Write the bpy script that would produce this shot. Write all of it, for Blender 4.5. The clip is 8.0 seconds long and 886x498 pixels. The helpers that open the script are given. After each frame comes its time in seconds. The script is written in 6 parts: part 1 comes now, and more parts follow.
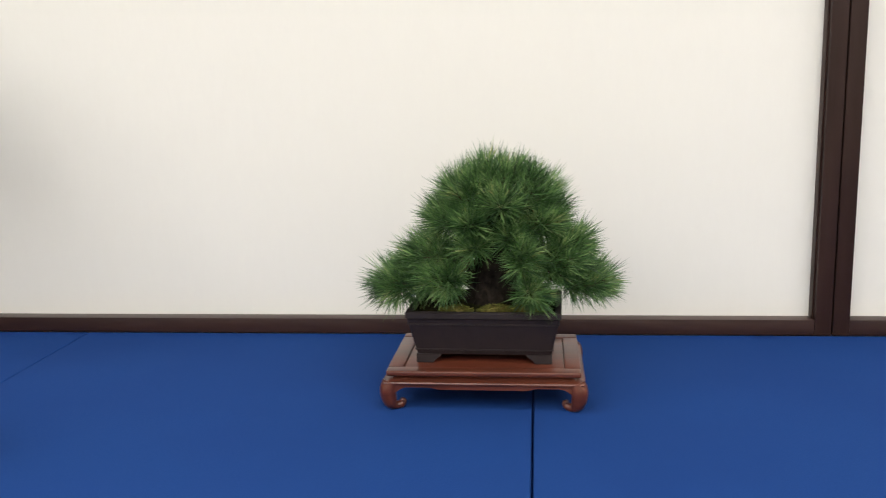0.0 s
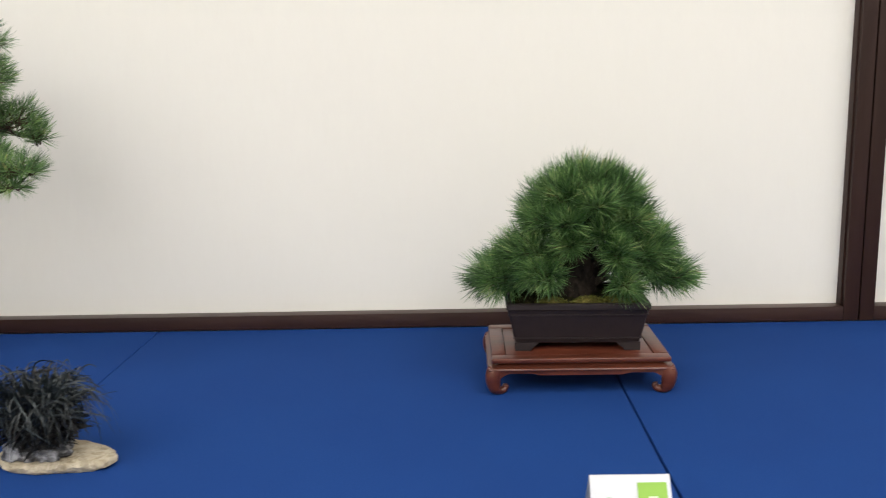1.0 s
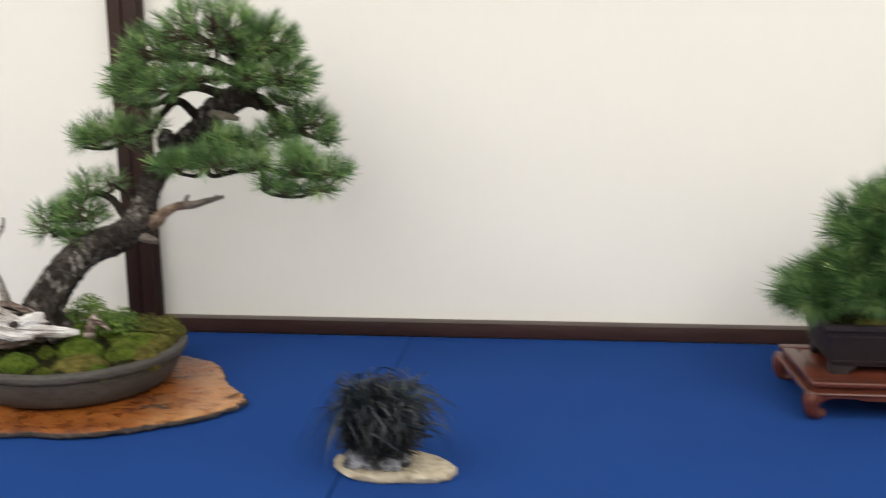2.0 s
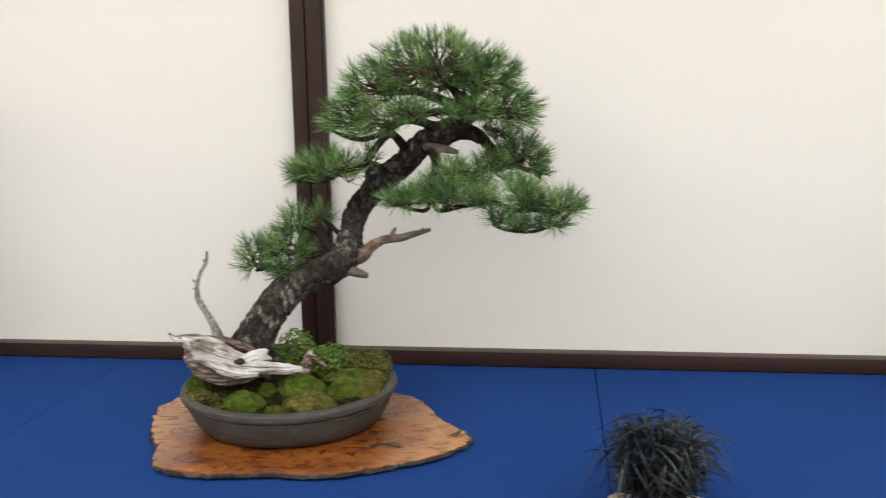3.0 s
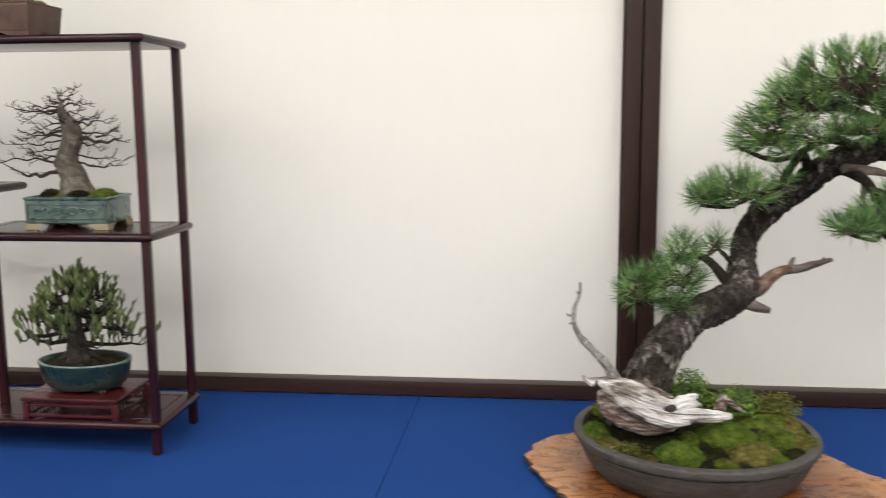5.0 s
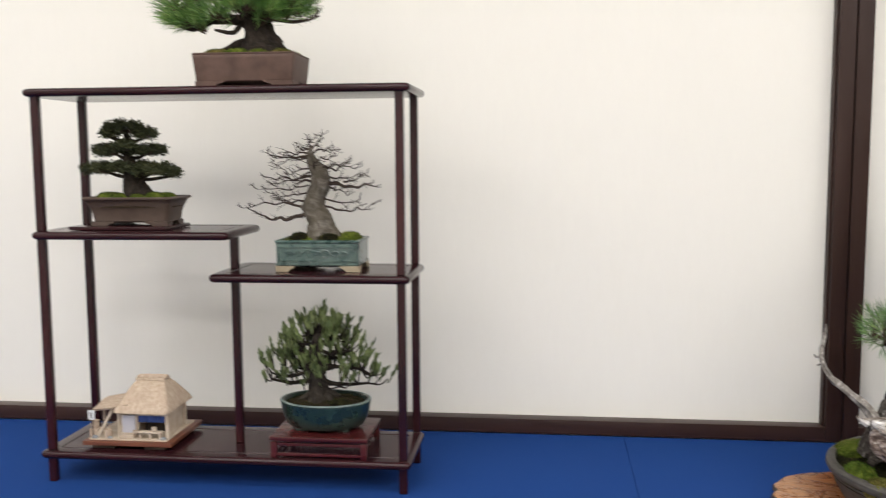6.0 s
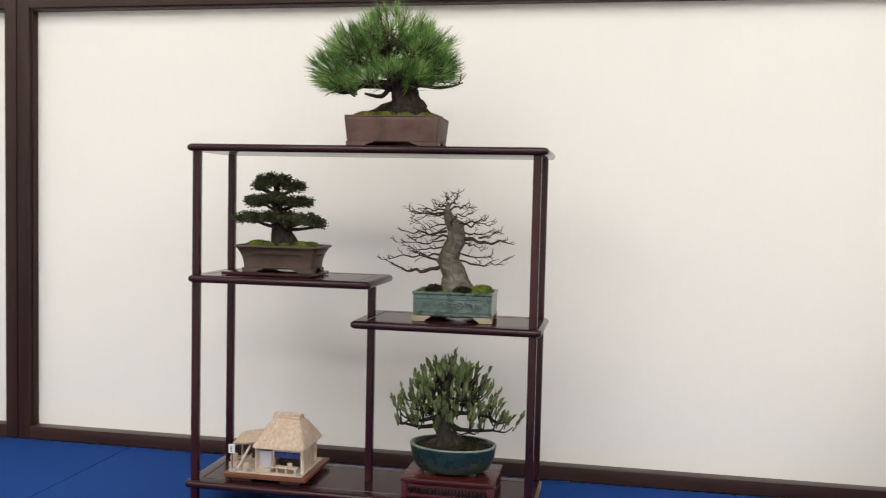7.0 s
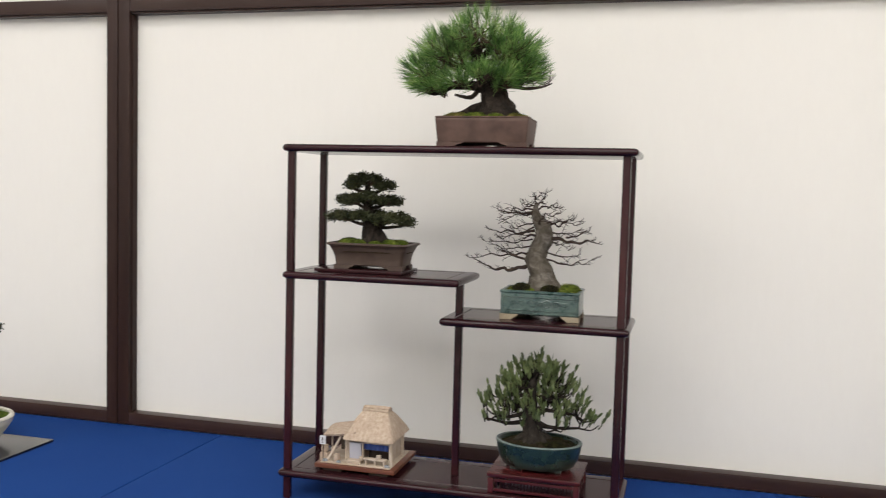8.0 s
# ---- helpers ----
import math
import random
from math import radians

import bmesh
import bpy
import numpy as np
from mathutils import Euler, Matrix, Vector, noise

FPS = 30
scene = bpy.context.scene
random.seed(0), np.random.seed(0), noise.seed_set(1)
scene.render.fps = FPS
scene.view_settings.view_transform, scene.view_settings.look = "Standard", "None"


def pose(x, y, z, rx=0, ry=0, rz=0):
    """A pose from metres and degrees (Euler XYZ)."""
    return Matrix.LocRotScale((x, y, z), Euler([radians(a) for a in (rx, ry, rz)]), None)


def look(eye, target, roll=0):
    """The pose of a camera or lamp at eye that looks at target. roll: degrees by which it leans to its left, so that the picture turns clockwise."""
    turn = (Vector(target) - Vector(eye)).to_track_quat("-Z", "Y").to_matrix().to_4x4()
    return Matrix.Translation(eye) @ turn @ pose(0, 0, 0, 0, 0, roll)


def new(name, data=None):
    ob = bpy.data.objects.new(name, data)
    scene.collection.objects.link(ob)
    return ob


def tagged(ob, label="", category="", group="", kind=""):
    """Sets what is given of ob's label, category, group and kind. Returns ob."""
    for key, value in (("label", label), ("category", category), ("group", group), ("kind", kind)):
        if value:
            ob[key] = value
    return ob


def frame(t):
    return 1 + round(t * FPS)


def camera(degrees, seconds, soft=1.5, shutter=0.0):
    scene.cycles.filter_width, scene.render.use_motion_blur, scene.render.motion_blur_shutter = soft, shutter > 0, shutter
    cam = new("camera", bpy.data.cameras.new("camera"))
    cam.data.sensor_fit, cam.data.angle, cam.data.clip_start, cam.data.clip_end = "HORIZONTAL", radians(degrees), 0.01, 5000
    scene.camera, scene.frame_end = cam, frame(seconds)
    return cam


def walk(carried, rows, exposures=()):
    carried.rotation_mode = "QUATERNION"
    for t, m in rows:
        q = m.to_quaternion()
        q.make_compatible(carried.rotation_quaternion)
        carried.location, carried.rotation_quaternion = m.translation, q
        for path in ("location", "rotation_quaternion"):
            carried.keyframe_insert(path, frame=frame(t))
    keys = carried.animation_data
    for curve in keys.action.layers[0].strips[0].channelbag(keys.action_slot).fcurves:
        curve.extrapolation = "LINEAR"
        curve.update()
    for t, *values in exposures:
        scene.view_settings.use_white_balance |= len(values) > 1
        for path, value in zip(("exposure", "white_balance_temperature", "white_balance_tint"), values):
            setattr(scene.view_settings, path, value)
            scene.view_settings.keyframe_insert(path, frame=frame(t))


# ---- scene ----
cam = camera(52.3, 8.0, soft=1.0, shutter=0.4)
PATH = [
    (0, (1.365, -1.513, 0.439), (1.156, 0.441, 0.067), -1.4),
    (0.25, (1.31, -1.54, 0.456), (1.127, 0.416, 0.070), -1.7),
    (0.5, (1.252, -1.568, 0.463), (1.116, 0.39, 0.08), -1.8),
    (1, (1.119, -1.625, 0.461), (1.081, 0.338, 0.083), -1.2),
    (1.25, (1.048, -1.642, 0.46), (1.024, 0.322, 0.080), -0.5),
    (1.5, (0.972, -1.648, 0.459), (0.907, 0.315, 0.082), 0.4),
    (1.8, (0.87, -1.624, 0.46), (0.697, 0.332, 0.081), -0.2),
    (2, (0.795, -1.603, 0.469), (0.572, 0.35, 0.1), -0.6),
    (2.2, (0.732, -1.583, 0.482), (0.464, 0.365, 0.117), -0.9),
    (3.3, (0.39, -1.651, 0.497), (0.164, 0.31, 0.176), -0.9),
    (3.5, (0.332, -1.672, 0.492), (0.131, 0.293, 0.177), -0.6),
    (4, (0.197, -1.666, 0.479), (0.011, 0.302, 0.172), 0.1),
    (4.25, (0.115, -1.630, 0.489), (-0.091, 0.335, 0.167), -0.4),
    (4.5, (0.03, -1.578, 0.5), (-0.191, 0.385, 0.187), -1.1),
    (5, (-0.132, -1.545, 0.497), (-0.349, 0.421, 0.204), -0.4),
    (5.2, (-0.208, -1.548, 0.503), (-0.419, 0.421, 0.216), -0.4),
    (6.3, (-0.54, -1.641, 0.513), (-0.797, 0.335, 0.335), -0.1),
    (6.5, (-0.561, -1.653, 0.525), (-0.847, 0.32, 0.361), 0.5),
    (7, (-0.582, -1.706, 0.531), (-0.949, 0.257, 0.42), 1.3),
    (7.5, (-0.582, -1.729, 0.531), (-1.022, 0.219, 0.425), 1.2),
    (8, (-0.606, -1.734, 0.544), (-1.124, 0.193, 0.41), 1.5),
]
walk(cam, [(t, look(eye, target, roll)) for t, eye, target, roll in PATH],
     [(0.0, -0.02, 6500, 10), (0.7, -0.07, 6500, 10), (3.5, -0.08, 6490, 10), (4.3, -0.04, 6485, 10), (5.2, 0.02, 6480, 10), (6.4, -0.04, 6460, 12), (7.2, -0.13, 6450, 12), (8.0, -0.17, 6440, 12)])

# ---- world and light ----
world = bpy.data.worlds.new("world")
scene.world = world
world.use_nodes = True
world.node_tree.nodes["Background"].inputs[0].default_value = (0.9, 0.95, 1.0, 1)
world.node_tree.nodes["Background"].inputs[1].default_value = 0.05

FLOOR_Z, CEILING_Z = -0.72, 2.9
LAMP_ROWS = ((-1.85, 13.6, (-3.9, -1.3, 2.1, 4.0)), (-3.3, 25.6, (-2.7, 0.0, 2.7)), (-4.8, 29.6, (-2.7, 0.0, 2.7)))  # distance, watts, places
LAMP_PLACES = [(lx, ly, watts) for ly, watts, places in LAMP_ROWS for lx in places]
for lx, ly, watts in LAMP_PLACES:
    lamp_data = bpy.data.lights.new("ceiling_lamp", "AREA")
    lamp_data.shape, lamp_data.size, lamp_data.size_y = "RECTANGLE", 1.9, 0.9
    lamp_data.energy, lamp_data.color = watts, (1.0, 0.99, 0.958)
    lamp = new("ceiling_lamp", lamp_data)
    lamp.matrix_world = pose(lx, ly, CEILING_Z - 0.075)


# ---- materials ----
def mat(name, base, rough=0.5, metal=0.0, spec=0.5, coat=0.0):
    m = bpy.data.materials.new(name)
    m.use_nodes = True
    b = m.node_tree.nodes["Principled BSDF"]
    b.inputs["Base Color"].default_value = (*base, 1)
    b.inputs["Roughness"].default_value = rough
    b.inputs["Metallic"].default_value = metal
    b.inputs["Specular IOR Level"].default_value = spec
    b.inputs["Coat Weight"].default_value = coat
    b.inputs["Coat Roughness"].default_value = 0.25
    return m


def node(m, kind, **values):
    n = m.node_tree.nodes.new(kind)
    for key, value in values.items():
        n.inputs[key.replace("_", " ")].default_value = value
    return n


def ramp_node(m, stops):
    r = m.node_tree.nodes.new("ShaderNodeValToRGB")
    e = r.color_ramp.elements
    while len(e) < len(stops):
        e.new(0.5)
    for el, (p, c) in zip(e, stops):
        el.position, el.color = p, (*c, 1)
    return r


def coords(m, stretch=(1, 1, 1), turn=(0, 0, 0)):
    t = m.node_tree.nodes.new("ShaderNodeTexCoord")
    mp = m.node_tree.nodes.new("ShaderNodeMapping")
    mp.inputs["Scale"].default_value = stretch
    mp.inputs["Rotation"].default_value = turn
    m.node_tree.links.new(t.outputs["Object"], mp.inputs["Vector"])
    return mp.outputs["Vector"]


def textured(name, stops, scale, rough=(0.5, 0.6), stretch=(1, 1, 1), detail=8.0, distortion=0.0, bump=0.0, bump_scale=None,
             bump_dist=0.001, spec=0.5, coat=0.0, second=None, turn=(0, 0, 0)):
    """A surface whose colour follows noise at one scale, mottled by a second, wider one, with fine relief."""
    m = mat(name, stops[0][1], sum(rough) / 2, 0.0, spec, coat)
    links, b = m.node_tree.links, m.node_tree.nodes["Principled BSDF"]
    vec = coords(m, stretch, turn)
    n1 = node(m, "ShaderNodeTexNoise", Scale=scale, Detail=detail, Roughness=0.6, Distortion=distortion)
    links.new(vec, n1.inputs["Vector"])
    r = ramp_node(m, stops)
    links.new(n1.outputs["Fac"], r.inputs["Fac"])
    colour = r.outputs["Color"]
    if second:
        wide, amount, tint = second
        n2 = node(m, "ShaderNodeTexNoise", Scale=wide, Detail=3.0)
        links.new(coords(m), n2.inputs["Vector"])
        sh = ramp_node(m, ((0.4, (0, 0, 0)), (0.65, (amount,) * 3)))
        links.new(n2.outputs["Fac"], sh.inputs["Fac"])
        mix = m.node_tree.nodes.new("ShaderNodeMix")
        mix.data_type = "RGBA"
        links.new(sh.outputs["Color"], mix.inputs["Factor"])
        links.new(colour, mix.inputs["A"])
        mix.inputs["B"].default_value = (*tint, 1)
        colour = mix.outputs["Result"]
    links.new(colour, b.inputs["Base Color"])
    rr = node(m, "ShaderNodeMapRange")
    rr.inputs["To Min"].default_value, rr.inputs["To Max"].default_value = rough
    links.new(n1.outputs["Fac"], rr.inputs["Value"])
    links.new(rr.outputs["Result"], b.inputs["Roughness"])
    if bump:
        n3 = node(m, "ShaderNodeTexNoise", Scale=bump_scale or scale * 3, Detail=6.0)
        links.new(vec, n3.inputs["Vector"])
        bp = node(m, "ShaderNodeBump", Strength=bump, Distance=bump_dist)
        links.new(n3.outputs["Fac"], bp.inputs["Height"])
        links.new(bp.outputs["Normal"], b.inputs["Normal"])
    return m


def leafy(name, stops, rough=0.5, spec=0.4, glow=0.15, clump=34.0):
    """Foliage: every needle or leaf takes its own shade, and whole tufts are lighter or darker than their neighbours."""
    m = mat(name, stops[0][1], rough, 0.0, spec)
    links, b = m.node_tree.links, m.node_tree.nodes["Principled BSDF"]
    g = m.node_tree.nodes.new("ShaderNodeNewGeometry")
    r = ramp_node(m, stops)
    tuft = node(m, "ShaderNodeTexNoise", Scale=clump, Detail=2.0)
    links.new(coords(m), tuft.inputs["Vector"])
    spreads = node(m, "ShaderNodeMapRange")
    spreads.inputs["From Min"].default_value, spreads.inputs["From Max"].default_value = 0.32, 0.68
    links.new(tuft.outputs["Fac"], spreads.inputs["Value"])
    blend = m.node_tree.nodes.new("ShaderNodeMix")
    blend.inputs["Factor"].default_value = 0.5
    links.new(g.outputs["Random Per Island"], blend.inputs["A"])
    links.new(spreads.outputs["Result"], blend.inputs["B"])
    links.new(blend.outputs["Result"], r.inputs["Fac"])
    links.new(r.outputs["Color"], b.inputs["Base Color"])
    tr = m.node_tree.nodes.new("ShaderNodeBsdfTranslucent")
    links.new(r.outputs["Color"], tr.inputs["Color"])
    mx = node(m, "ShaderNodeMixShader", Fac=glow)
    links.new(b.outputs[0], mx.inputs[1])
    links.new(tr.outputs[0], mx.inputs[2])
    links.new(mx.outputs[0], m.node_tree.nodes["Material Output"].inputs["Surface"])
    return m


def plated(name, stops, scale):
    """Flaky bark: plates of differing shades with dark cracks between them, grained all over."""
    m = mat(name, stops[0][1], 0.9, 0.0, 0.15)
    links, b = m.node_tree.links, m.node_tree.nodes["Principled BSDF"]
    plain = coords(m, (1, 1, 0.6))
    warp = node(m, "ShaderNodeTexNoise", Scale=60.0, Detail=3.0)
    links.new(plain, warp.inputs["Vector"])
    shift = m.node_tree.nodes.new("ShaderNodeVectorMath")
    shift.operation = "MULTIPLY_ADD"
    shift.inputs[1].default_value = (0.022, 0.022, 0.022)
    links.new(warp.outputs["Color"], shift.inputs[0])
    links.new(plain, shift.inputs[2])
    vec = shift.outputs[0]
    cells = node(m, "ShaderNodeTexVoronoi", Scale=scale)
    edges = node(m, "ShaderNodeTexVoronoi", Scale=scale)
    edges.feature = "DISTANCE_TO_EDGE"
    grain = node(m, "ShaderNodeTexNoise", Scale=scale * 1.1, Detail=8.0, Roughness=0.65)
    patch = node(m, "ShaderNodeTexNoise", Scale=16.0, Detail=2.0)
    for n in (cells, edges, grain, patch):
        links.new(vec, n.inputs["Vector"])
    shade = m.node_tree.nodes.new("ShaderNodeSeparateColor")
    links.new(cells.outputs["Color"], shade.inputs["Color"])
    one = node(m, "ShaderNodeMath")
    one.operation = "MULTIPLY_ADD"
    one.inputs[1].default_value = 0.48
    links.new(shade.outputs[0], one.inputs[0])
    two = node(m, "ShaderNodeMath")
    two.operation = "MULTIPLY_ADD"
    two.inputs[1].default_value, two.inputs[2].default_value = 1.5, -0.72
    links.new(grain.outputs["Fac"], two.inputs[0])
    links.new(two.outputs[0], one.inputs[2])
    three = node(m, "ShaderNodeMath")
    three.operation = "MULTIPLY_ADD"
    three.inputs[1].default_value = 0.8
    links.new(patch.outputs["Fac"], three.inputs[0])
    links.new(one.outputs[0], three.inputs[2])
    four = node(m, "ShaderNodeMath")
    four.operation = "SUBTRACT"
    four.inputs[1].default_value = 0.14
    links.new(three.outputs[0], four.inputs[0])
    r = ramp_node(m, stops)
    links.new(four.outputs[0], r.inputs["Fac"])
    crack = ramp_node(m, ((0.0, (0.5, 0.5, 0.5)), (0.10, (1, 1, 1))))
    links.new(edges.outputs["Distance"], crack.inputs["Fac"])
    mix = m.node_tree.nodes.new("ShaderNodeMix")
    mix.data_type, mix.blend_type = "RGBA", "MULTIPLY"
    mix.inputs["Factor"].default_value = 1.0
    links.new(r.outputs["Color"], mix.inputs["A"])
    links.new(crack.outputs["Color"], mix.inputs["B"])
    links.new(mix.outputs["Result"], b.inputs["Base Color"])
    bp = node(m, "ShaderNodeBump", Strength=0.9, Distance=0.003)
    links.new(grain.outputs["Fac"], bp.inputs["Height"])
    links.new(bp.outputs["Normal"], b.inputs["Normal"])
    return m


def glazed(name, stops, scale, rough=0.22):
    return textured(name, stops, scale, (rough, rough + 0.12), spec=0.6, coat=0.5, bump=0.15, bump_scale=60, bump_dist=0.0006)


def burl(name):
    """Polished burl: swirling orange figure with dark red heartwood patches that also paint in the pot's shade and
    reflection, paler grain towards both ends with light and sheen painted in.
    """
    m = mat(name, (0.3, 0.1, 0.03), 0.3, 0.0, 0.35, 0.2)
    links, b = m.node_tree.links, m.node_tree.nodes["Principled BSDF"]
    vec = coords(m, (1, 1.5, 1))
    figure = node(m, "ShaderNodeTexNoise", Scale=26.0, Detail=12.0, Roughness=0.62, Distortion=1.6)
    heart = node(m, "ShaderNodeTexNoise", Scale=9.0, Detail=4.0, Roughness=0.6)
    for n in (figure, heart):
        links.new(vec, n.inputs["Vector"])
    base = ramp_node(m, ((0.28, (0.060, 0.013, 0.004)), (0.42, (0.17, 0.046, 0.009)), (0.54, (0.27, 0.086, 0.017)), (0.66, (0.35, 0.130, 0.030)), (0.82, (0.45, 0.205, 0.065))))
    links.new(figure.outputs["Fac"], base.inputs["Fac"])
    pale_end = ramp_node(m, ((0.30, (0.17, 0.058, 0.018)), (0.5, (0.40, 0.180, 0.066)), (0.75, (0.58, 0.32, 0.150))))
    links.new(figure.outputs["Fac"], pale_end.inputs["Fac"])
    apart = m.node_tree.nodes.new("ShaderNodeSeparateXYZ")
    links.new(coords(m), apart.inputs[0])
    off = node(m, "ShaderNodeMath")
    off.operation = "SUBTRACT"
    off.inputs[1].default_value = 0.095
    links.new(apart.outputs["X"], off.inputs[0])
    far = node(m, "ShaderNodeMath")
    far.operation = "ABSOLUTE"
    links.new(off.outputs[0], far.inputs[0])
    frayed = node(m, "ShaderNodeMath")
    frayed.operation = "MULTIPLY_ADD"
    frayed.inputs[1].default_value = 0.16
    links.new(heart.outputs["Fac"], frayed.inputs[0])
    links.new(far.outputs[0], frayed.inputs[2])
    # ends turn paler: grain tone with painted light and wall sheen
    ends = ramp_node(m, ((0.21, (0, 0, 0)), (0.30, (1, 1, 1))))
    links.new(frayed.outputs[0], ends.inputs["Fac"])
    # dark patches: figure plus the shade and reflection of the pot
    dark = ramp_node(m, ((0.47, (0, 0, 0)), (0.62, (0.85, 0.85, 0.85))))
    links.new(heart.outputs["Fac"], dark.inputs["Fac"])
    colour = base.outputs["Color"]
    for amount, other in ((dark, (0.085, 0.022, 0.012, 1)), (ends, None)):
        mix = m.node_tree.nodes.new("ShaderNodeMix")
        mix.data_type = "RGBA"
        links.new(amount.outputs["Color"], mix.inputs["Factor"])
        links.new(colour, mix.inputs["A"])
        if other:
            mix.inputs["B"].default_value = other
        else:
            links.new(pale_end.outputs["Color"], mix.inputs["B"])
        colour = mix.outputs["Result"]
    links.new(colour, b.inputs["Base Color"])
    rough = node(m, "ShaderNodeMapRange")
    rough.inputs["To Min"].default_value, rough.inputs["To Max"].default_value = 0.16, 0.42
    links.new(figure.outputs["Fac"], rough.inputs["Value"])
    links.new(rough.outputs["Result"], b.inputs["Roughness"])
    grain = node(m, "ShaderNodeTexNoise", Scale=120.0, Detail=6.0)
    links.new(vec, grain.inputs["Vector"])
    bp = node(m, "ShaderNodeBump", Strength=0.6, Distance=0.0025)
    links.new(grain.outputs["Fac"], bp.inputs["Height"])
    links.new(bp.outputs["Normal"], b.inputs["Normal"])
    return m


PAPER = textured("cream_wallpaper", ((0.3, (0.812, 0.785, 0.728)), (0.7, (0.824, 0.797, 0.740))), 90, (0.85, 0.95), (1, 1, 0.25), bump=0.12,
                 bump_scale=260, bump_dist=0.0005, spec=0.2, second=(1.6, 0.4, (0.805, 0.778, 0.725)))
PLASTER = textured("white_plaster", ((0.3, (0.74, 0.72, 0.68)), (0.7, (0.79, 0.77, 0.73))), 30, (0.8, 0.9), bump=0.2)
# for unseen walls; pale so that they bounce fill light onto the display
HALL_WALL = textured("pale_hall_wall", ((0.3, (0.7480, 0.7260, 0.6820)), (0.7, (0.7920, 0.7700, 0.7260))), 30, (0.8, 0.9), bump=0.2)
DARK_WOOD = textured("dark_brown_wood", ((0.3, (0.0270, 0.0126, 0.0099)), (0.55, (0.0414, 0.0207, 0.0162)), (0.75, (0.0630, 0.0333, 0.0261))), 22,
                     (0.26, 0.42), (0.06, 1, 1), distortion=0.4, bump=0.25, bump_scale=70, spec=0.32, second=(3, 0.35, (0.0252, 0.0126, 0.0099)))
DARK_WOOD_UP = textured("dark_brown_wood_upright", ((0.3, (0.0240, 0.0112, 0.0088)), (0.55, (0.0368, 0.0184, 0.0144)), (0.75, (0.0560, 0.0296, 0.0232))), 22,
                        (0.32, 0.48), (1, 1, 0.06), distortion=0.4, bump=0.25, bump_scale=70, spec=0.2, second=(3, 0.35, (0.0224, 0.0112, 0.0088)))
FELT = textured("blue_felt", ((0.25, (0.0114, 0.0447, 0.1868)), (0.75, (0.0163, 0.0576, 0.2251))), 420, (0.9, 1.0), bump=0.5, bump_scale=900,
                bump_dist=0.0008, spec=0.05, second=(5, 0.45, (0.0130, 0.0456, 0.1914)))
# floor out of view, its tone raised to add bounce light
CARPET = textured("grey_carpet", ((0.3, (0.26, 0.25, 0.235)), (0.7, (0.34, 0.325, 0.305))), 250, (0.9, 1.0), bump=0.6, bump_dist=0.003)
ROSEWOOD = textured("red_brown_rosewood", ((0.28, (0.040, 0.010, 0.006)), (0.46, (0.105, 0.027, 0.014)), (0.6, (0.165, 0.046, 0.024)), (0.8, (0.24, 0.085, 0.045))), 20, (0.22, 0.40),
                    (0.10, 1, 1), distortion=1.2, bump=0.12, bump_scale=120, spec=0.4, coat=0.12, second=(12, 0.5, (0.060, 0.015, 0.009)))
SHELF_WOOD = textured("dark_red_lacquered_wood", ((0.3, (0.0140, 0.0040, 0.0052)), (0.55, (0.0260, 0.0070, 0.0091)), (0.78, (0.0440, 0.0120, 0.0143))), 18,
                      (0.12, 0.22), (0.15, 1, 1), distortion=0.5, bump=0.05, spec=0.22, coat=0.06, second=(7, 0.4, (0.0340, 0.0090, 0.0117)))
POST_WOOD = textured("dark_red_lacquered_posts", ((0.3, (0.0140, 0.0040, 0.0050)), (0.55, (0.0280, 0.0070, 0.0088)), (0.78, (0.0560, 0.0130, 0.0137))), 18,
                     (0.14, 0.26), (1, 1, 0.12), distortion=0.5, bump=0.05, spec=0.35)
RED_WOOD = textured("red_lacquered_wood", ((0.3, (0.0369, 0.0053, 0.0057)), (0.7, (0.0779, 0.0120, 0.0114))), 20, (0.2, 0.34), (0.2, 1, 1), distortion=0.5, spec=0.4, coat=0.15)
BARK = plated("pine_bark", ((0.0, (0.011, 0.008, 0.007)), (0.42, (0.034, 0.027, 0.023)), (0.70, (0.074, 0.063, 0.055)), (0.88, (0.17, 0.155, 0.14)), (1.0, (0.36, 0.34, 0.32))), 120)
DARK_BARK = textured("dark_bark", ((0.3, (0.009, 0.007, 0.006)), (0.6, (0.034, 0.026, 0.020)), (0.8, (0.085, 0.066, 0.050))), 90, (0.85, 0.95),
                     (1, 1, 0.5), distortion=1.0, bump=1.0, bump_dist=0.003, spec=0.15)
GREY_BARK = textured("mottled_grey_bark", ((0.30, (0.0321, 0.0254, 0.0194)), (0.46, (0.0836, 0.0703, 0.0549)), (0.58, (0.1407, 0.1238, 0.1038)), (0.76, (0.2545, 0.2377, 0.2110))), 60, (0.75, 0.9), (1, 1, 1.3),
                     distortion=1.0, bump=0.45, bump_dist=0.0015, spec=0.2, second=(40, 0.5, (0.0810, 0.0692, 0.0475)))
TWIG = textured("twig_bark", ((0.3, (0.040, 0.026, 0.018)), (0.7, (0.095, 0.065, 0.045))), 160, (0.8, 0.9), spec=0.2)
BARE_TWIG = textured("bare_twig_bark", ((0.3, (0.0240, 0.0160, 0.0128)), (0.7, (0.0680, 0.0480, 0.0368))), 160, (0.8, 0.9), spec=0.2)
DEADWOOD = textured("bleached_deadwood", ((0.33, (0.05, 0.037, 0.03)), (0.41, (0.26, 0.225, 0.20)), (0.49, (0.60, 0.575, 0.555)), (0.7, (0.79, 0.78, 0.775))), 62, (0.7, 0.85),
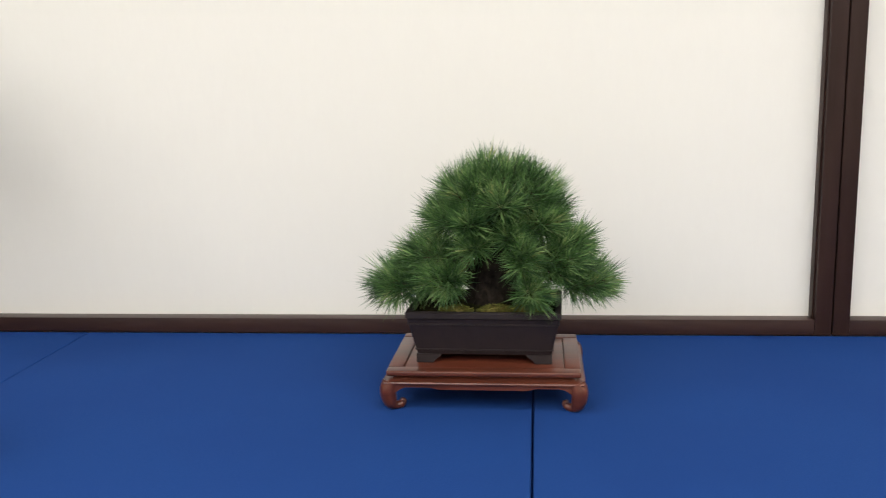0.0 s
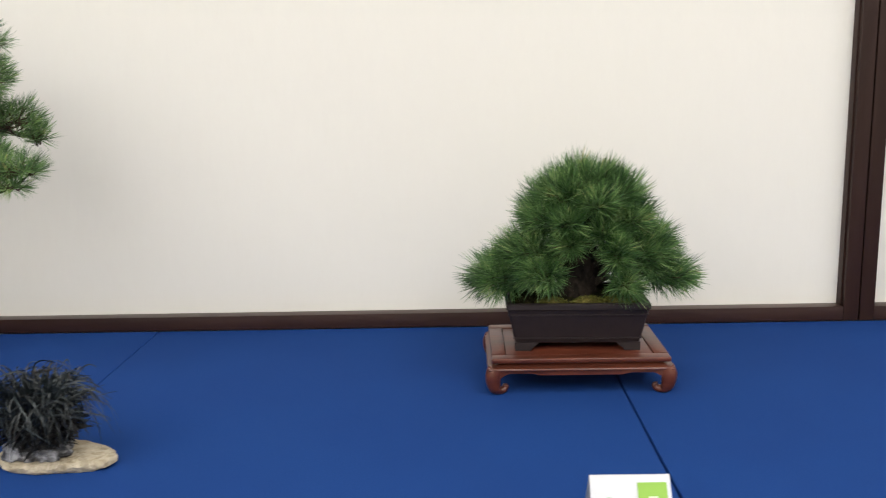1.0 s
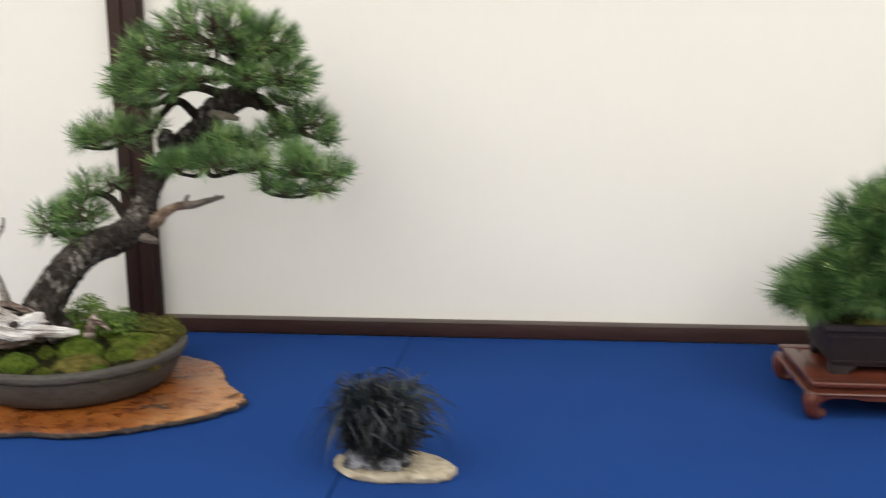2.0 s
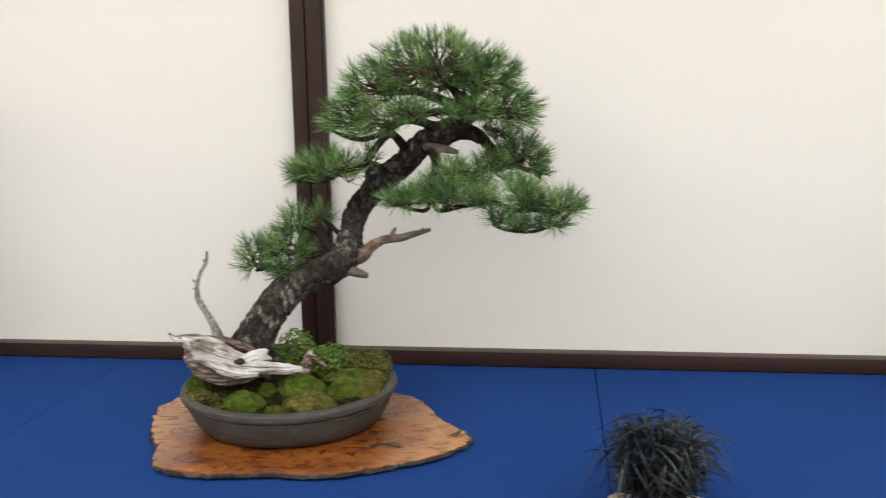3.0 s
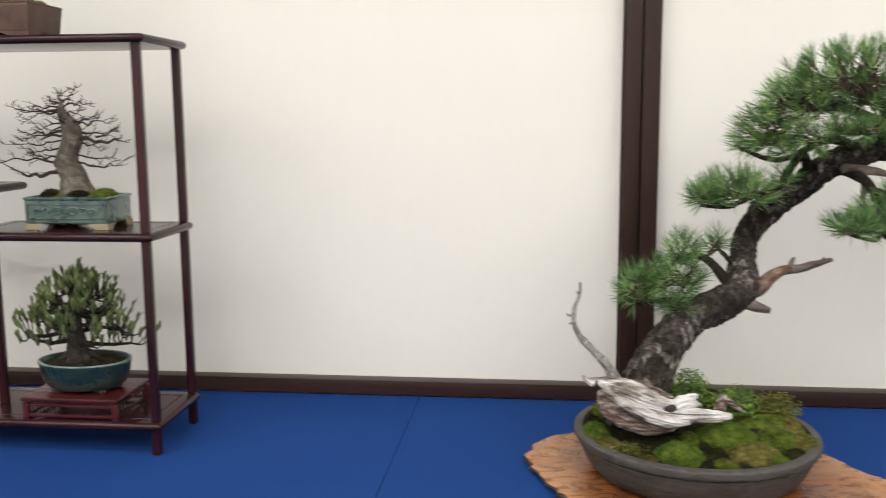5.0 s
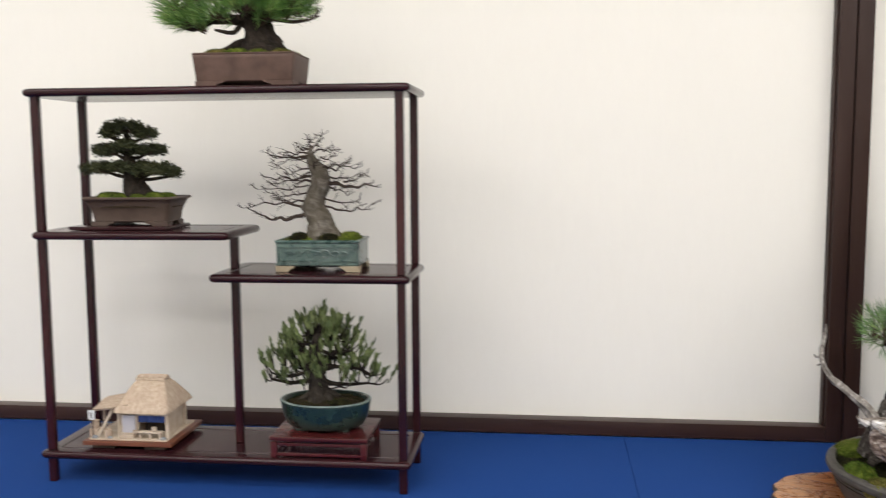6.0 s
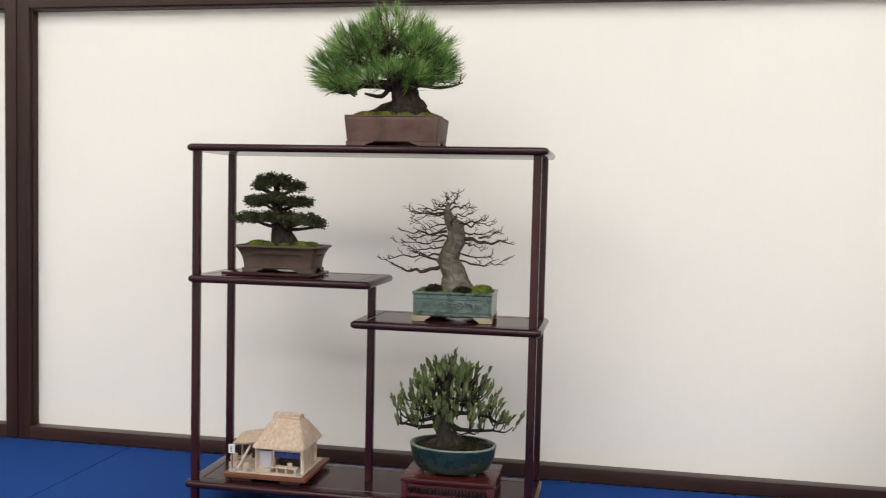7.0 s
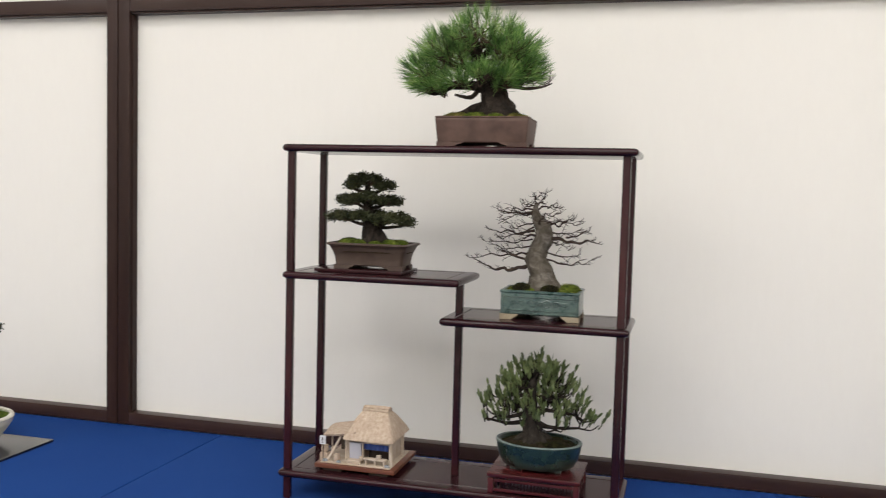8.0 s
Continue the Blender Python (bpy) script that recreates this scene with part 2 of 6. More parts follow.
                    (0.22, 1, 1), distortion=0.8, bump=1.0, bump_scale=120, bump_dist=0.004, spec=0.2, second=(30, 0.6, (0.17, 0.125, 0.10)))
BROWN_DEADWOOD = textured("weathered_brown_deadwood", ((0.32, (0.0343, 0.0224, 0.0174)), (0.45, (0.1186, 0.0817, 0.0670)), (0.57, (0.2635, 0.2042, 0.1741)), (0.74, (0.6588, 0.6061, 0.5625))), 70, (0.75, 0.9),
                          (0.25, 1, 1.2), distortion=1.2, bump=1.0, bump_dist=0.004, spec=0.2)
GREY_JIN = textured("greyed_bare_branch", ((0.34, (0.075, 0.062, 0.052)), (0.5, (0.20, 0.18, 0.16)), (0.62, (0.38, 0.35, 0.325)), (0.8, (0.58, 0.55, 0.52))), 140, (0.75, 0.9),
                    (1, 1, 0.5), distortion=1.0, bump=0.8, bump_dist=0.002)
BROWN_JIN = textured("brown_bare_branch", ((0.3, (0.065, 0.050, 0.042)), (0.55, (0.16, 0.13, 0.11)), (0.8, (0.28, 0.24, 0.205))), 60, (0.75, 0.9),
                     (0.4, 1, 1), distortion=1.0, bump=0.6, bump_dist=0.002)
TAN_JIN = textured("tan_bare_branch", ((0.34, (0.0765, 0.0432, 0.0270)), (0.52, (0.2070, 0.1350, 0.0900)), (0.75, (0.3600, 0.2880, 0.2340))), 90, (0.7, 0.85), (0.3, 1, 1), distortion=1.0, bump=0.7, bump_dist=0.002)
PINE_A = leafy("dark_green_needles", ((0.10, (0.0178, 0.0453, 0.0144)), (0.42, (0.0601, 0.1374, 0.0418)), (0.68, (0.1537, 0.2836, 0.0888)), (0.86, (0.3281, 0.4561, 0.1760)), (0.98, (0.4247, 0.3619, 0.1466))), 0.36, 0.5, 0.18)
PINE_B = leafy("green_needles", ((0.10, (0.0242, 0.0550, 0.0182)), (0.42, (0.0784, 0.1679, 0.0489)), (0.68, (0.1838, 0.3275, 0.1009)), (0.86, (0.3462, 0.5207, 0.1788)), (0.98, (0.4638, 0.4433, 0.1743))), 0.36, 0.5, 0.20)
PINE_C = leafy("bright_green_needles", ((0.10, (0.0324, 0.0783, 0.0198)), (0.42, (0.1001, 0.2135, 0.0493)), (0.68, (0.2166, 0.3778, 0.0952)), (0.86, (0.3990, 0.5576, 0.1817)), (0.98, (0.5068, 0.4886, 0.1962))), 0.38, 0.45, 0.25)
TINY_LEAF = leafy("tiny_dark_leaves", ((0.0, (0.0153, 0.0179, 0.0068)), (0.6, (0.0408, 0.0476, 0.0170)), (1.0, (0.0978, 0.0978, 0.0382))), 0.55, 0.3)
BROAD_LEAF = leafy("olive_green_leaves", ((0.0, (0.0509, 0.0693, 0.0241)), (0.45, (0.1202, 0.1618, 0.0555)), (0.8, (0.2220, 0.2682, 0.1064)), (0.93, (0.3329, 0.3699, 0.1757)), (1.0, (0.1294, 0.0693, 0.0509))), 0.42, 0.5, 0.25)
BLACK_GRASS = leafy("black_grass", ((0.0, (0.0027, 0.0042, 0.0055)), (0.45, (0.0082, 0.0122, 0.0148)), (0.8, (0.0224, 0.0313, 0.0355)), (1.0, (0.0544, 0.0680, 0.0740))), 0.40, 0.5, 0.03)
MOSS = textured("green_moss", ((0.30, (0.0152, 0.0223, 0.0043)), (0.44, (0.0569, 0.0832, 0.0109)), (0.58, (0.1186, 0.1526, 0.0221)), (0.80, (0.2089, 0.2135, 0.0508))), 80, (0.9, 1.0),
                bump=1.0, bump_scale=300, bump_dist=0.004, spec=0.1, second=(34, 0.4, (0.0284, 0.0590, 0.0076)))
# dark for soil, and as painted shade in creases between mounds
MOSS_BED = textured("dark_moss_and_soil", ((0.3, (0.0048, 0.0040, 0.0024)), (0.5, (0.0160, 0.0144, 0.0064)), (0.68, (0.0400, 0.0400, 0.0112)), (0.85, (0.0680, 0.0520, 0.0256))), 110, (0.9, 1.0),
                    bump=1.0, bump_scale=300, bump_dist=0.005, spec=0.1)
DRY_MOSS = textured("dry_yellow_moss", ((0.3, (0.0293, 0.0254, 0.0068)), (0.5, (0.1125, 0.0978, 0.0254)), (0.68, (0.2053, 0.1710, 0.0537)), (0.85, (0.2932, 0.2150, 0.0978))), 90, (0.9, 1.0), bump=1.0, bump_scale=300,
                    bump_dist=0.004, spec=0.1)
MOSS_FUZZ = leafy("moss_fuzz", ((0.0, (0.0320, 0.0362, 0.0085)), (0.45, (0.1068, 0.1197, 0.0236)), (0.85, (0.2352, 0.2298, 0.0588)), (1.0, (0.3206, 0.2458, 0.0961))), 0.8, 0.1)
# dark sprigs, which also paint the shade in creases of the bed
DARK_FUZZ = leafy("dark_moss_sprigs", ((0.0, (0.010, 0.012, 0.004)), (0.6, (0.030, 0.032, 0.010)), (0.92, (0.075, 0.070, 0.022)), (1.0, (0.24, 0.19, 0.07))), 0.8, 0.1)
GREEN_FUZZ = leafy("fresh_moss_fuzz", ((0.0, (0.0228, 0.0477, 0.0078)), (0.5, (0.0795, 0.1419, 0.0198)), (0.85, (0.1647, 0.2441, 0.0374)), (1.0, (0.2383, 0.2952, 0.0593))), 0.8, 0.1)
CREEPER = leafy("creeping_leaves", ((0.0, (0.0238, 0.0465, 0.0080)), (0.5, (0.0850, 0.1519, 0.0220)), (0.85, (0.1955, 0.2868, 0.0450)), (1.0, (0.4080, 0.4650, 0.1000))), 0.5, 0.35)
DRY_CREEPER = leafy("withered_leaves", ((0.0, (0.0253, 0.0225, 0.0072)), (0.4, (0.0805, 0.0875, 0.0180)), (0.75, (0.1725, 0.1688, 0.0405)), (1.0, (0.3910, 0.3375, 0.1170))), 0.7, 0.2)
TUFT_SHADE = leafy("dead_blades", ((0.0, (0.0024, 0.0022, 0.0024)), (0.6, (0.0072, 0.0064, 0.0068)), (1.0, (0.0240, 0.0184, 0.0176))), 0.6, 0.25, 0.02)
WITHERED = textured("withered_berries", ((0.35, (0.0090, 0.0081, 0.0081)), (0.6, (0.0315, 0.0270, 0.0270)), (0.75, (0.1440, 0.1305, 0.1260))), 260, (0.6, 0.8))
SOIL = textured("dark_soil", ((0.3, (0.018, 0.012, 0.008)), (0.6, (0.05, 0.036, 0.022)), (0.8, (0.10, 0.075, 0.045))), 220, (0.9, 1.0), bump=1.0, bump_dist=0.003, spec=0.1)
BURL = burl("burl_wood")
SLAB_EDGE = textured("rough_dark_bark_edge", ((0.3, (0.0135, 0.0101, 0.0093)), (0.55, (0.0507, 0.0372, 0.0304)), (0.8, (0.1859, 0.1605, 0.1436))), 60, (0.8, 0.95), distortion=1.0,
                     bump=1.0, bump_dist=0.005)
KNOT = mat("dark_knot", (0.030, 0.020, 0.015), 0.7)
STONEWARE = textured("grey_stoneware", ((0.3, (0.0378, 0.0344, 0.0310)), (0.5, (0.0671, 0.0619, 0.0559)), (0.7, (0.0989, 0.0920, 0.0834))), 60, (0.5, 0.75), (1, 1, 3), bump=0.5, bump_scale=110, bump_dist=0.002, spec=0.35,
                     second=(16, 0.5, (0.0516, 0.0430, 0.0344)))
DARK_CLAY = textured("dark_brown_clay", ((0.3, (0.011, 0.007, 0.008)), (0.7, (0.022, 0.014, 0.015))), 60, (0.5, 0.65), bump=0.25, spec=0.35, second=(18, 0.4, (0.026, 0.017, 0.017)))
RED_CLAY = textured("brown_clay", ((0.3, (0.060, 0.032, 0.024)), (0.7, (0.105, 0.060, 0.045))), 40, (0.5, 0.65), bump=0.3, spec=0.35, second=(20, 0.5, (0.125, 0.078, 0.062)))
GREY_CLAY = textured("grey_brown_clay", ((0.3, (0.0475, 0.0290, 0.0221)), (0.7, (0.0779, 0.0510, 0.0394))), 45, (0.45, 0.6), bump=0.3, spec=0.35, second=(20, 0.4, (0.0950, 0.0686, 0.0541)))
CELADON = glazed("celadon_glaze", ((0.34, (0.0221, 0.0496, 0.0466)), (0.50, (0.0456, 0.0864, 0.0782)), (0.64, (0.0736, 0.1216, 0.1065)), (0.80, (0.1251, 0.1760, 0.1539))), 60)
CREAM_CLAY = textured("unglazed_cream_clay", ((0.3, (0.22, 0.17, 0.11)), (0.7, (0.36, 0.30, 0.21))), 60, (0.6, 0.7))
TEAL = glazed("teal_glaze", ((0.3, (0.0086, 0.0198, 0.0147)), (0.6, (0.0146, 0.0325, 0.0236)), (0.8, (0.0286, 0.0534, 0.0375))), 34)
TEAL_RIM = textured("worn_pale_rim", ((0.3, (0.06, 0.10, 0.095)), (0.7, (0.20, 0.24, 0.22))), 60, (0.3, 0.45))
CREAM_GLAZE = glazed("cream_glaze", ((0.3, (0.50, 0.47, 0.38)), (0.7, (0.66, 0.63, 0.54))), 20)
BLACK_BOARD = textured("black_lacquer", ((0.3, (0.010, 0.010, 0.010)), (0.7, (0.018, 0.017, 0.017))), 20, (0.22, 0.3), coat=0.6)
PALE_STONE = textured("pale_flat_stone", ((0.28, (0.22, 0.17, 0.105)), (0.45, (0.44, 0.37, 0.265)), (0.6, (0.58, 0.51, 0.39)), (0.8, (0.68, 0.62, 0.50))), 70, (0.75, 0.9), distortion=1.0, bump=1.0,
                      bump_dist=0.004, second=(18, 0.5, (0.40, 0.33, 0.22)))
SILVER_ROCK = textured("grey_rough_rock", ((0.36, (0.0203, 0.0203, 0.0224)), (0.48, (0.1215, 0.1215, 0.1316)), (0.62, (0.3645, 0.3645, 0.3848)), (0.8, (0.6075, 0.6075, 0.6278))), 70, (0.5, 0.7), distortion=1.0, bump=1.0, bump_dist=0.005)
CARD_WHITE = textured("white_card", ((0.3, (0.6300, 0.6390, 0.6615)), (0.7, (0.6570, 0.6660, 0.6885))), 40, (0.5, 0.6))
CARD_GREEN = mat("light_green_print", (0.24, 0.45, 0.045), 0.5)
SHRUB_BARK = textured("grey_brown_bark", ((0.3, (0.0158, 0.0126, 0.0100)), (0.55, (0.0394, 0.0326, 0.0263)), (0.78, (0.0814, 0.0683, 0.0567))), 80, (0.8, 0.9), (1, 1, 0.7), distortion=0.8, bump=0.8, bump_dist=0.002, spec=0.15)
PRINT_GREY = mat("grey_print", (0.36, 0.36, 0.44), 0.5)
PRINT_PALE = mat("pale_print", (0.62, 0.80, 0.50), 0.5)
THATCH = textured("tan_thatch", ((0.3, (0.36, 0.27, 0.195)), (0.5, (0.47, 0.37, 0.285)), (0.75, (0.58, 0.48, 0.38))), 220, (0.8, 0.95), (1, 1, 0.15), bump=0.8, bump_scale=420, bump_dist=0.0012, spec=0.15,
                  second=(60, 0.4, (0.42, 0.31, 0.23)))
PALE_WOOD = textured("pale_wood", ((0.3, (0.3960, 0.3060, 0.2250)), (0.7, (0.5400, 0.4590, 0.3690))), 60, (0.6, 0.75), (0.3, 1, 1))
TRAY_WOOD = textured("brown_tray_wood", ((0.3, (0.085, 0.026, 0.013)), (0.7, (0.17, 0.056, 0.028))), 26, (0.3, 0.45), (0.2, 1, 1), distortion=0.6)
LILAC_PAPER = mat("pale_lilac_paper", (0.40, 0.39, 0.43), 0.8)
BLUE_CLOTH = mat("indigo_cloth", (0.022, 0.045, 0.17), 0.85)
# dark wood, also used for the sheets that imitate shade in the house
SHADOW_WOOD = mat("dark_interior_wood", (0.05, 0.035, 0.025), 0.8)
GREY_STONE = mat("grey_stone", (0.22, 0.23, 0.24), 0.8)
DIFFUSER = mat("lamp_diffuser", (0.85, 0.85, 0.83), 0.6)
DIFFUSER.node_tree.nodes["Principled BSDF"].inputs["Emission Color"].default_value = (1.0, 0.99, 0.958, 1)
DIFFUSER.node_tree.nodes["Principled BSDF"].inputs["Emission Strength"].default_value = 3.0


# ---- mesh building ----
class Shape:
    """Vertices and faces that become one mesh."""

    def __init__(self):
        self.v, self.f = [], []

    def add(self, verts, faces):
        o = len(self.v)
        self.v.extend(tuple(p) for p in verts)
        self.f.extend(tuple(i + o for i in face) for face in faces)
        return self

    def moved(self, m, since=0):
        self.v[since:] = [tuple(m @ Vector(p)) for p in self.v[since:]]
        return self

    def rings(self, rows, cap_low=True, cap_high=True):
        """Closed rings of equal count, joined one to the next."""
        n = len(rows[0])
        faces = []
        for k in range(len(rows) - 1):
            a, b = k * n, (k + 1) * n
            faces += [(a + i, a + (i + 1) % n, b + (i + 1) % n, b + i) for i in range(n)]
        if cap_low:
            faces.append(tuple(range(n - 1, -1, -1)))
        if cap_high:
            faces.append(tuple((len(rows) - 1) * n + i for i in range(n)))
        return self.add([p for r in rows for p in r], faces)

    def box(self, lo, hi, bevel=0.001, segments=2):
        bm = bmesh.new()
        bmesh.ops.create_cube(bm, size=1)
        for v in bm.verts:
            v.co = [lo[i] + (hi[i] - lo[i]) * (v.co[i] + 0.5) for i in range(3)]
        if bevel:
            bmesh.ops.bevel(bm, geom=bm.edges[:], offset=bevel, segments=segments, affect="EDGES", profile=0.6)
        bm.verts.index_update()
        self.add([v.co[:] for v in bm.verts], [[v.index for v in f.verts] for f in bm.faces])
        bm.free()
        return self

    def tube(self, points, radii, n=10, rough=0.0, freq=40.0, steps=4, seed=0.0, ridge=0.0):
        """A tapered limb along a smooth line, its girth broken by noise (rough) and by lengthwise ridges."""
        pts, rad = smooth_line(points, radii, steps)
        side = None
        rows = []
        for k, p in enumerate(pts):
            ahead = (pts[min(k + 1, len(pts) - 1)] - pts[max(k - 1, 0)]).normalized()
            if side is None:
                side = ahead.orthogonal().normalized()
            side = (side - ahead * side.dot(ahead)).normalized()
            up = ahead.cross(side)
            row = []
            for i in range(n):
                a = 2 * math.pi * i / n
                out = side * math.cos(a) + up * math.sin(a)
                q = p + out * rad[k]
                s = 1.0
                if rough:
                    s += rough * noise.noise(Vector((q.x * freq + seed, q.y * freq, q.z * freq)))
                    s += rough * 0.6 * noise.noise(Vector((q.x * freq * 2.7, q.y * freq * 2.7 + seed, q.z * freq * 2.7)))
                if ridge:
                    s += ridge * math.sin(a * 5 + seed + k * 0.15) * math.sin(a * 3 + seed)
                row.append(p + out * rad[k] * s)
            rows.append(row)
        return self.rings(rows)


def smooth_line(points, radii, steps):
    """Catmull-Rom points and radii between the given ones."""
    P = [Vector(p) for p in points]
    out, rad = [], []
    for k in range(len(P) - 1):
        a, b, c, d = P[max(k - 1, 0)], P[k], P[k + 1], P[min(k + 2, len(P) - 1)]
        for s in range(steps):
            t = s / steps
            out.append(0.5 * (2 * b + (c - a) * t + (2 * a - 5 * b + 4 * c - d) * t * t + (3 * b - a - 3 * c + d) * t ** 3))
            rad.append(radii[k] + (radii[k + 1] - radii[k]) * t)
    return out + [P[-1]], rad + [radii[-1]]


BUILT_IN_PLACE = set()


def part(name, shape, material, parent=None, label="", smooth=True, at=None):
    """Links a shape as one mesh object, under a thing or a part if one is given."""
    me = bpy.data.meshes.new(name)
    me.from_pydata(shape.v, [], shape.f)
    me.materials.append(material)
    if smooth:
        me.polygons.foreach_set("use_smooth", [True] * len(me.polygons))
        me.set_sharp_from_angle(angle=radians(38))
    me.update()
    ob = new(name, me)
    if parent:
        ob.parent = parent
        if parent.name in BUILT_IN_PLACE:
            ob.matrix_basis = Matrix.Translation(-parent.location)
    if at:
        ob.matrix_basis = at
    if label:
        tagged(ob, label)
    return ob


def thing(name, place, label, category, group="", turn=0.0):
    ob = new(name)
    ob.matrix_basis = pose(*place, 0, 0, turn)
    ob.empty_display_size = 0.05
    return tagged(ob, label, category, group)


def placed_thing(name, place, label, category, group=""):
    """A thing whose parts are modelled straight in the room's metres."""
    ob = thing(name, place, label, category, group)
    BUILT_IN_PLACE.add(ob.name)
    return ob


def oval(rx, ry, z, n=64, x=0.0, y=0.0):
    return [(x + rx * math.cos(2 * math.pi * i / n), y + ry * math.sin(2 * math.pi * i / n), z) for i in range(n)]


def soft_rect(hx, hy, r, z, k=5, x=0.0, y=0.0):
    """A rectangle with rounded corners, half sizes hx and hy."""
    out = []
    for cx, cy, a0 in ((hx - r, hy - r, 0), (-hx + r, hy - r, 90), (-hx + r, -hy + r, 180), (hx - r, -hy + r, 270)):
        for i in range(k):
            a = radians(a0 + 90 * i / (k - 1))
            out.append((x + cx + r * math.cos(a), y + cy + r * math.sin(a), z))
    return out


def unit():
    while True:
        v = Vector((random.uniform(-1, 1), random.uniform(-1, 1), random.uniform(-1, 1)))
        if 0.05 < v.length < 1:
            return v.normalized()


# ---- plants ----
def brush(leaves, tip, d, length, count, width, opening=(16, 62), curl=0.10):
    """One pine shoot: needles set round its last stretch, steep at the tip and wide open lower down."""
    a = d.orthogonal().normalized()
    b = d.cross(a)
    for _ in range(count):
        s = random.random()
        th = radians(opening[0] + (opening[1] - opening[0]) * s + random.uniform(-9, 9))
        ph = random.uniform(0, 2 * math.pi)
        w = d * math.cos(th) + (a * math.cos(ph) + b * math.sin(ph)) * math.sin(th)
        ln = length * random.uniform(0.74, 1.08)
        base = tip - d * s * 0.5 * length
        side = w.cross(unit()).normalized() * width * 0.5
        mid = base + w * ln * 0.55
        end = base + w * ln + (d * random.uniform(0, 1) + unit() * 0.5) * curl * ln
        leaves.add((base - side * 0.7, base + side * 0.7, mid + side, mid - side, end), ((0, 1, 2, 3), (3, 2, 4)))


def cushion(tree, hub, centre, radii, shoots, length, material, count=40, width=0.0010, low=-0.25, up=0.45, heart=None, twig_r=0.0013, opening=(16, 62), name="foliage"):
    """A pad of pine foliage: branchlets run out from the hub, fork, and end in single brushes that turn outwards and up; heart is the point that they turn away from."""
    leaves, twigs = Shape(), Shape()
    c, h = Vector(centre), Vector(hub)
    r = Vector([max(q - 0.55 * length, 0.4 * q) for q in radii])
    forks = []
    for k in range(max(3, round(shoots / 6))):
        u = unit()
        u.z = u.z * 0.5 - 0.15
        p = c + Vector((u.x * r.x, u.y * r.y, u.z * r.z)) * random.uniform(0.25, 0.62)
        bend = h.lerp(p, 0.5) + unit() * 0.004
        bend.z -= 0.003
        twigs.tube((h, bend, p), (twig_r * 1.9, twig_r * 1.5, twig_r * 1.1), 6, 0.2, 120, 3)
        forks.append(p)
    turn = random.uniform(0, 6.28)
    for i in range(shoots):
        z = low + (1 - low) * (i + random.uniform(0.1, 0.9)) / shoots
        a, q = turn + i * 2.39996, math.sqrt(max(0.0, 1 - z * z))
        u = (Vector((q * math.cos(a), q * math.sin(a), z)) + unit() * 0.16).normalized()
        s = random.uniform(0.82, 1.04) if random.random() < 0.8 else random.uniform(0.4, 0.8)
        tip = c + Vector((u.x * r.x, u.y * r.y, u.z * r.z)) * s
        out = Vector((u.x / radii[0], u.y / radii[1], u.z / radii[2])).normalized() * 0.7 + Vector((0, 0, up)) + unit() * 0.30
        if heart:
            out += (tip - Vector(heart)).normalized() * 0.8
        out.normalize()
        base = tip - out * length * 0.55
        fork = min(forks, key=lambda p: (p - base).length)
        twigs.tube((fork, fork.lerp(base, 0.6) + unit() * 0.002, base, tip), (twig_r, twig_r * 0.85, twig_r * 0.75, twig_r * 0.55), 5, steps=2)
        brush(leaves, tip, out, length * random.uniform(0.82, 1.1), int(count * random.uniform(0.75, 1.2)), width, opening)
    fo = part(name, leaves, material, tree, smooth=False)
    part("twigwork", twigs, TWIG, fo)
    return fo


def gnarled(points, radii, n=36, steps=10, fibre=0.0, plates=0.0, scale=70.0, flat=1.0, seed=0.0):
    """A trunk or root with real relief: lengthwise fibres that run along it, or flaky plates parted by cracks."""
    pts, rad = smooth_line(points, radii, steps)
    side, rows, run = None, [], 0.0
    for k, p in enumerate(pts):
        ahead = (pts[min(k + 1, len(pts) - 1)] - pts[max(k - 1, 0)]).normalized()
        side = ahead.orthogonal().normalized() if side is None else (side - ahead * side.dot(ahead)).normalized()
        up = ahead.cross(side)
        run += (p - pts[k - 1]).length if k else 0.0
        row = []
        for i in range(n):
            a = 2 * math.pi * i / n
            out = side * math.cos(a) + up * math.sin(a)
            swell = 1.0 + 0.14 * noise.noise(Vector((math.cos(a) * 1.3, math.sin(a) * 1.3 + seed, run * 22)))
            if fibre:
                twist = a + run * 7
                g = noise.noise(Vector((math.cos(twist) * 4.5 + seed, math.sin(twist) * 4.5, run * 9))) + 0.7 * noise.noise(Vector((math.cos(twist) * 11, math.sin(twist) * 11 + seed, run * 16)))
                swell += fibre * g
            lift = 0.0
            if plates:
                q = p + out * rad[k]
                w = q * scale * 0.55
                q2 = q + Vector((noise.noise(w), noise.noise(w + Vector((7, 0, 0))), noise.noise(w + Vector((0, 9, 0))))) * (0.7 / scale)
                near = noise.voronoi(Vector((q2.x * scale + seed, q2.y * scale, q2.z * scale * 0.6)))[0]
                lift = plates * (min(1.0, (near[1] - near[0]) * 3.2) - 0.5 + 0.5 * noise.noise(q * scale * 0.8))
            o = out * (rad[k] * swell + min(lift, 0.3 * rad[k]))
            row.append(p + Vector((o.x, o.y, o.z * flat)))
        rows.append(row)
    return Shape().rings(rows)


def sprigs(shape, centre, radii, count, size):
    """A low clump of small round leaves on short stalks."""
    c = Vector(centre)
    for _ in range(count):
        u = unit()
        u.z = abs(u.z)
        p = c + Vector((u.x * radii[0], u.y * radii[1], u.z * radii[2])) * random.uniform(0.55, 1.0)
        nrm = (u + unit() * 0.8 + Vector((0, -0.2, 0.6))).normalized()
        a = nrm.orthogonal().normalized()
        b = nrm.cross(a)
        s = size * random.uniform(0.6, 1.2)
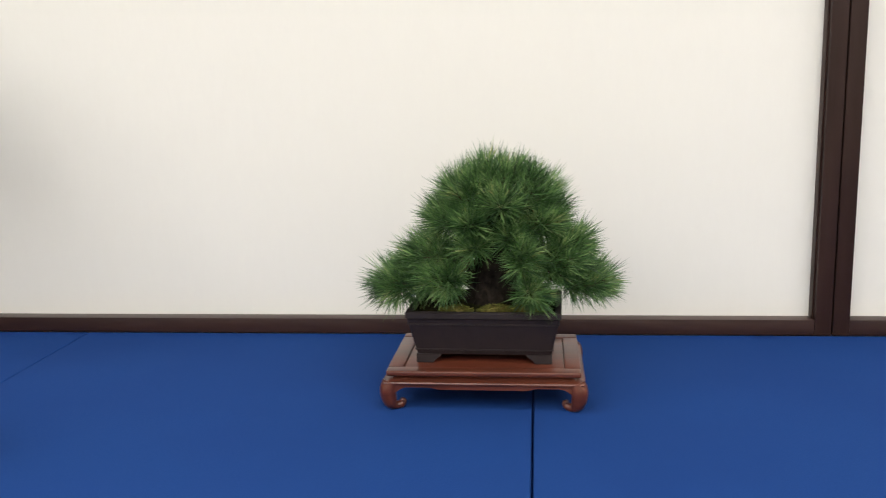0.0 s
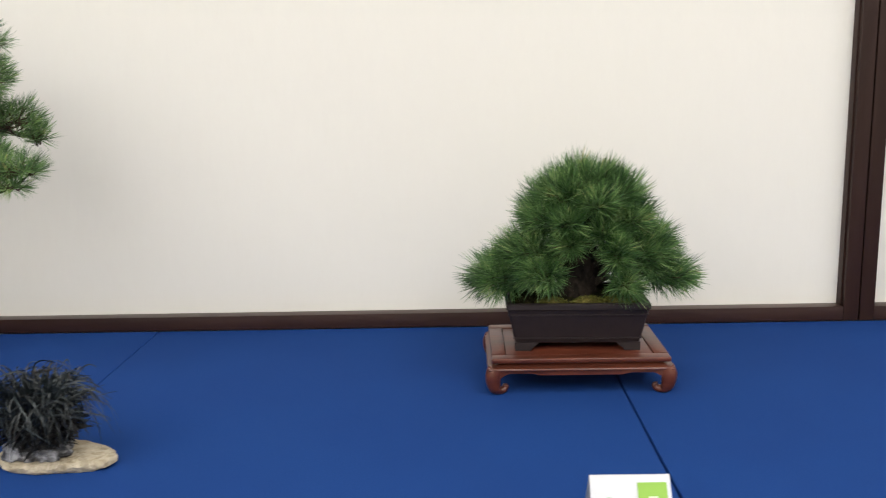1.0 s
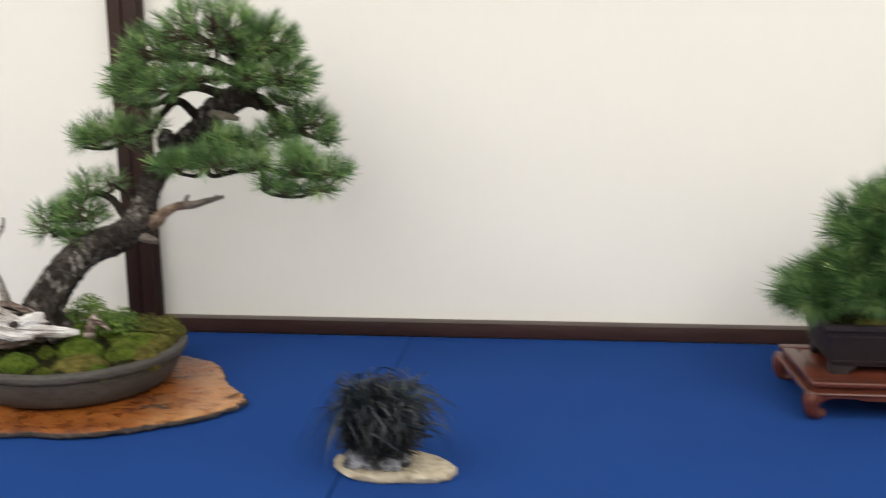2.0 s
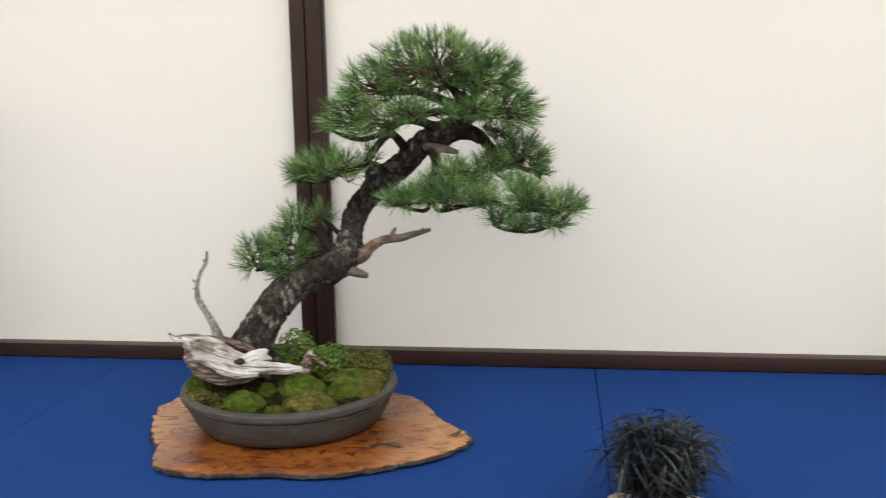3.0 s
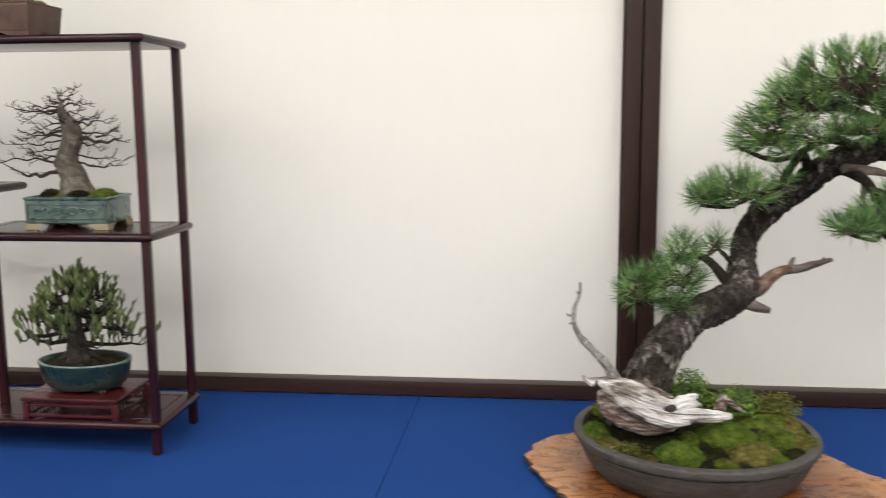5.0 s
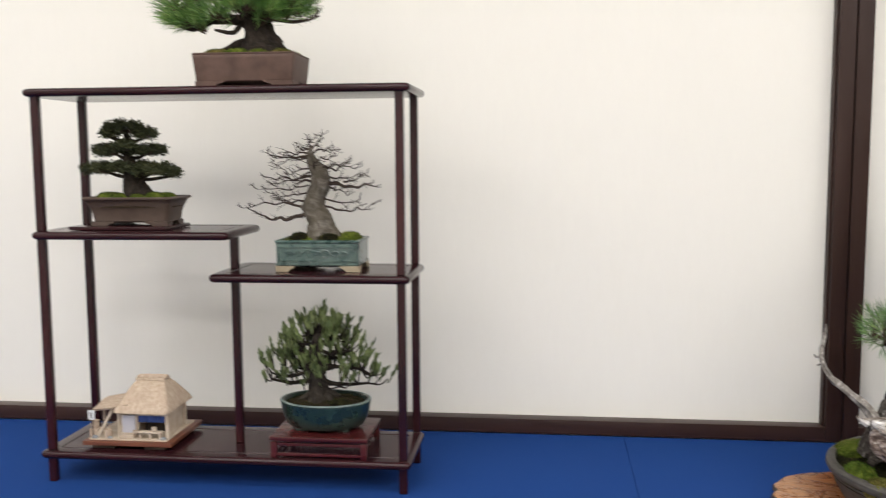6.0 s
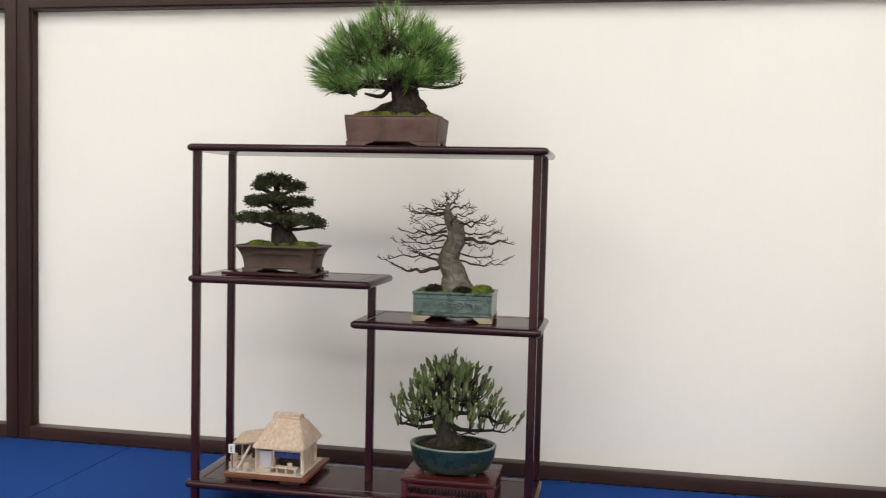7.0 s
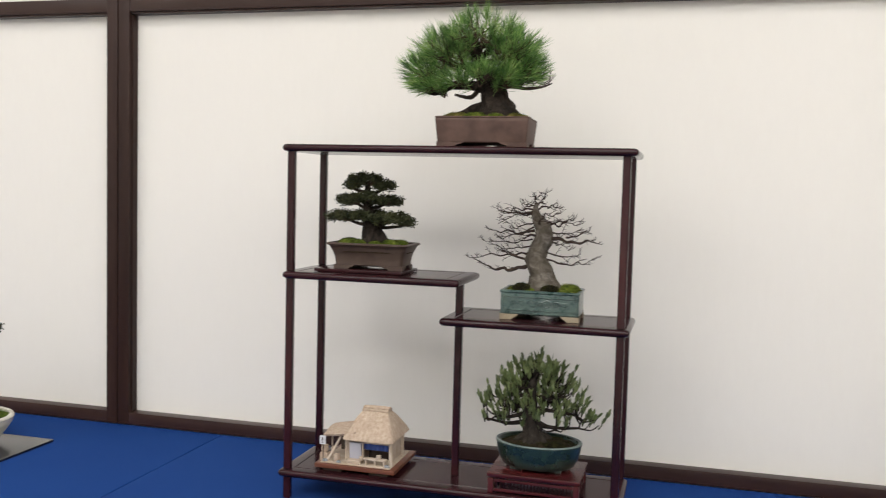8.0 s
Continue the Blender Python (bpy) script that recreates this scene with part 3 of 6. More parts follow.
        rim = [p + (a * math.cos(q) + b * math.sin(q) * 0.7) * s * 0.5 + nrm * s * 0.1 * (1 if k % 2 else -0.3) for k, q in enumerate([2 * math.pi * i / 6 for i in range(6)])]
        shape.add([p - nrm * s * 0.12] + rim, [(0, 1 + i, 1 + (i + 1) % 6) for i in range(6)])


def tiny_pad(tree, hub, centre, radii, leaves_n, size, material):
    """A cloud of very small leaves on a few twigs."""
    leaves, twigs = Shape(), Shape()
    c, h = Vector(centre), Vector(hub)
    tips = []
    for k in range(max(10, leaves_n // 55)):
        u = unit()
        u.z = abs(u.z) * 0.9 - 0.25
        p = c + Vector((u.x * radii[0], u.y * radii[1], u.z * radii[2])) * random.uniform(0.55, 0.95)
        tips.append(p)
        twigs.tube((h, h.lerp(p, 0.5) + unit() * 0.002, p), (0.0013, 0.0009, 0.0005), 4, steps=2)
    for k in range(leaves_n):
        p = random.choice(tips) + unit() * size * random.uniform(0.2, 1.9)
        p.z += size * 0.3
        d = (unit() + Vector((0, 0, 0.5))).normalized()
        side = d.cross(unit()).normalized() * size * 0.28
        leaves.add((p, p + d * size * 0.5 + side, p + d * size, p + d * size * 0.5 - side), ((0, 1, 2, 3),))
    fo = part("foliage", leaves, material, tree, smooth=False)
    part("twigwork", twigs, TWIG, fo)
    return fo


def moss_bed(tree, hx, hy, z, rise, power=2.0, n=56, rings_n=18, bumps=0.006, freq=38.0, material=MOSS, squash=2.0, fuzz=2500, fuzz_material=MOSS_FUZZ, seed=0.0, fuzz_len=0.004):
    """Mossy soil that fills a pot: a domed sheet with an uneven surface and short fuzz. squash over 2 fills a rectangular pot."""
    bed, hair = Shape(), Shape()

    def point(a, s):
        c, q = math.cos(a), math.sin(a)
        g = (abs(c) ** squash + abs(q) ** squash) ** (-1 / squash)
        x, y = hx * g * c * s, hy * g * q * s
        b = noise.noise(Vector((x * freq + seed, y * freq, seed))) + 0.5 * noise.noise(Vector((x * freq * 2.5, y * freq * 2.5, seed + 3)))
        return Vector((x, y, z + rise * (1 - s ** power) + bumps * b * (1 - 0.6 * s ** 6)))

    rows = [[point(2 * math.pi * i / n, s) for i in range(n)] for s in [1 - k / rings_n for k in range(rings_n)]]
    rows.insert(0, [Vector((p.x, p.y, z - 0.012)) for p in rows[0]])
    bed.rings(rows)
    for _ in range(fuzz):
        p = point(random.uniform(0, 2 * math.pi), random.uniform(0, 1) ** 0.5 * 0.98)
        d = (unit() * 0.7 + Vector((0, 0, 1))).normalized() * fuzz_len * random.uniform(0.5, 1.3)
        s = d.cross(unit()).normalized() * fuzz_len * 0.16
        hair.add((p - s, p + s, p + d), ((0, 1, 2),))
    moss = part("moss", bed, material, tree)
    if fuzz:
        part("moss_fuzz", hair, fuzz_material, moss, smooth=False)
    return moss


def moss_mound(tree, place, rx, ry, rz, material=MOSS, fuzz=700, fuzz_material=MOSS_FUZZ, turn=0.0, fuzz_len=0.004):
    bed, hair = Shape(), Shape()
    n, k = 28, 9
    m = pose(*place, 0, 0, turn)

    def point(a, e):
        q = Vector((rx * math.cos(a) * math.cos(e), ry * math.sin(a) * math.cos(e), rz * math.sin(e)))
        w = m @ q
        return m @ (q * (1 + 0.11 * noise.noise(w * 60) + 0.06 * noise.noise(w * 170)))

    bed.rings([[point(2 * math.pi * i / n, -0.5 + (math.pi / 2 + 0.48) * j / k) for i in range(n)] for j in range(k + 1)])
    for _ in range(fuzz):
        a, e = random.uniform(0, 2 * math.pi), math.asin(random.uniform(0, 1))
        p = point(a, e)
        d = ((p - Vector(place)).normalized() + unit() * 0.6).normalized() * fuzz_len * random.uniform(0.5, 1.2)
        s = d.cross(unit()).normalized() * fuzz_len * 0.16
        hair.add((p - s, p + s, p + d), ((0, 1, 2),))
    mound = part("moss_mound", bed, material, tree)
    part("moss_fuzz", hair, fuzz_material, mound, smooth=False)
    return mound


def grow(shape, p, d, length, r, depth, tips, droop=0.0, spread=38, bits=4, rise=1.0, shake=0.34):
    """A bare branch that forks again and again."""
    pts, rad = [p.copy()], [r]
    for k in range(bits):
        d = (d + unit() * shake + Vector((0, 0, droop - 0.35 * max(d.z - rise, 0)))).normalized()
        p = p + d * length / bits
        pts.append(p.copy())
        rad.append(r * (1 - 0.55 * (k + 1) / bits))
        if depth and (k > 0 or random.random() < 0.5):
            for _ in range(1 if random.random() < 0.75 else 2):
                q = unit()
                side = (q - d * q.dot(d)).normalized()
                side.z = side.z * 0.45 + 0.08
                a = radians(random.uniform(spread * 0.7, spread * 1.4))
                grow(shape, p, (d * math.cos(a) + side * math.sin(a)).normalized(), length * random.uniform(0.38, 0.6), max(rad[-1] * 0.62, 0.00045), depth - 1, tips, 0.02, spread, 3, rise, shake)
    shape.tube(pts, rad, 6 if r > 0.0015 else 4, steps=2)
    tips.append((p, d))


# ---- the room ----
def structure(name, shape, material, label, category, smooth=False):
    return tagged(part(name, shape, material, smooth=smooth), label, category, kind="structure")


X0, X1, Y0, Y1 = -4.8, 4.8, -5.8, 0.09
structure("floor", Shape().box((X0 - 0.1, Y0 - 0.1, FLOOR_Z - 0.1), (X1 + 0.1, Y1 + 0.1, FLOOR_Z), 0), CARPET, "grey carpeted exhibition hall floor under the table", "floor")
structure("ceiling", Shape().box((X0 - 0.1, Y0 - 0.1, CEILING_Z), (X1 + 0.1, Y1 + 0.1, CEILING_Z + 0.1), 0), PLASTER, "plain white ceiling of the exhibition room", "ceiling")
structure("wall_north", Shape().box((X0, Y1, FLOOR_Z), (X1, Y1 + 0.1, CEILING_Z), 0), PLASTER, "plain white wall behind the display panels", "wall")
# three unseen walls close the room and reflect fill light
structure("wall_south", Shape().box((X0, Y0 - 0.1, FLOOR_Z), (X1, Y0, CEILING_Z), 0), HALL_WALL, "plain pale wall across the exhibition room", "wall")
structure("wall_west", Shape().box((X0 - 0.1, Y0, FLOOR_Z), (X0, Y1, CEILING_Z), 0), HALL_WALL, "plain pale end wall of the room", "wall")
structure("wall_east", Shape().box((X1, Y0, FLOOR_Z), (X1 + 0.1, Y1, CEILING_Z), 0), HALL_WALL, "plain pale end wall of the room", "wall")
for lx, ly, _ in LAMP_PLACES:
    fixture = thing("ceiling_light", (lx, ly, CEILING_Z), "white rectangular ceiling light with a glowing diffuser", "ceiling light", "ceiling lights")
    rim = Shape()
    for lo, hi in (((-0.99, -0.49, -0.06), (0.99, -0.46, 0)), ((-0.99, 0.46, -0.06), (0.99, 0.49, 0)), ((-0.99, -0.46, -0.06), (-0.96, 0.46, 0)), ((0.96, -0.46, -0.06), (0.99, 0.46, 0))):
        rim.box(lo, hi, 0.004)
    part("housing", rim, PLASTER, fixture)
    part("diffuser", Shape().box((-0.959, -0.459, -0.055), (0.959, 0.459, -0.045), 0.002), DIFFUSER, fixture)


# ---- display panels: cream sheets in dark brown frames, two stiles side by side at each joint ----
STILE, RAIL, RECESS, PANEL_TOP = 0.0268, 0.027, 0.028, 0.938


def display_panel(x_left, x_right):
    p = placed_thing("display_panel", ((x_left + x_right) / 2, 0.02, 0.0), "cream papered backdrop panel in a dark brown wooden frame", "panel", "backdrop panels")
    p["kind"] = "structure"
    part("sheet", Shape().box((x_left + 0.01, RECESS, 0.004), (x_right - 0.01, RECESS + 0.012, PANEL_TOP - 0.004), 0), PAPER, p, "cream textured paper sheet")
    for a, b in ((x_left, x_left + STILE), (x_right - STILE, x_right)):
        st = Shape().box((a, 0.0, 0.0), (b, 0.045, PANEL_TOP), 0.0018)
        part("stile", st, DARK_WOOD_UP, p)
    part("bottom_rail", Shape().box((x_left + STILE, 0.0008, 0.0), (x_right - STILE, 0.045, RAIL), 0.0018), DARK_WOOD, p)
    part("top_rail", Shape().box((x_left + STILE, 0.0008, PANEL_TOP - 0.030), (x_right - STILE, 0.045, PANEL_TOP), 0.0018), DARK_WOOD, p)
    part("top_bead", Shape().box((x_left + STILE, 0.006, PANEL_TOP - 0.034), (x_right - STILE, 0.045, PANEL_TOP - 0.0302), 0.001), DARK_WOOD, p)
    for a, b in ((x_left + STILE + 0.0002, x_left + STILE + 0.0032), (x_right - STILE - 0.0032, x_right - STILE - 0.0002)):
        part("side_bead", Shape().box((a, 0.010, RAIL), (b, 0.045, PANEL_TOP - 0.034), 0.001), DARK_WOOD_UP, p)
    return p


JOINTS = (-3.66, -1.8170, 0.0315, 1.8530, 3.68)
for xa, xb in zip(JOINTS, JOINTS[1:]):
    display_panel(xa + 0.0012, xb - 0.0012)

# ---- the long table: boards wrapped in blue felt, with narrow joints, on a felt-hung base ----
table = placed_thing("display_table", (0.0, -0.48, FLOOR_Z), "long display table covered in royal blue felt boards", "table")
SEAMS = (-3.9, -1.5555, -0.346, 0.5515, 1.3575, 2.5, 3.9)
FRONT = -0.98
JOINT_GAP = {-1.5555: 0.0015, -0.346: 0.0003, 0.5515: 0.0010, 1.3575: 0.0018}
for xa, xb in zip(SEAMS, SEAMS[1:]):
    ga, gb = JOINT_GAP.get(xa, 0.001), JOINT_GAP.get(xb, 0.001)
    bd = Shape().box((xa, FRONT, -0.03), (xb, -0.0006, 0.0), 0.002, 3)
    bd.v = [(x + (ga if x < (xa + xb) / 2 else -gb) * (0.45 + 0.65 * y / FRONT), y, z) for x, y, z in bd.v]
    part("board", bd, FELT, table, "blue felt covered board")
part("skirt", Shape().box((-3.9, FRONT + 0.015, FLOOR_Z), (3.9, -0.002, -0.0302), 0.002), FELT, table, "hanging blue felt skirt")


# ---- stands ----
def scroll_leg(sx, sy):
    """A cabriole leg that curls inwards at its foot; sx and sy point outwards."""
    path = [(0.000, 0.040), (0.0035, 0.029), (0.003, 0.018), (0.0005, 0.010), (-0.0045, 0.0056), (-0.0115, 0.0058), (-0.0150, 0.0098), (-0.0115, 0.0122)]
    rad = (0.0112, 0.0118, 0.0105, 0.0090, 0.0060, 0.0054, 0.0045, 0.0032)
    return Shape().tube([(sx * a, sy * a * 0.45, z) for a, z in path], rad, 12, steps=5)


def scroll_stand(place, turn, hx, hy, top):
    """A low table-like stand: moulded top with an inset panel, waist, scalloped apron and four scroll feet."""
    st = thing("display_stand", place, "low red-brown rosewood stand with scroll feet and moulded edges", "stand", turn=turn)
    w = 0.021
    for lo, hi in (((-hx, -hy, top - 0.0075), (hx, -hy + w, top)), ((-hx, hy - w, top - 0.0075), (hx, hy, top))):
        part("top_frame", Shape().box(lo, hi, 0.0026, 3), ROSEWOOD, st)
    for lo, hi in (((-hx, -hy + w + 0.0003, top - 0.0075), (-hx + w, hy - w - 0.0003, top)), ((hx - w, -hy + w + 0.0003, top - 0.0075), (hx, hy - w - 0.0003, top))):
        part("top_frame", Shape().box(lo, hi, 0.0016, 2), ROSEWOOD, st)
    part("top_panel", Shape().box((-hx + w + 0.0012, -hy + w + 0.0012, top - 0.006), (hx - w - 0.0012, hy - w - 0.0012, top - 0.0012), 0.0008), ROSEWOOD, st)
    waist = Shape().rings([soft_rect(hx - 0.0065, hy - 0.0065, 0.004, top - 0.0128), soft_rect(hx - 0.0085, hy - 0.0085, 0.004, top - 0.010), soft_rect(hx - 0.0065, hy - 0.0065, 0.004, top - 0.0073)])
    part("waist", waist, ROSEWOOD, st)
    bead = Shape().rings([soft_rect(hx - 0.004, hy - 0.004, 0.005, top - 0.0185), soft_rect(hx + 0.0055, hy + 0.0040, 0.005, top - 0.0178), soft_rect(hx + 0.0060, hy + 0.0045, 0.005, top - 0.0160), soft_rect(hx + 0.0050, hy + 0.0036, 0.005, top - 0.0142),
                          soft_rect(hx - 0.004, hy - 0.004, 0.005, top - 0.0127)])
    part("moulding", bead, ROSEWOOD, st)
    n = 48
    for side in range(4):
        along = hx if side % 2 == 0 else hy
        half = along - 0.012
        out = (hy if side % 2 == 0 else hx) + 0.0015
        prof = []
        for i in range(n + 1):
            u = -1 + 2 * i / n
            a = abs(u)
            drop = 0.0068 if a < 0.5 else 0.0068 - 0.0028 * min(1, (a - 0.5) / 0.1) if a < 0.86 else 0.0040 + 0.008 * ((a - 0.86) / 0.14) ** 2
            prof.append((u * half, top - 0.018 - drop))
        ap = Shape()
        v = [(x, out - 0.007, top - 0.0182) for x, z in prof] + [(x, out - 0.007, z) for x, z in prof] + [(x, out, z) for x, z in prof] + [(x, out, top - 0.0182) for x, z in prof]
        m = n + 1
        f = [(r * m + i, r * m + i + 1, ((r + 1) % 4) * m + i + 1, ((r + 1) % 4) * m + i) for r in range(4) for i in range(n)] + [(0, m, 2 * m, 3 * m), (n, 3 * m + n, 2 * m + n, m + n)]
        ap.add(v, f).moved(pose(0, 0, 0, 0, 0, 180 + 90 * side))
        part("apron", ap, ROSEWOOD, st)
    for sx in (-1, 1):
        for sy in (-1, 1):
            leg = scroll_leg(sx, sy)
            leg.moved(pose(sx * (hx - 0.0055), sy * (hy - 0.0065), 0))
            part("leg", leg, ROSEWOOD, st)
    return st


scroll_stand((1.2920, -0.2805, 0.0), -0.4, 0.1295, 0.0925, 0.0560)


# ---- pots ----
def square_pot(tree, at, hx, hy, bottom, top, taper, corner, wall, material, lip=0.0, lip_h=0.01, flare=0.0, foot=0.008, foot_len=0.3, foot_material=None, band=False, rise=0.0):
    """A rectangular bonsai pot on four bracket feet; hx and hy are half sizes at the rim."""
    pot = Shape()
    z0, z1 = bottom + foot, top
    bx, by = hx - taper, hy - taper
    rows = [soft_rect(bx - 0.003, by - 0.003, corner, z0), soft_rect(bx, by, corner, z0 + 0.002)]
    for k in range(1, 8):
        t = k / 8
        s = t ** (1 + flare * 2)
        rows.append(soft_rect(bx + (hx - lip - bx) * s, by + (hy - lip - by) * s, corner, z0 + (z1 - lip_h - z0) * t))
    rows += [soft_rect(hx - lip, hy - lip, corner, z1 - lip_h), soft_rect(hx - 0.001, hy - 0.001, corner, z1 - lip_h + 0.001), soft_rect(hx, hy, corner, z1 - lip_h + 0.002),
             soft_rect(hx, hy, corner, z1 - 0.0015), soft_rect(hx - 0.0015, hy - 0.0015, corner, z1), soft_rect(hx - wall, hy - wall, corner * 0.8, z1),
             soft_rect(hx - wall - 0.001, hy - wall - 0.001, corner * 0.8, z1 - 0.012)]
    pot.rings(rows).moved(at)
    body = part("pot", pot, material, tree)
    for sx in (-1, 1):
        for sy in (-1, 1):
            ft = Shape()
            t = 0.006
            # back arms made long to block the view behind, so the gap stays dark
            fx, fy = bx * (foot_len if sy < 0 else 0.86), by * foot_len * 1.25
            # an L of two tapering arms under each corner
            ft.rings([[(sx * (bx - q), sy * (by - w), z) for q, w in ((-0.001, -0.001), (fx * g, -0.001), (fx * g * 0.85, t), (t, t), (t, fy * g * 0.85), (-0.001, fy * g))]
                      for z, g in ((bottom, 0.72), (bottom + foot * 0.35, 0.78), (bottom + foot * 0.8, 1.0), (z0 + 0.0015, 1.12))]).moved(at)
            part("foot", ft, foot_material or material, body)
    if band:
        for zz in band:
            t = (zz - z0) / (z1 - lip_h - z0)
            s = t ** (1 + flare * 2)
            ex, ey = bx + (hx - lip - bx) * s, by + (hy - lip - by) * s
            bn = Shape().rings([soft_rect(ex - 0.001, ey - 0.001, corner, zz - 0.0016), soft_rect(ex + 0.0014, ey + 0.0014, corner, zz - 0.0006), soft_rect(ex + 0.0014, ey + 0.0014, corner, zz + 0.0006),
                                soft_rect(ex - 0.001, ey - 0.001, corner, zz + 0.0016)], False, False).moved(at)
            part("band", bn, material, body)
    return body


def round_pot(tree, x, y, profile, wall, material, squash=1.0, turn=0.0):
    """A bowl turned from (radius, height) pairs, with a wall and an inside; squash flattens it into an oval."""
    inner = [(r - wall, z) for r, z in reversed(profile[-3:])]
    rows = [oval(r, r * squash, z, 72) for r, z in profile] + [oval(r, r * squash, z, 72) for r, z in inner[:1]] + [oval(r - 0.004, r * squash - 0.004, z - 0.012, 72) for r, z in inner[:1]]
    return part("pot", Shape().rings(rows).moved(pose(x, y, 0, 0, 0, turn)), material, tree)


# ---- rounded pine on the rosewood stand ----
def rounded_pine():
    t = placed_thing("bonsai_pine", (1.2935, -0.275, 0.056), "bushy rounded dark green pine bonsai in a dark brown rectangular pot", "bonsai")
    at = pose(1.2925, -0.274, 0, 0, 0, -1.6)
    square_pot(t, at, 0.1055, 0.072, 0.0552, 0.129, 0.014, 0.004, 0.008, DARK_CLAY, lip=0.0025, lip_h=0.010, foot=0.011, foot_len=0.34, band=(0.112, 0.0745))
    moss_bed(t, 0.098, 0.064, 0.121, 0.010, squash=7, seed=2.0, fuzz=2600, material=MOSS_BED, fuzz_material=DARK_FUZZ).matrix_basis = Matrix.Translation(-t.location) @ at
    for dx, dy, rx, ry, rz, mt, fz in ((0.016, -0.048, 0.026, 0.013, 0.010, DRY_MOSS, MOSS_FUZZ), (-0.04, -0.046, 0.024, 0.013, 0.009, DRY_MOSS, MOSS_FUZZ), (0.060, -0.045, 0.024, 0.014, 0.011, DRY_MOSS, MOSS_FUZZ),
                                       (-0.07, -0.03, 0.02, 0.02, 0.010, MOSS_BED, DARK_FUZZ)):
        moss_mound(t, (1.2925 + dx, -0.274 + dy, 0.124), rx, ry, rz, mt, 500, fz)
    tr = gnarled([(1.298, -0.268, 0.110), (1.298, -0.268, 0.128), (1.300, -0.268, 0.150), (1.303, -0.265, 0.185), (1.306, -0.266, 0.235), (1.310, -0.272, 0.275), (1.312, -0.275, 0.31)],
                 (0.044, 0.035, 0.029, 0.024, 0.018, 0.011, 0.004), 32, 8, plates=0.003, scale=60)
    part("trunk", tr, DARK_BARK, t)
    low_tiers = [  # hub, centre, radii, shoots
        ((1.282, -0.268, 0.182), (1.217, -0.290, 0.200), (0.057, 0.070, 0.038), 40), ((1.262, -0.272, 0.166), (1.162, -0.285, 0.158), (0.055, 0.070, 0.038), 52),
        ((1.262, -0.290, 0.160), (1.229, -0.340, 0.172), (0.050, 0.050, 0.033), 40), ((1.270, -0.268, 0.176), (1.195, -0.270, 0.184), (0.050, 0.070, 0.038), 36),
        ((1.336, -0.290, 0.186), (1.350, -0.345, 0.204), (0.034, 0.045, 0.039), 30), ((1.342, -0.272, 0.180), (1.402, -0.300, 0.195), (0.051, 0.070, 0.042), 46),
        ((1.352, -0.270, 0.168), (1.440, -0.285, 0.160), (0.052, 0.070, 0.036), 46), ((1.342, -0.290, 0.158), (1.362, -0.345, 0.156), (0.033, 0.045, 0.027), 22),
        ((1.340, -0.268, 0.196), (1.421, -0.270, 0.209), (0.043, 0.070, 0.033), 26), ((1.308, -0.240, 0.167), (1.301, -0.205, 0.164), (0.165, 0.050, 0.046), 76)]
    high_tiers = [
        ((1.312, -0.272, 0.282), (1.314, -0.275, 0.302), (0.068, 0.075, 0.038), 60), ((1.290, -0.272, 0.272), (1.263, -0.290, 0.288), (0.058, 0.065, 0.037), 44),
        ((1.330, -0.270, 0.270), (1.367, -0.285, 0.282), (0.052, 0.070, 0.042), 44), ((1.290, -0.268, 0.238), (1.230, -0.285, 0.249), (0.056, 0.070, 0.037), 44),
        ((1.296, -0.285, 0.238), (1.266, -0.330, 0.250), (0.040, 0.050, 0.024), 26), ((1.330, -0.268, 0.238), (1.391, -0.285, 0.246), (0.050, 0.070, 0.037), 42),
        ((1.318, -0.285, 0.255), (1.322, -0.335, 0.278), (0.042, 0.050, 0.025), 24), ((1.309, -0.240, 0.253), (1.311, -0.205, 0.252), (0.125, 0.050, 0.069), 76), ((1.309, -0.240, 0.210), (1.306, -0.222, 0.222), (0.080, 0.036, 0.040), 40), ((1.292, -0.290, 0.212), (1.278, -0.335, 0.218), (0.034, 0.034, 0.026), 16),
        ((1.322, -0.290, 0.225), (1.336, -0.330, 0.232), (0.036, 0.036, 0.028), 18)]
    for hub, c, r, n in low_tiers + high_tiers:
        start = Vector((1.299 + (hub[2] - 0.13) * 0.08, -0.267, hub[2] - 0.018))
        br = Shape().tube((start, start.lerp(Vector(hub), 0.5) - Vector((0, 0, 0.003)), hub), (0.0085, 0.0065, 0.004), 8, 0.25, 80)
        part("branch", br, DARK_BARK, t)
        cushion(t, hub, (1.306 + (c[0] - 1.306) * (0.94 if c[2] < 0.22 else 0.79), c[1], c[2]), (r[0] * (1.0 if c[2] < 0.22 else 0.92), r[1], r[2] * 1.12), int(n * 1.08), 0.0370, PINE_A, count=34, width=0.0011, low=-0.75, up=0.20, heart=(1.305, -0.255, 0.190), opening=(12, 70))
    return t


# ---- leaning pine with deadwood ----
SLAB_OUTLINE = ((-0.143, -0.330), (-0.102, -0.425), (-0.082, -0.456), (-0.064, -0.510), (-0.017, -0.536), (0.03, -0.540), (0.102, -0.530), (0.163, -0.529), (0.222, -0.511),
                (0.267, -0.487), (0.321, -0.449), (0.359, -0.393), (0.342, -0.351), (0.312, -0.318), (0.283, -0.263), (0.243, -0.207), (0.15, -0.175), (0.02, -0.17), (-0.105, -0.205), (-0.146, -0.275))


def wood_slab():
    s = placed_thing("wood_slab", (0.09, -0.38, 0.0), "orange-brown burl wood slab with a rough natural bark edge", "slab")
    pts, _ = smooth_line([(*p, 0) for p in SLAB_OUTLINE + SLAB_OUTLINE[:1]], [1] * (len(SLAB_OUTLINE) + 1), 10)
    pts = pts[:-1]
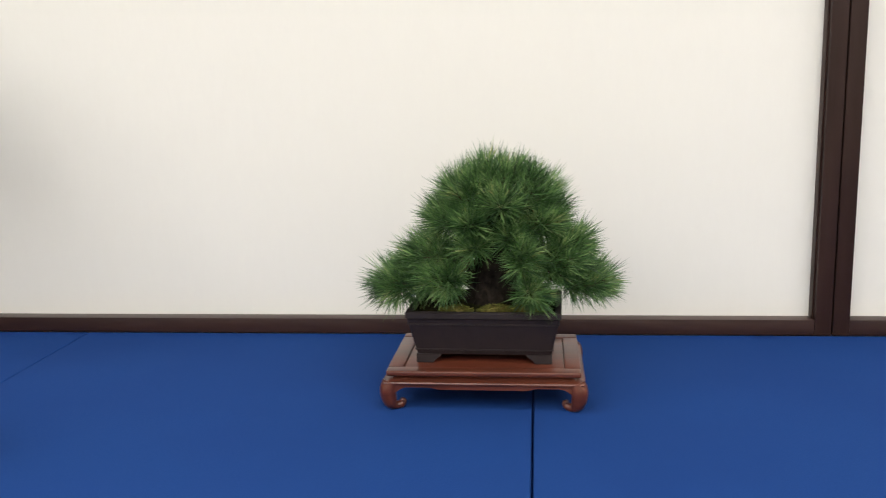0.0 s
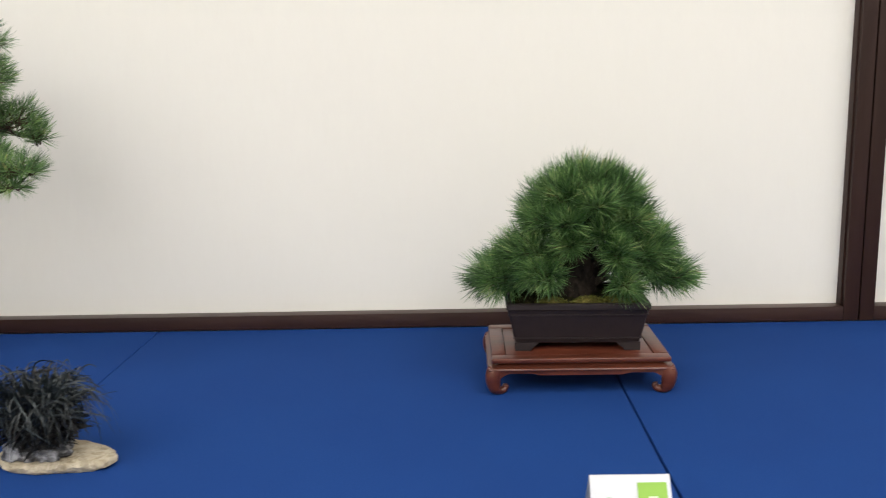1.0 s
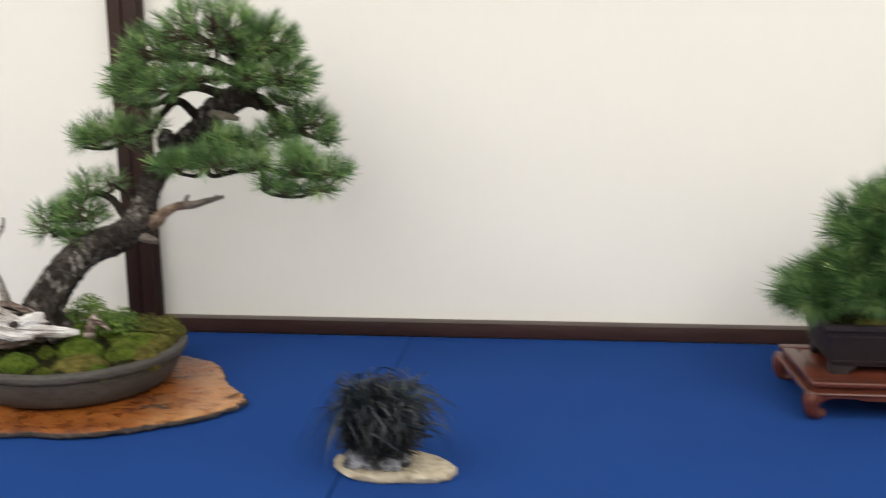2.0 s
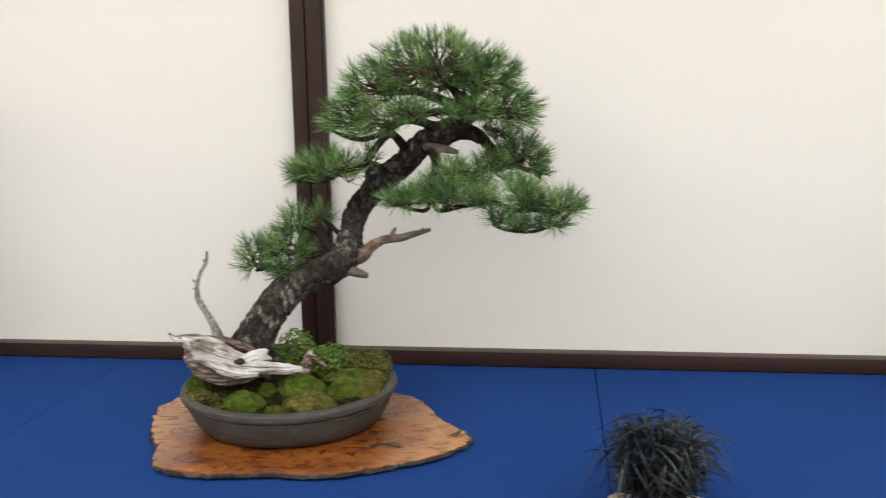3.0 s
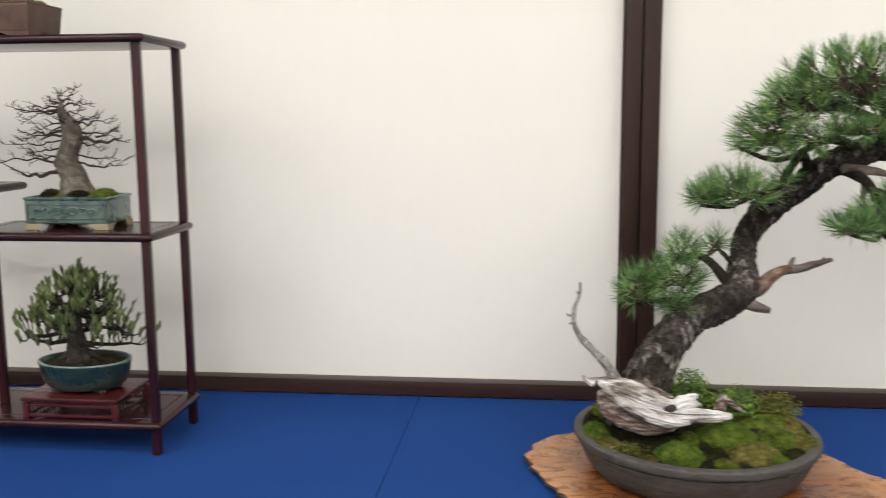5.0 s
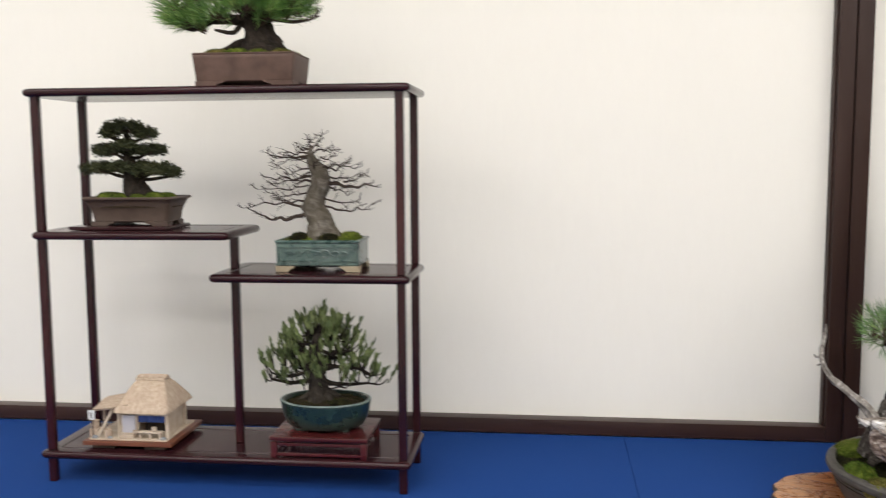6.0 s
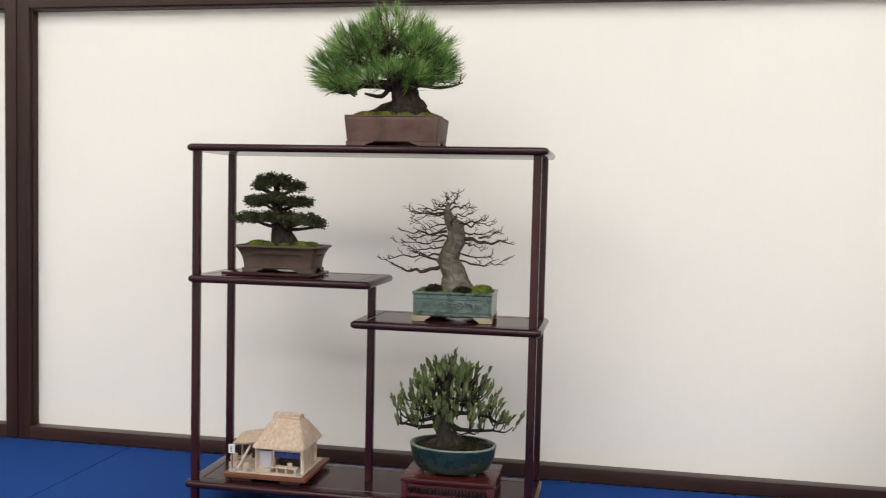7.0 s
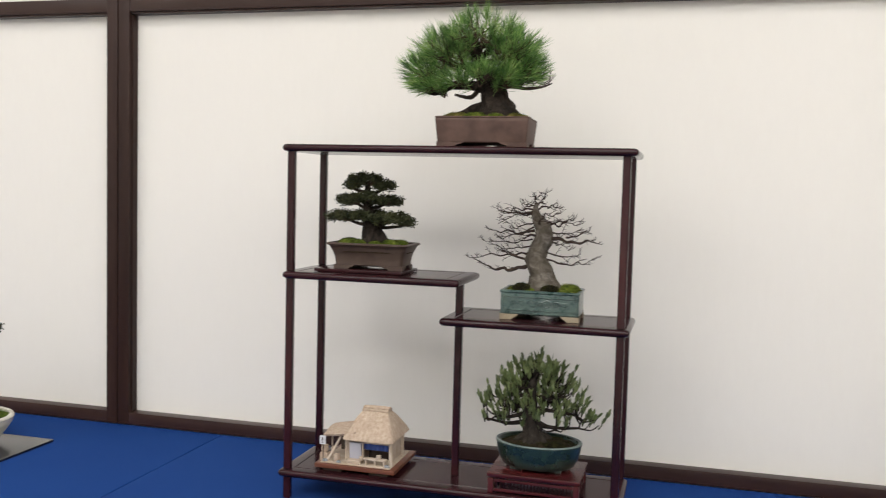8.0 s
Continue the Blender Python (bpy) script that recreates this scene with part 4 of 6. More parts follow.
    c = Vector((0.09, -0.37, 0))

    def ring(k, z, wob, n=1.0):
        out = []
        for i, p in enumerate(pts):
            w = wob * (noise.noise(Vector((p.x * 60, p.y * 60, z * 40))) + 0.8 * noise.noise(Vector((p.x * 150, p.y * 150, z * 60 + 5))) + 0.9 * noise.noise(Vector((p.x * 330, p.y * 330, z * 90))))
            q = c + (p - c) * (k + w)
            out.append((q.x, q.y, z + 0.0016 * n * noise.noise(Vector((p.x * 60, p.y * 60, 3)))))
        return out

    top_rows = [ring(1.0, 0.0100, 0.019)] + [ring(k, 0.0112, 0.019 * k, k) for k in (0.985, 0.9, 0.75, 0.55, 0.3, 0.05)]
    part("slab_top", Shape().rings(top_rows, False, True), BURL, s, "polished orange burl figure")
    edge = [ring(0.955, 0.0002, 0.018, 0), ring(0.990, 0.002, 0.026, 0.3), ring(1.008, 0.005, 0.026, 0.6), ring(1.008, 0.008, 0.021, 0.8), ring(1.0, 0.0100, 0.019)]
    part("bark_edge", Shape().rings(edge, True, False), SLAB_EDGE, s, "dark rough bark edge")
    for x, y, a, ln in ((0.238, -0.423, 18, 0.018), (0.256, -0.429, -14, 0.012), (0.230, -0.430, 52, 0.007), (0.338, -0.372, 60, 0.012)):
        kn = Shape().rings([[(ln * math.cos(q) * (1 + 0.35 * math.sin(3 * q)) * k, 0.0045 * math.sin(q) * k * (1 + 0.4 * math.cos(2 * q)), z) for q in [2 * math.pi * i / 18 for i in range(18)]] for k, z in ((1, 0.0), (0.7, 0.0008))])
        part("knot", kn.moved(pose(x, y, 0.0119, 0, 0, a)), KNOT, s, "dark bark inclusion")
    return s


def leaning_pine():
    t = placed_thing("bonsai_pine", (0.09, -0.385, 0.0115), "tall leaning pine bonsai with bleached deadwood in a round grey pot", "bonsai")
    prof = ((0.104, 0.0118), (0.112, 0.0118), (0.1150, 0.0145), (0.1300, 0.0144), (0.1366, 0.0164), (0.1440, 0.026), (0.1500, 0.037), (0.1545, 0.048), (0.1568, 0.0545), (0.1552, 0.0562), (0.1575, 0.0580), (0.1620, 0.0598), (0.1640, 0.0640),
            (0.1632, 0.0688), (0.1605, 0.0712), (0.1575, 0.0717))
    px, py = 0.0785, -0.3265
    pot = round_pot(t, px, py, prof, 0.006, STONEWARE, 0.985)
    for r, z in ((0.1518, 0.0440), (0.1490, 0.0370), (0.1450, 0.0300)):
        rib = Shape().rings([oval(r * q, r * q * 0.985, z + dz, 72, px, py) for q, dz in ((0.992, -0.003), (1.003, -0.001), (1.0055, 0.002), (1.001, 0.004))], False, False)
        part("rib", rib, STONEWARE, pot)
    # bed and its fuzz are dark: soil plus painted shade between mounds
    bed = moss_bed(t, 0.156, 0.153, 0.063, 0.014, 2.2, bumps=0.009, freq=30, seed=7.0, fuzz_material=DARK_FUZZ, fuzz=9000, n=84, rings_n=28, material=MOSS_BED)
    bed.matrix_basis = Matrix.Translation(Vector((px, py, 0)) - t.location)
    front_mounds = ((0.043, -0.434, 0.062, 0.034, 0.024, 0.025, MOSS, GREEN_FUZZ), (0.134, -0.428, 0.062, 0.042, 0.024, 0.025, DRY_MOSS, MOSS_FUZZ), (0.111, -0.380, 0.066, 0.042, 0.030, 0.030, MOSS, GREEN_FUZZ),
                    (0.062, -0.388, 0.064, 0.015, 0.014, 0.022, MOSS, MOSS_FUZZ), (0.177, -0.372, 0.064, 0.032, 0.026, 0.026, MOSS, MOSS_FUZZ), (0.207, -0.372, 0.062, 0.022, 0.026, 0.021, DRY_MOSS, MOSS_FUZZ),
                    (0.095, -0.455, 0.061, 0.018, 0.012, 0.013, MOSS, MOSS_FUZZ), (0.164, -0.436, 0.060, 0.020, 0.014, 0.015, MOSS, GREEN_FUZZ))
    other_mounds = ((0.172, -0.320, 0.066, 0.046, 0.026, 0.024, MOSS, MOSS_FUZZ), (0.206, -0.318, 0.064, 0.022, 0.030, 0.022, DRY_MOSS, MOSS_FUZZ), (-0.056, -0.362, 0.062, 0.018, 0.032, 0.024, MOSS, GREEN_FUZZ),
                    (-0.024, -0.418, 0.060, 0.022, 0.016, 0.016, MOSS_BED, MOSS_FUZZ), (0.004, -0.438, 0.059, 0.018, 0.014, 0.014, DRY_MOSS, DARK_FUZZ), (-0.043, -0.395, 0.060, 0.020, 0.020, 0.017, DRY_MOSS, MOSS_FUZZ),
                    (0.076, -0.300, 0.068, 0.030, 0.026, 0.030, MOSS, GREEN_FUZZ), (0.192, -0.262, 0.066, 0.034, 0.032, 0.028, DRY_MOSS, MOSS_FUZZ), (0.135, -0.290, 0.068, 0.036, 0.030, 0.028, MOSS, GREEN_FUZZ),
                    (0.120, -0.230, 0.066, 0.040, 0.03, 0.022, MOSS, MOSS_FUZZ), (-0.020, -0.255, 0.066, 0.04, 0.03, 0.018, MOSS, MOSS_FUZZ))
    for x, y, z, rx, ry, rz, mt, fz in front_mounds + other_mounds:
        moss_mound(t, (x, y, z), rx, ry, rz, mt, 1700, fz, random.uniform(-20, 20), 0.0026)
    for c, r, n, m, label in (((0.078, -0.285, 0.100), (0.034, 0.028, 0.044), 620, CREEPER, "small round-leaved green creeper"), ((0.137, -0.305, 0.090), (0.038, 0.030, 0.038), 620, CREEPER, "small round-leaved green creeper"),
                              ((0.050, -0.294, 0.096), (0.018, 0.016, 0.026), 140, CREEPER, "small round-leaved green creeper"), ((0.176, -0.296, 0.088), (0.032, 0.028, 0.028), 420, DRY_CREEPER, "withered yellow-brown ground cover"),
                              ((0.205, -0.288, 0.084), (0.028, 0.030, 0.028), 420, DRY_CREEPER, "withered yellow-brown ground cover"), ((-0.024, -0.412, 0.066), (0.038, 0.022, 0.012), 300, DRY_CREEPER, "withered yellow-brown ground cover")):
        low = Shape()
        sprigs(low, c, r, n, 0.0058 if m is CREEPER else 0.0042)
        part("undergrowth", low, m, t, label, smooth=False)
    trunk = gnarled([(0.003, -0.305, 0.078), (0.005, -0.304, 0.103), (0.014, -0.300, 0.130), (0.032, -0.290, 0.159), (0.055, -0.276, 0.191), (0.084, -0.262, 0.214), (0.123, -0.252, 0.229), (0.151, -0.242, 0.250), (0.156, -0.222, 0.284),
                     (0.162, -0.204, 0.314), (0.182, -0.192, 0.343), (0.206, -0.188, 0.367), (0.242, -0.196, 0.395), (0.272, -0.210, 0.422), (0.306, -0.224, 0.440), (0.335, -0.234, 0.454), (0.345, -0.240, 0.478), (0.337, -0.245, 0.503)],
                    (0.043, 0.0345, 0.0300, 0.0280, 0.0262, 0.0250, 0.0235, 0.0245, 0.0186, 0.0174, 0.0196, 0.0208, 0.0186, 0.0192, 0.0190, 0.0172, 0.0113, 0.0052), 72, 14, plates=0.0028, scale=95)
    part("trunk", trunk, BARK, t, "flaky grey-brown pine bark")
    part("cut_stub", gnarled([(0.197, -0.208, 0.362), (0.197, -0.220, 0.382), (0.205, -0.224, 0.391)], (0.0165, 0.0140, 0.0070), 24, 6, plates=0.002), BARK, t, "rounded dark stub of a cut limb")
    part("side_root", gnarled([(0.078, -0.282, 0.196), (0.058, -0.300, 0.165), (0.044, -0.318, 0.138), (0.035, -0.330, 0.108), (0.040, -0.338, 0.086)], (0.004, 0.0058, 0.0066, 0.0080, 0.005), 20, 8, fibre=0.22, plates=0.0012, seed=3), BARK, t, "raised bark strip down the trunk")
    for k, (a, ln) in enumerate(((-148, 0.070), (-95, 0.050), (-45, 0.050), (15, 0.060), (70, 0.06))):
        q = radians(a)
        root = gnarled([(0.010, -0.310, 0.114), (0.014 + 0.5 * ln * math.cos(q), -0.314 + 0.5 * ln * math.sin(q), 0.100), (0.018 + ln * math.cos(q), -0.314 + ln * math.sin(q), 0.080)], (0.016, 0.012, 0.004), 18, 7, plates=0.002, seed=k)
        part("root", root, BARK, t)
    # bleached root: a broad white body, strands along it and a brown underside
    part("deadwood", gnarled([(-0.058, -0.402, 0.156), (-0.042, -0.402, 0.149), (-0.021, -0.403, 0.140), (0.000, -0.404, 0.129), (0.024, -0.404, 0.121), (0.048, -0.402, 0.116), (0.072, -0.398, 0.113), (0.095, -0.392, 0.110), (0.115, -0.386, 0.109)],
                             (0.0024, 0.0076, 0.0126, 0.0138, 0.0134, 0.0104, 0.0080, 0.0068, 0.0028), 72, 12, fibre=0.36, seed=5), DEADWOOD, t, "bleached white deadwood root")
    strands = (([(-0.068, -0.395, 0.156), (-0.038, -0.398, 0.156), (-0.013, -0.400, 0.150), (0.011, -0.402, 0.138), (0.036, -0.400, 0.127)], (0.0022, 0.0050, 0.0066, 0.0062, 0.003)),
               ([(-0.052, -0.412, 0.148), (-0.028, -0.417, 0.134), (0.000, -0.420, 0.120), (0.028, -0.420, 0.110), (0.058, -0.412, 0.107)], (0.0025, 0.0060, 0.0072, 0.0062, 0.0025)),
               ([(0.034, -0.404, 0.122), (0.048, -0.403, 0.130), (0.060, -0.400, 0.135), (0.069, -0.398, 0.140)], (0.0092, 0.0082, 0.0062, 0.0012)),
               ([(0.052, -0.402, 0.128), (0.064, -0.400, 0.129), (0.074, -0.398, 0.126)], (0.0060, 0.0048, 0.0012)),
               ([(-0.064, -0.400, 0.153), (-0.072, -0.402, 0.157), (-0.078, -0.402, 0.163)], (0.0052, 0.0034, 0.0010)))
    for k, (pts, rad) in enumerate(strands):
        part("strand", gnarled(pts, rad, 26, 9, fibre=0.45 if k == 2 else 0.30, seed=k * 2.3), DEADWOOD, t, "pale twisted strand of the deadwood")
    part("grey_strand", gnarled([(-0.036, -0.375, 0.150), (-0.006, -0.366, 0.142), (0.015, -0.361, 0.134), (0.044, -0.353, 0.121)], (0.0030, 0.0062, 0.0062, 0.0022), 18, 8, fibre=0.3, seed=9), BROWN_DEADWOOD, t, "weathered brown-grey root strand")
    # slightly raised dark patch; the hollow's shade is only its colour
    rows = [[(0.0325 + 0.0085 * k * math.cos(q), -0.4168 - 0.0014 * (1 - k), 0.1265 + 0.0054 * k * math.sin(q) * (1 + 0.25 * math.sin(2 * q))) for q in [2 * math.pi * i / 16 for i in range(16)]] for k in (1.0, 0.8, 0.5, 0.2)]
    part("hollow", Shape().rings(rows), KNOT, t, "dark patch painted for the shade of the deadwood's knot hollow")
    part("root_base", gnarled([(-0.050, -0.395, 0.143), (-0.043, -0.396, 0.124), (-0.024, -0.399, 0.112), (0.003, -0.401, 0.104), (0.026, -0.400, 0.102), (0.048, -0.396, 0.103), (0.074, -0.389, 0.106)],
                              (0.0060, 0.0135, 0.0180, 0.0178, 0.0125, 0.0066, 0.0030), 40, 10, fibre=0.26, seed=1.5), BROWN_DEADWOOD, t, "weathered brown root underside")
    part("root_stub", gnarled([(0.105, -0.345, 0.084), (0.111, -0.339, 0.110), (0.116, -0.336, 0.123)], (0.0080, 0.0064, 0.0030), 16, 6, fibre=0.3), BROWN_DEADWOOD, t, "short dark root stub in the moss")
    part("root_stub", gnarled([(0.112, -0.337, 0.116), (0.124, -0.341, 0.111), (0.140, -0.343, 0.100)], (0.0045, 0.0040, 0.0016), 12, 6, fibre=0.3), BROWN_DEADWOOD, t)
    tw = gnarled([(-0.026, -0.335, 0.120), (-0.030, -0.330, 0.138), (-0.038, -0.325, 0.152), (-0.059, -0.305, 0.170), (-0.077, -0.287, 0.186), (-0.085, -0.272, 0.204), (-0.084, -0.260, 0.222), (-0.077, -0.250, 0.240), (-0.076, -0.247, 0.257)],
                 (0.0085, 0.0074, 0.0064, 0.0050, 0.0042, 0.0034, 0.0030, 0.0024, 0.0015), 14, 9, fibre=0.5)
    tw.tube([(-0.084, -0.266, 0.214), (-0.092, -0.265, 0.211), (-0.095, -0.264, 0.215)], (0.0026, 0.0017, 0.0008), 6)
    tw.tube([(-0.085, -0.272, 0.203), (-0.092, -0.270, 0.200)], (0.0024, 0.001), 6)
    tw.tube([(-0.078, -0.251, 0.238), (-0.081, -0.250, 0.245)], (0.0022, 0.001), 6)
    part("dead_twig", tw, GREY_JIN, t, "bare bleached upright twig")
    jin = part("bare_branch", gnarled([(0.150, -0.245, 0.252), (0.176, -0.240, 0.252), (0.190, -0.236, 0.264), (0.207, -0.230, 0.273), (0.222, -0.226, 0.276)], (0.0165, 0.0118, 0.0086, 0.0070, 0.0060), 20, 8, fibre=0.16), TAN_JIN, t, "stripped tan dead branch")
    tip = gnarled([(0.213, -0.227, 0.2745), (0.234, -0.222, 0.276), (0.257, -0.217, 0.282), (0.283, -0.212, 0.288)], (0.0066, 0.0060, 0.0048, 0.0026), 16, 8, fibre=0.25)
    tip.tube([(0.222, -0.225, 0.277), (0.225, -0.222, 0.287), (0.229, -0.220, 0.292)], (0.0050, 0.0034, 0.0015), 8, 0.3, 90)
    tip.tube([(0.266, -0.215, 0.284), (0.272, -0.214, 0.292)], (0.0028, 0.001), 6)
    part("branch_tip", tip, BROWN_JIN, jin, "greyed outer end")
    part("stub", gnarled([(0.148, -0.248, 0.234), (0.170, -0.256, 0.227), (0.189, -0.258, 0.222)], (0.0115, 0.0068, 0.0038), 14, 7, fibre=0.25), BROWN_JIN, t, "short grey broken stub")
    part("dead_stub", gnarled([(0.283, -0.240, 0.420), (0.298, -0.258, 0.420), (0.318, -0.268, 0.417), (0.335, -0.270, 0.414)], (0.0070, 0.0062, 0.0054, 0.0030), 14, 7, fibre=0.25), BROWN_JIN, t, "grey-brown bare stub under the crown")
    part("dead_stub", gnarled([(0.302, -0.262, 0.416), (0.303, -0.268, 0.398), (0.299, -0.272, 0.380)], (0.0052, 0.0050, 0.0030), 12, 6, fibre=0.2), BROWN_JIN, t, "short brown bare stub under the crown")
    part("dead_stub", gnarled([(0.335, -0.245, 0.440), (0.352, -0.262, 0.438), (0.366, -0.268, 0.428)], (0.0085, 0.0062, 0.0035), 12, 6, fibre=0.2), DARK_BARK, t, "short dark limb stub under the crown")
    crown_limbs = [  # limb points, radii
        ([(0.300, -0.232, 0.448), (0.256, -0.250, 0.462), (0.213, -0.262, 0.440), (0.183, -0.265, 0.434), (0.157, -0.266, 0.441), (0.131, -0.266, 0.453)], (0.0085, 0.0060, 0.0046, 0.0038, 0.0030, 0.0017)),
        ([(0.335, -0.240, 0.478), (0.277, -0.250, 0.503), (0.238, -0.260, 0.503), (0.195, -0.265, 0.516)], (0.0090, 0.0060, 0.0042, 0.0021)),
        ([(0.340, -0.243, 0.488), (0.319, -0.245, 0.516), (0.297, -0.250, 0.540), (0.292, -0.250, 0.560)], (0.0087, 0.0061, 0.0042, 0.0021)),
        ([(0.343, -0.240, 0.473), (0.365, -0.255, 0.503), (0.393, -0.265, 0.516), (0.418, -0.270, 0.503)], (0.0078, 0.0056, 0.0038, 0.0017)),
        ([(0.340, -0.238, 0.458), (0.372, -0.258, 0.468), (0.411, -0.270, 0.464), (0.443, -0.276, 0.468)], (0.0080, 0.0050, 0.0036, 0.0017)),
        ([(0.329, -0.245, 0.462), (0.321, -0.290, 0.474), (0.302, -0.325, 0.470)], (0.0065, 0.0044, 0.0021))]
    low_limbs = [
        ([(0.252, -0.200, 0.404), (0.228, -0.235, 0.440), (0.207, -0.255, 0.420), (0.188, -0.265, 0.394), (0.158, -0.268, 0.385), (0.123, -0.270, 0.370), (0.084, -0.272, 0.372)], (0.0080, 0.0064, 0.0054, 0.0048, 0.0040, 0.0035, 0.0018)),
        ([(0.330, -0.235, 0.445), (0.362, -0.232, 0.437), (0.383, -0.225, 0.414), (0.409, -0.218, 0.393), (0.455, -0.205, 0.376)], (0.0145, 0.0100, 0.0068, 0.0046, 0.0022)),
        ([(0.284, -0.225, 0.420), (0.302, -0.285, 0.402), (0.302, -0.330, 0.367), (0.296, -0.345, 0.336), (0.259, -0.352, 0.343)], (0.0092, 0.0062, 0.0044, 0.0034, 0.0020)),
        ([(0.302, -0.325, 0.363), (0.312, -0.342, 0.336), (0.345, -0.335, 0.340), (0.387, -0.328, 0.345), (0.427, -0.330, 0.334), (0.454, -0.335, 0.335), (0.493, -0.342, 0.336)], (0.0040, 0.0038, 0.0036, 0.0037, 0.0037, 0.0029, 0.0016))]
    side_limbs = [
        ([(0.387, -0.328, 0.347), (0.391, -0.345, 0.324), (0.395, -0.352, 0.315), (0.416, -0.357, 0.309), (0.451, -0.352, 0.307), (0.485, -0.345, 0.320), (0.510, -0.343, 0.341)], (0.0034, 0.0030, 0.0028, 0.0026, 0.0023, 0.0018, 0.0012)),
        ([(0.135, -0.245, 0.255), (0.108, -0.240, 0.287), (0.081, -0.240, 0.296), (0.054, -0.243, 0.283)], (0.0090, 0.0058, 0.0043, 0.0023)),
        ([(0.105, -0.252, 0.226), (0.069, -0.250, 0.232), (0.034, -0.247, 0.232), (0.004, -0.246, 0.226)], (0.0090, 0.0056, 0.0038, 0.0023)),
        ([(0.152, -0.228, 0.272), (0.129, -0.236, 0.296), (0.115, -0.240, 0.309)], (0.0055, 0.0034, 0.0018))]
    for pts, rad in crown_limbs + low_limbs + side_limbs:
        part("branch", gnarled(pts, rad, 12, 6, plates=0.001, scale=110), DARK_BARK, t)
    heart = (0.300, -0.245, 0.455)
    crown = [  # hub, centre, radii, shoots
        ((0.315, -0.245, 0.516), (0.292, -0.250, 0.552), (0.101, 0.105, 0.050), 150), ((0.238, -0.260, 0.503), (0.203, -0.265, 0.524), (0.058, 0.070, 0.038), 56), ((0.195, -0.260, 0.460), (0.167, -0.262, 0.480), (0.052, 0.065, 0.040), 60),
        ((0.230, -0.270, 0.461), (0.221, -0.290, 0.472), (0.041, 0.050, 0.028), 26), ((0.356, -0.260, 0.516), (0.384, -0.262, 0.534), (0.056, 0.072, 0.039), 60), ((0.377, -0.270, 0.482), (0.416, -0.275, 0.487), (0.051, 0.066, 0.037), 62),
        ((0.311, -0.300, 0.478), (0.290, -0.325, 0.486), (0.062, 0.045, 0.022), 36), ((0.351, -0.280, 0.478), (0.366, -0.296, 0.489), (0.037, 0.048, 0.024), 24), ((0.314, -0.215, 0.510), (0.302, -0.175, 0.540), (0.118, 0.055, 0.056), 50)]
    left_tiers = [
        ((0.166, -0.265, 0.387), (0.137, -0.268, 0.395), (0.063, 0.062, 0.031), 54), ((0.110, -0.268, 0.376), (0.095, -0.270, 0.388), (0.038, 0.045, 0.024), 24), ((0.196, -0.262, 0.400), (0.199, -0.262, 0.411), (0.030, 0.035, 0.023), 8),
        ((0.104, -0.238, 0.296), (0.115, -0.240, 0.318), (0.031, 0.034, 0.027), 8), ((0.077, -0.240, 0.292), (0.070, -0.242, 0.305), (0.040, 0.045, 0.031), 20), ((0.077, -0.245, 0.258), (0.061, -0.252, 0.270), (0.054, 0.055, 0.032), 34),
        ((0.018, -0.245, 0.232), (0.006, -0.246, 0.250), (0.042, 0.048, 0.036), 28), ((0.069, -0.252, 0.232), (0.061, -0.262, 0.234), (0.043, 0.045, 0.025), 22), ((0.041, -0.245, 0.250), (0.034, -0.246, 0.267), (0.036, 0.040, 0.031), 14)]
    right_tiers = [
        ((0.267, -0.350, 0.342), (0.268, -0.352, 0.356), (0.047, 0.055, 0.021), 36), ((0.324, -0.340, 0.339), (0.325, -0.345, 0.359), (0.047, 0.055, 0.025), 36), ((0.310, -0.290, 0.396), (0.330, -0.310, 0.391), (0.037, 0.045, 0.023), 16),
        ((0.395, -0.220, 0.402), (0.421, -0.215, 0.407), (0.058, 0.060, 0.036), 56), ((0.455, -0.205, 0.376), (0.457, -0.200, 0.385), (0.027, 0.040, 0.027), 14), ((0.380, -0.328, 0.344), (0.376, -0.325, 0.354), (0.035, 0.045, 0.023), 20),
        ((0.435, -0.332, 0.334), (0.439, -0.335, 0.352), (0.038, 0.046, 0.028), 30), ((0.480, -0.342, 0.332), (0.485, -0.342, 0.345), (0.047, 0.045, 0.024), 34), ((0.424, -0.356, 0.309), (0.428, -0.360, 0.321), (0.029, 0.034, 0.015), 12)]
    for hub, c, r, n in crown:
        cushion(t, hub, (c[0], c[1], c[2] - 0.011), (r[0], r[1], r[2] * 1.25), int(n * 0.93), 0.0250, PINE_B, count=26, width=0.0009, low=-0.85, up=0.22, heart=heart, opening=(12, 58))
    inner_tiers = [
        ((0.372, -0.240, 0.452), (0.398, -0.246, 0.446), (0.040, 0.040, 0.016), 12),
        ((0.290, -0.285, 0.470), (0.262, -0.305, 0.482), (0.040, 0.038, 0.020), 10),
        ((0.395, -0.222, 0.402), (0.385, -0.235, 0.392), (0.046, 0.045, 0.030), 26), ((0.345, -0.300, 0.380), (0.352, -0.300, 0.378), (0.046, 0.045, 0.028), 26), ((0.310, -0.300, 0.372), (0.300, -0.310, 0.372), (0.036, 0.040, 0.020), 14),
        ((0.440, -0.300, 0.350), (0.430, -0.290, 0.368), (0.036, 0.040, 0.024), 16), ((0.470, -0.348, 0.315), (0.470, -0.348, 0.322), (0.044, 0.034, 0.016), 16), ((0.400, -0.350, 0.318), (0.400, -0.345, 0.330), (0.034, 0.034, 0.018), 12)]
    for hub, c, r, n in left_tiers + right_tiers + inner_tiers:
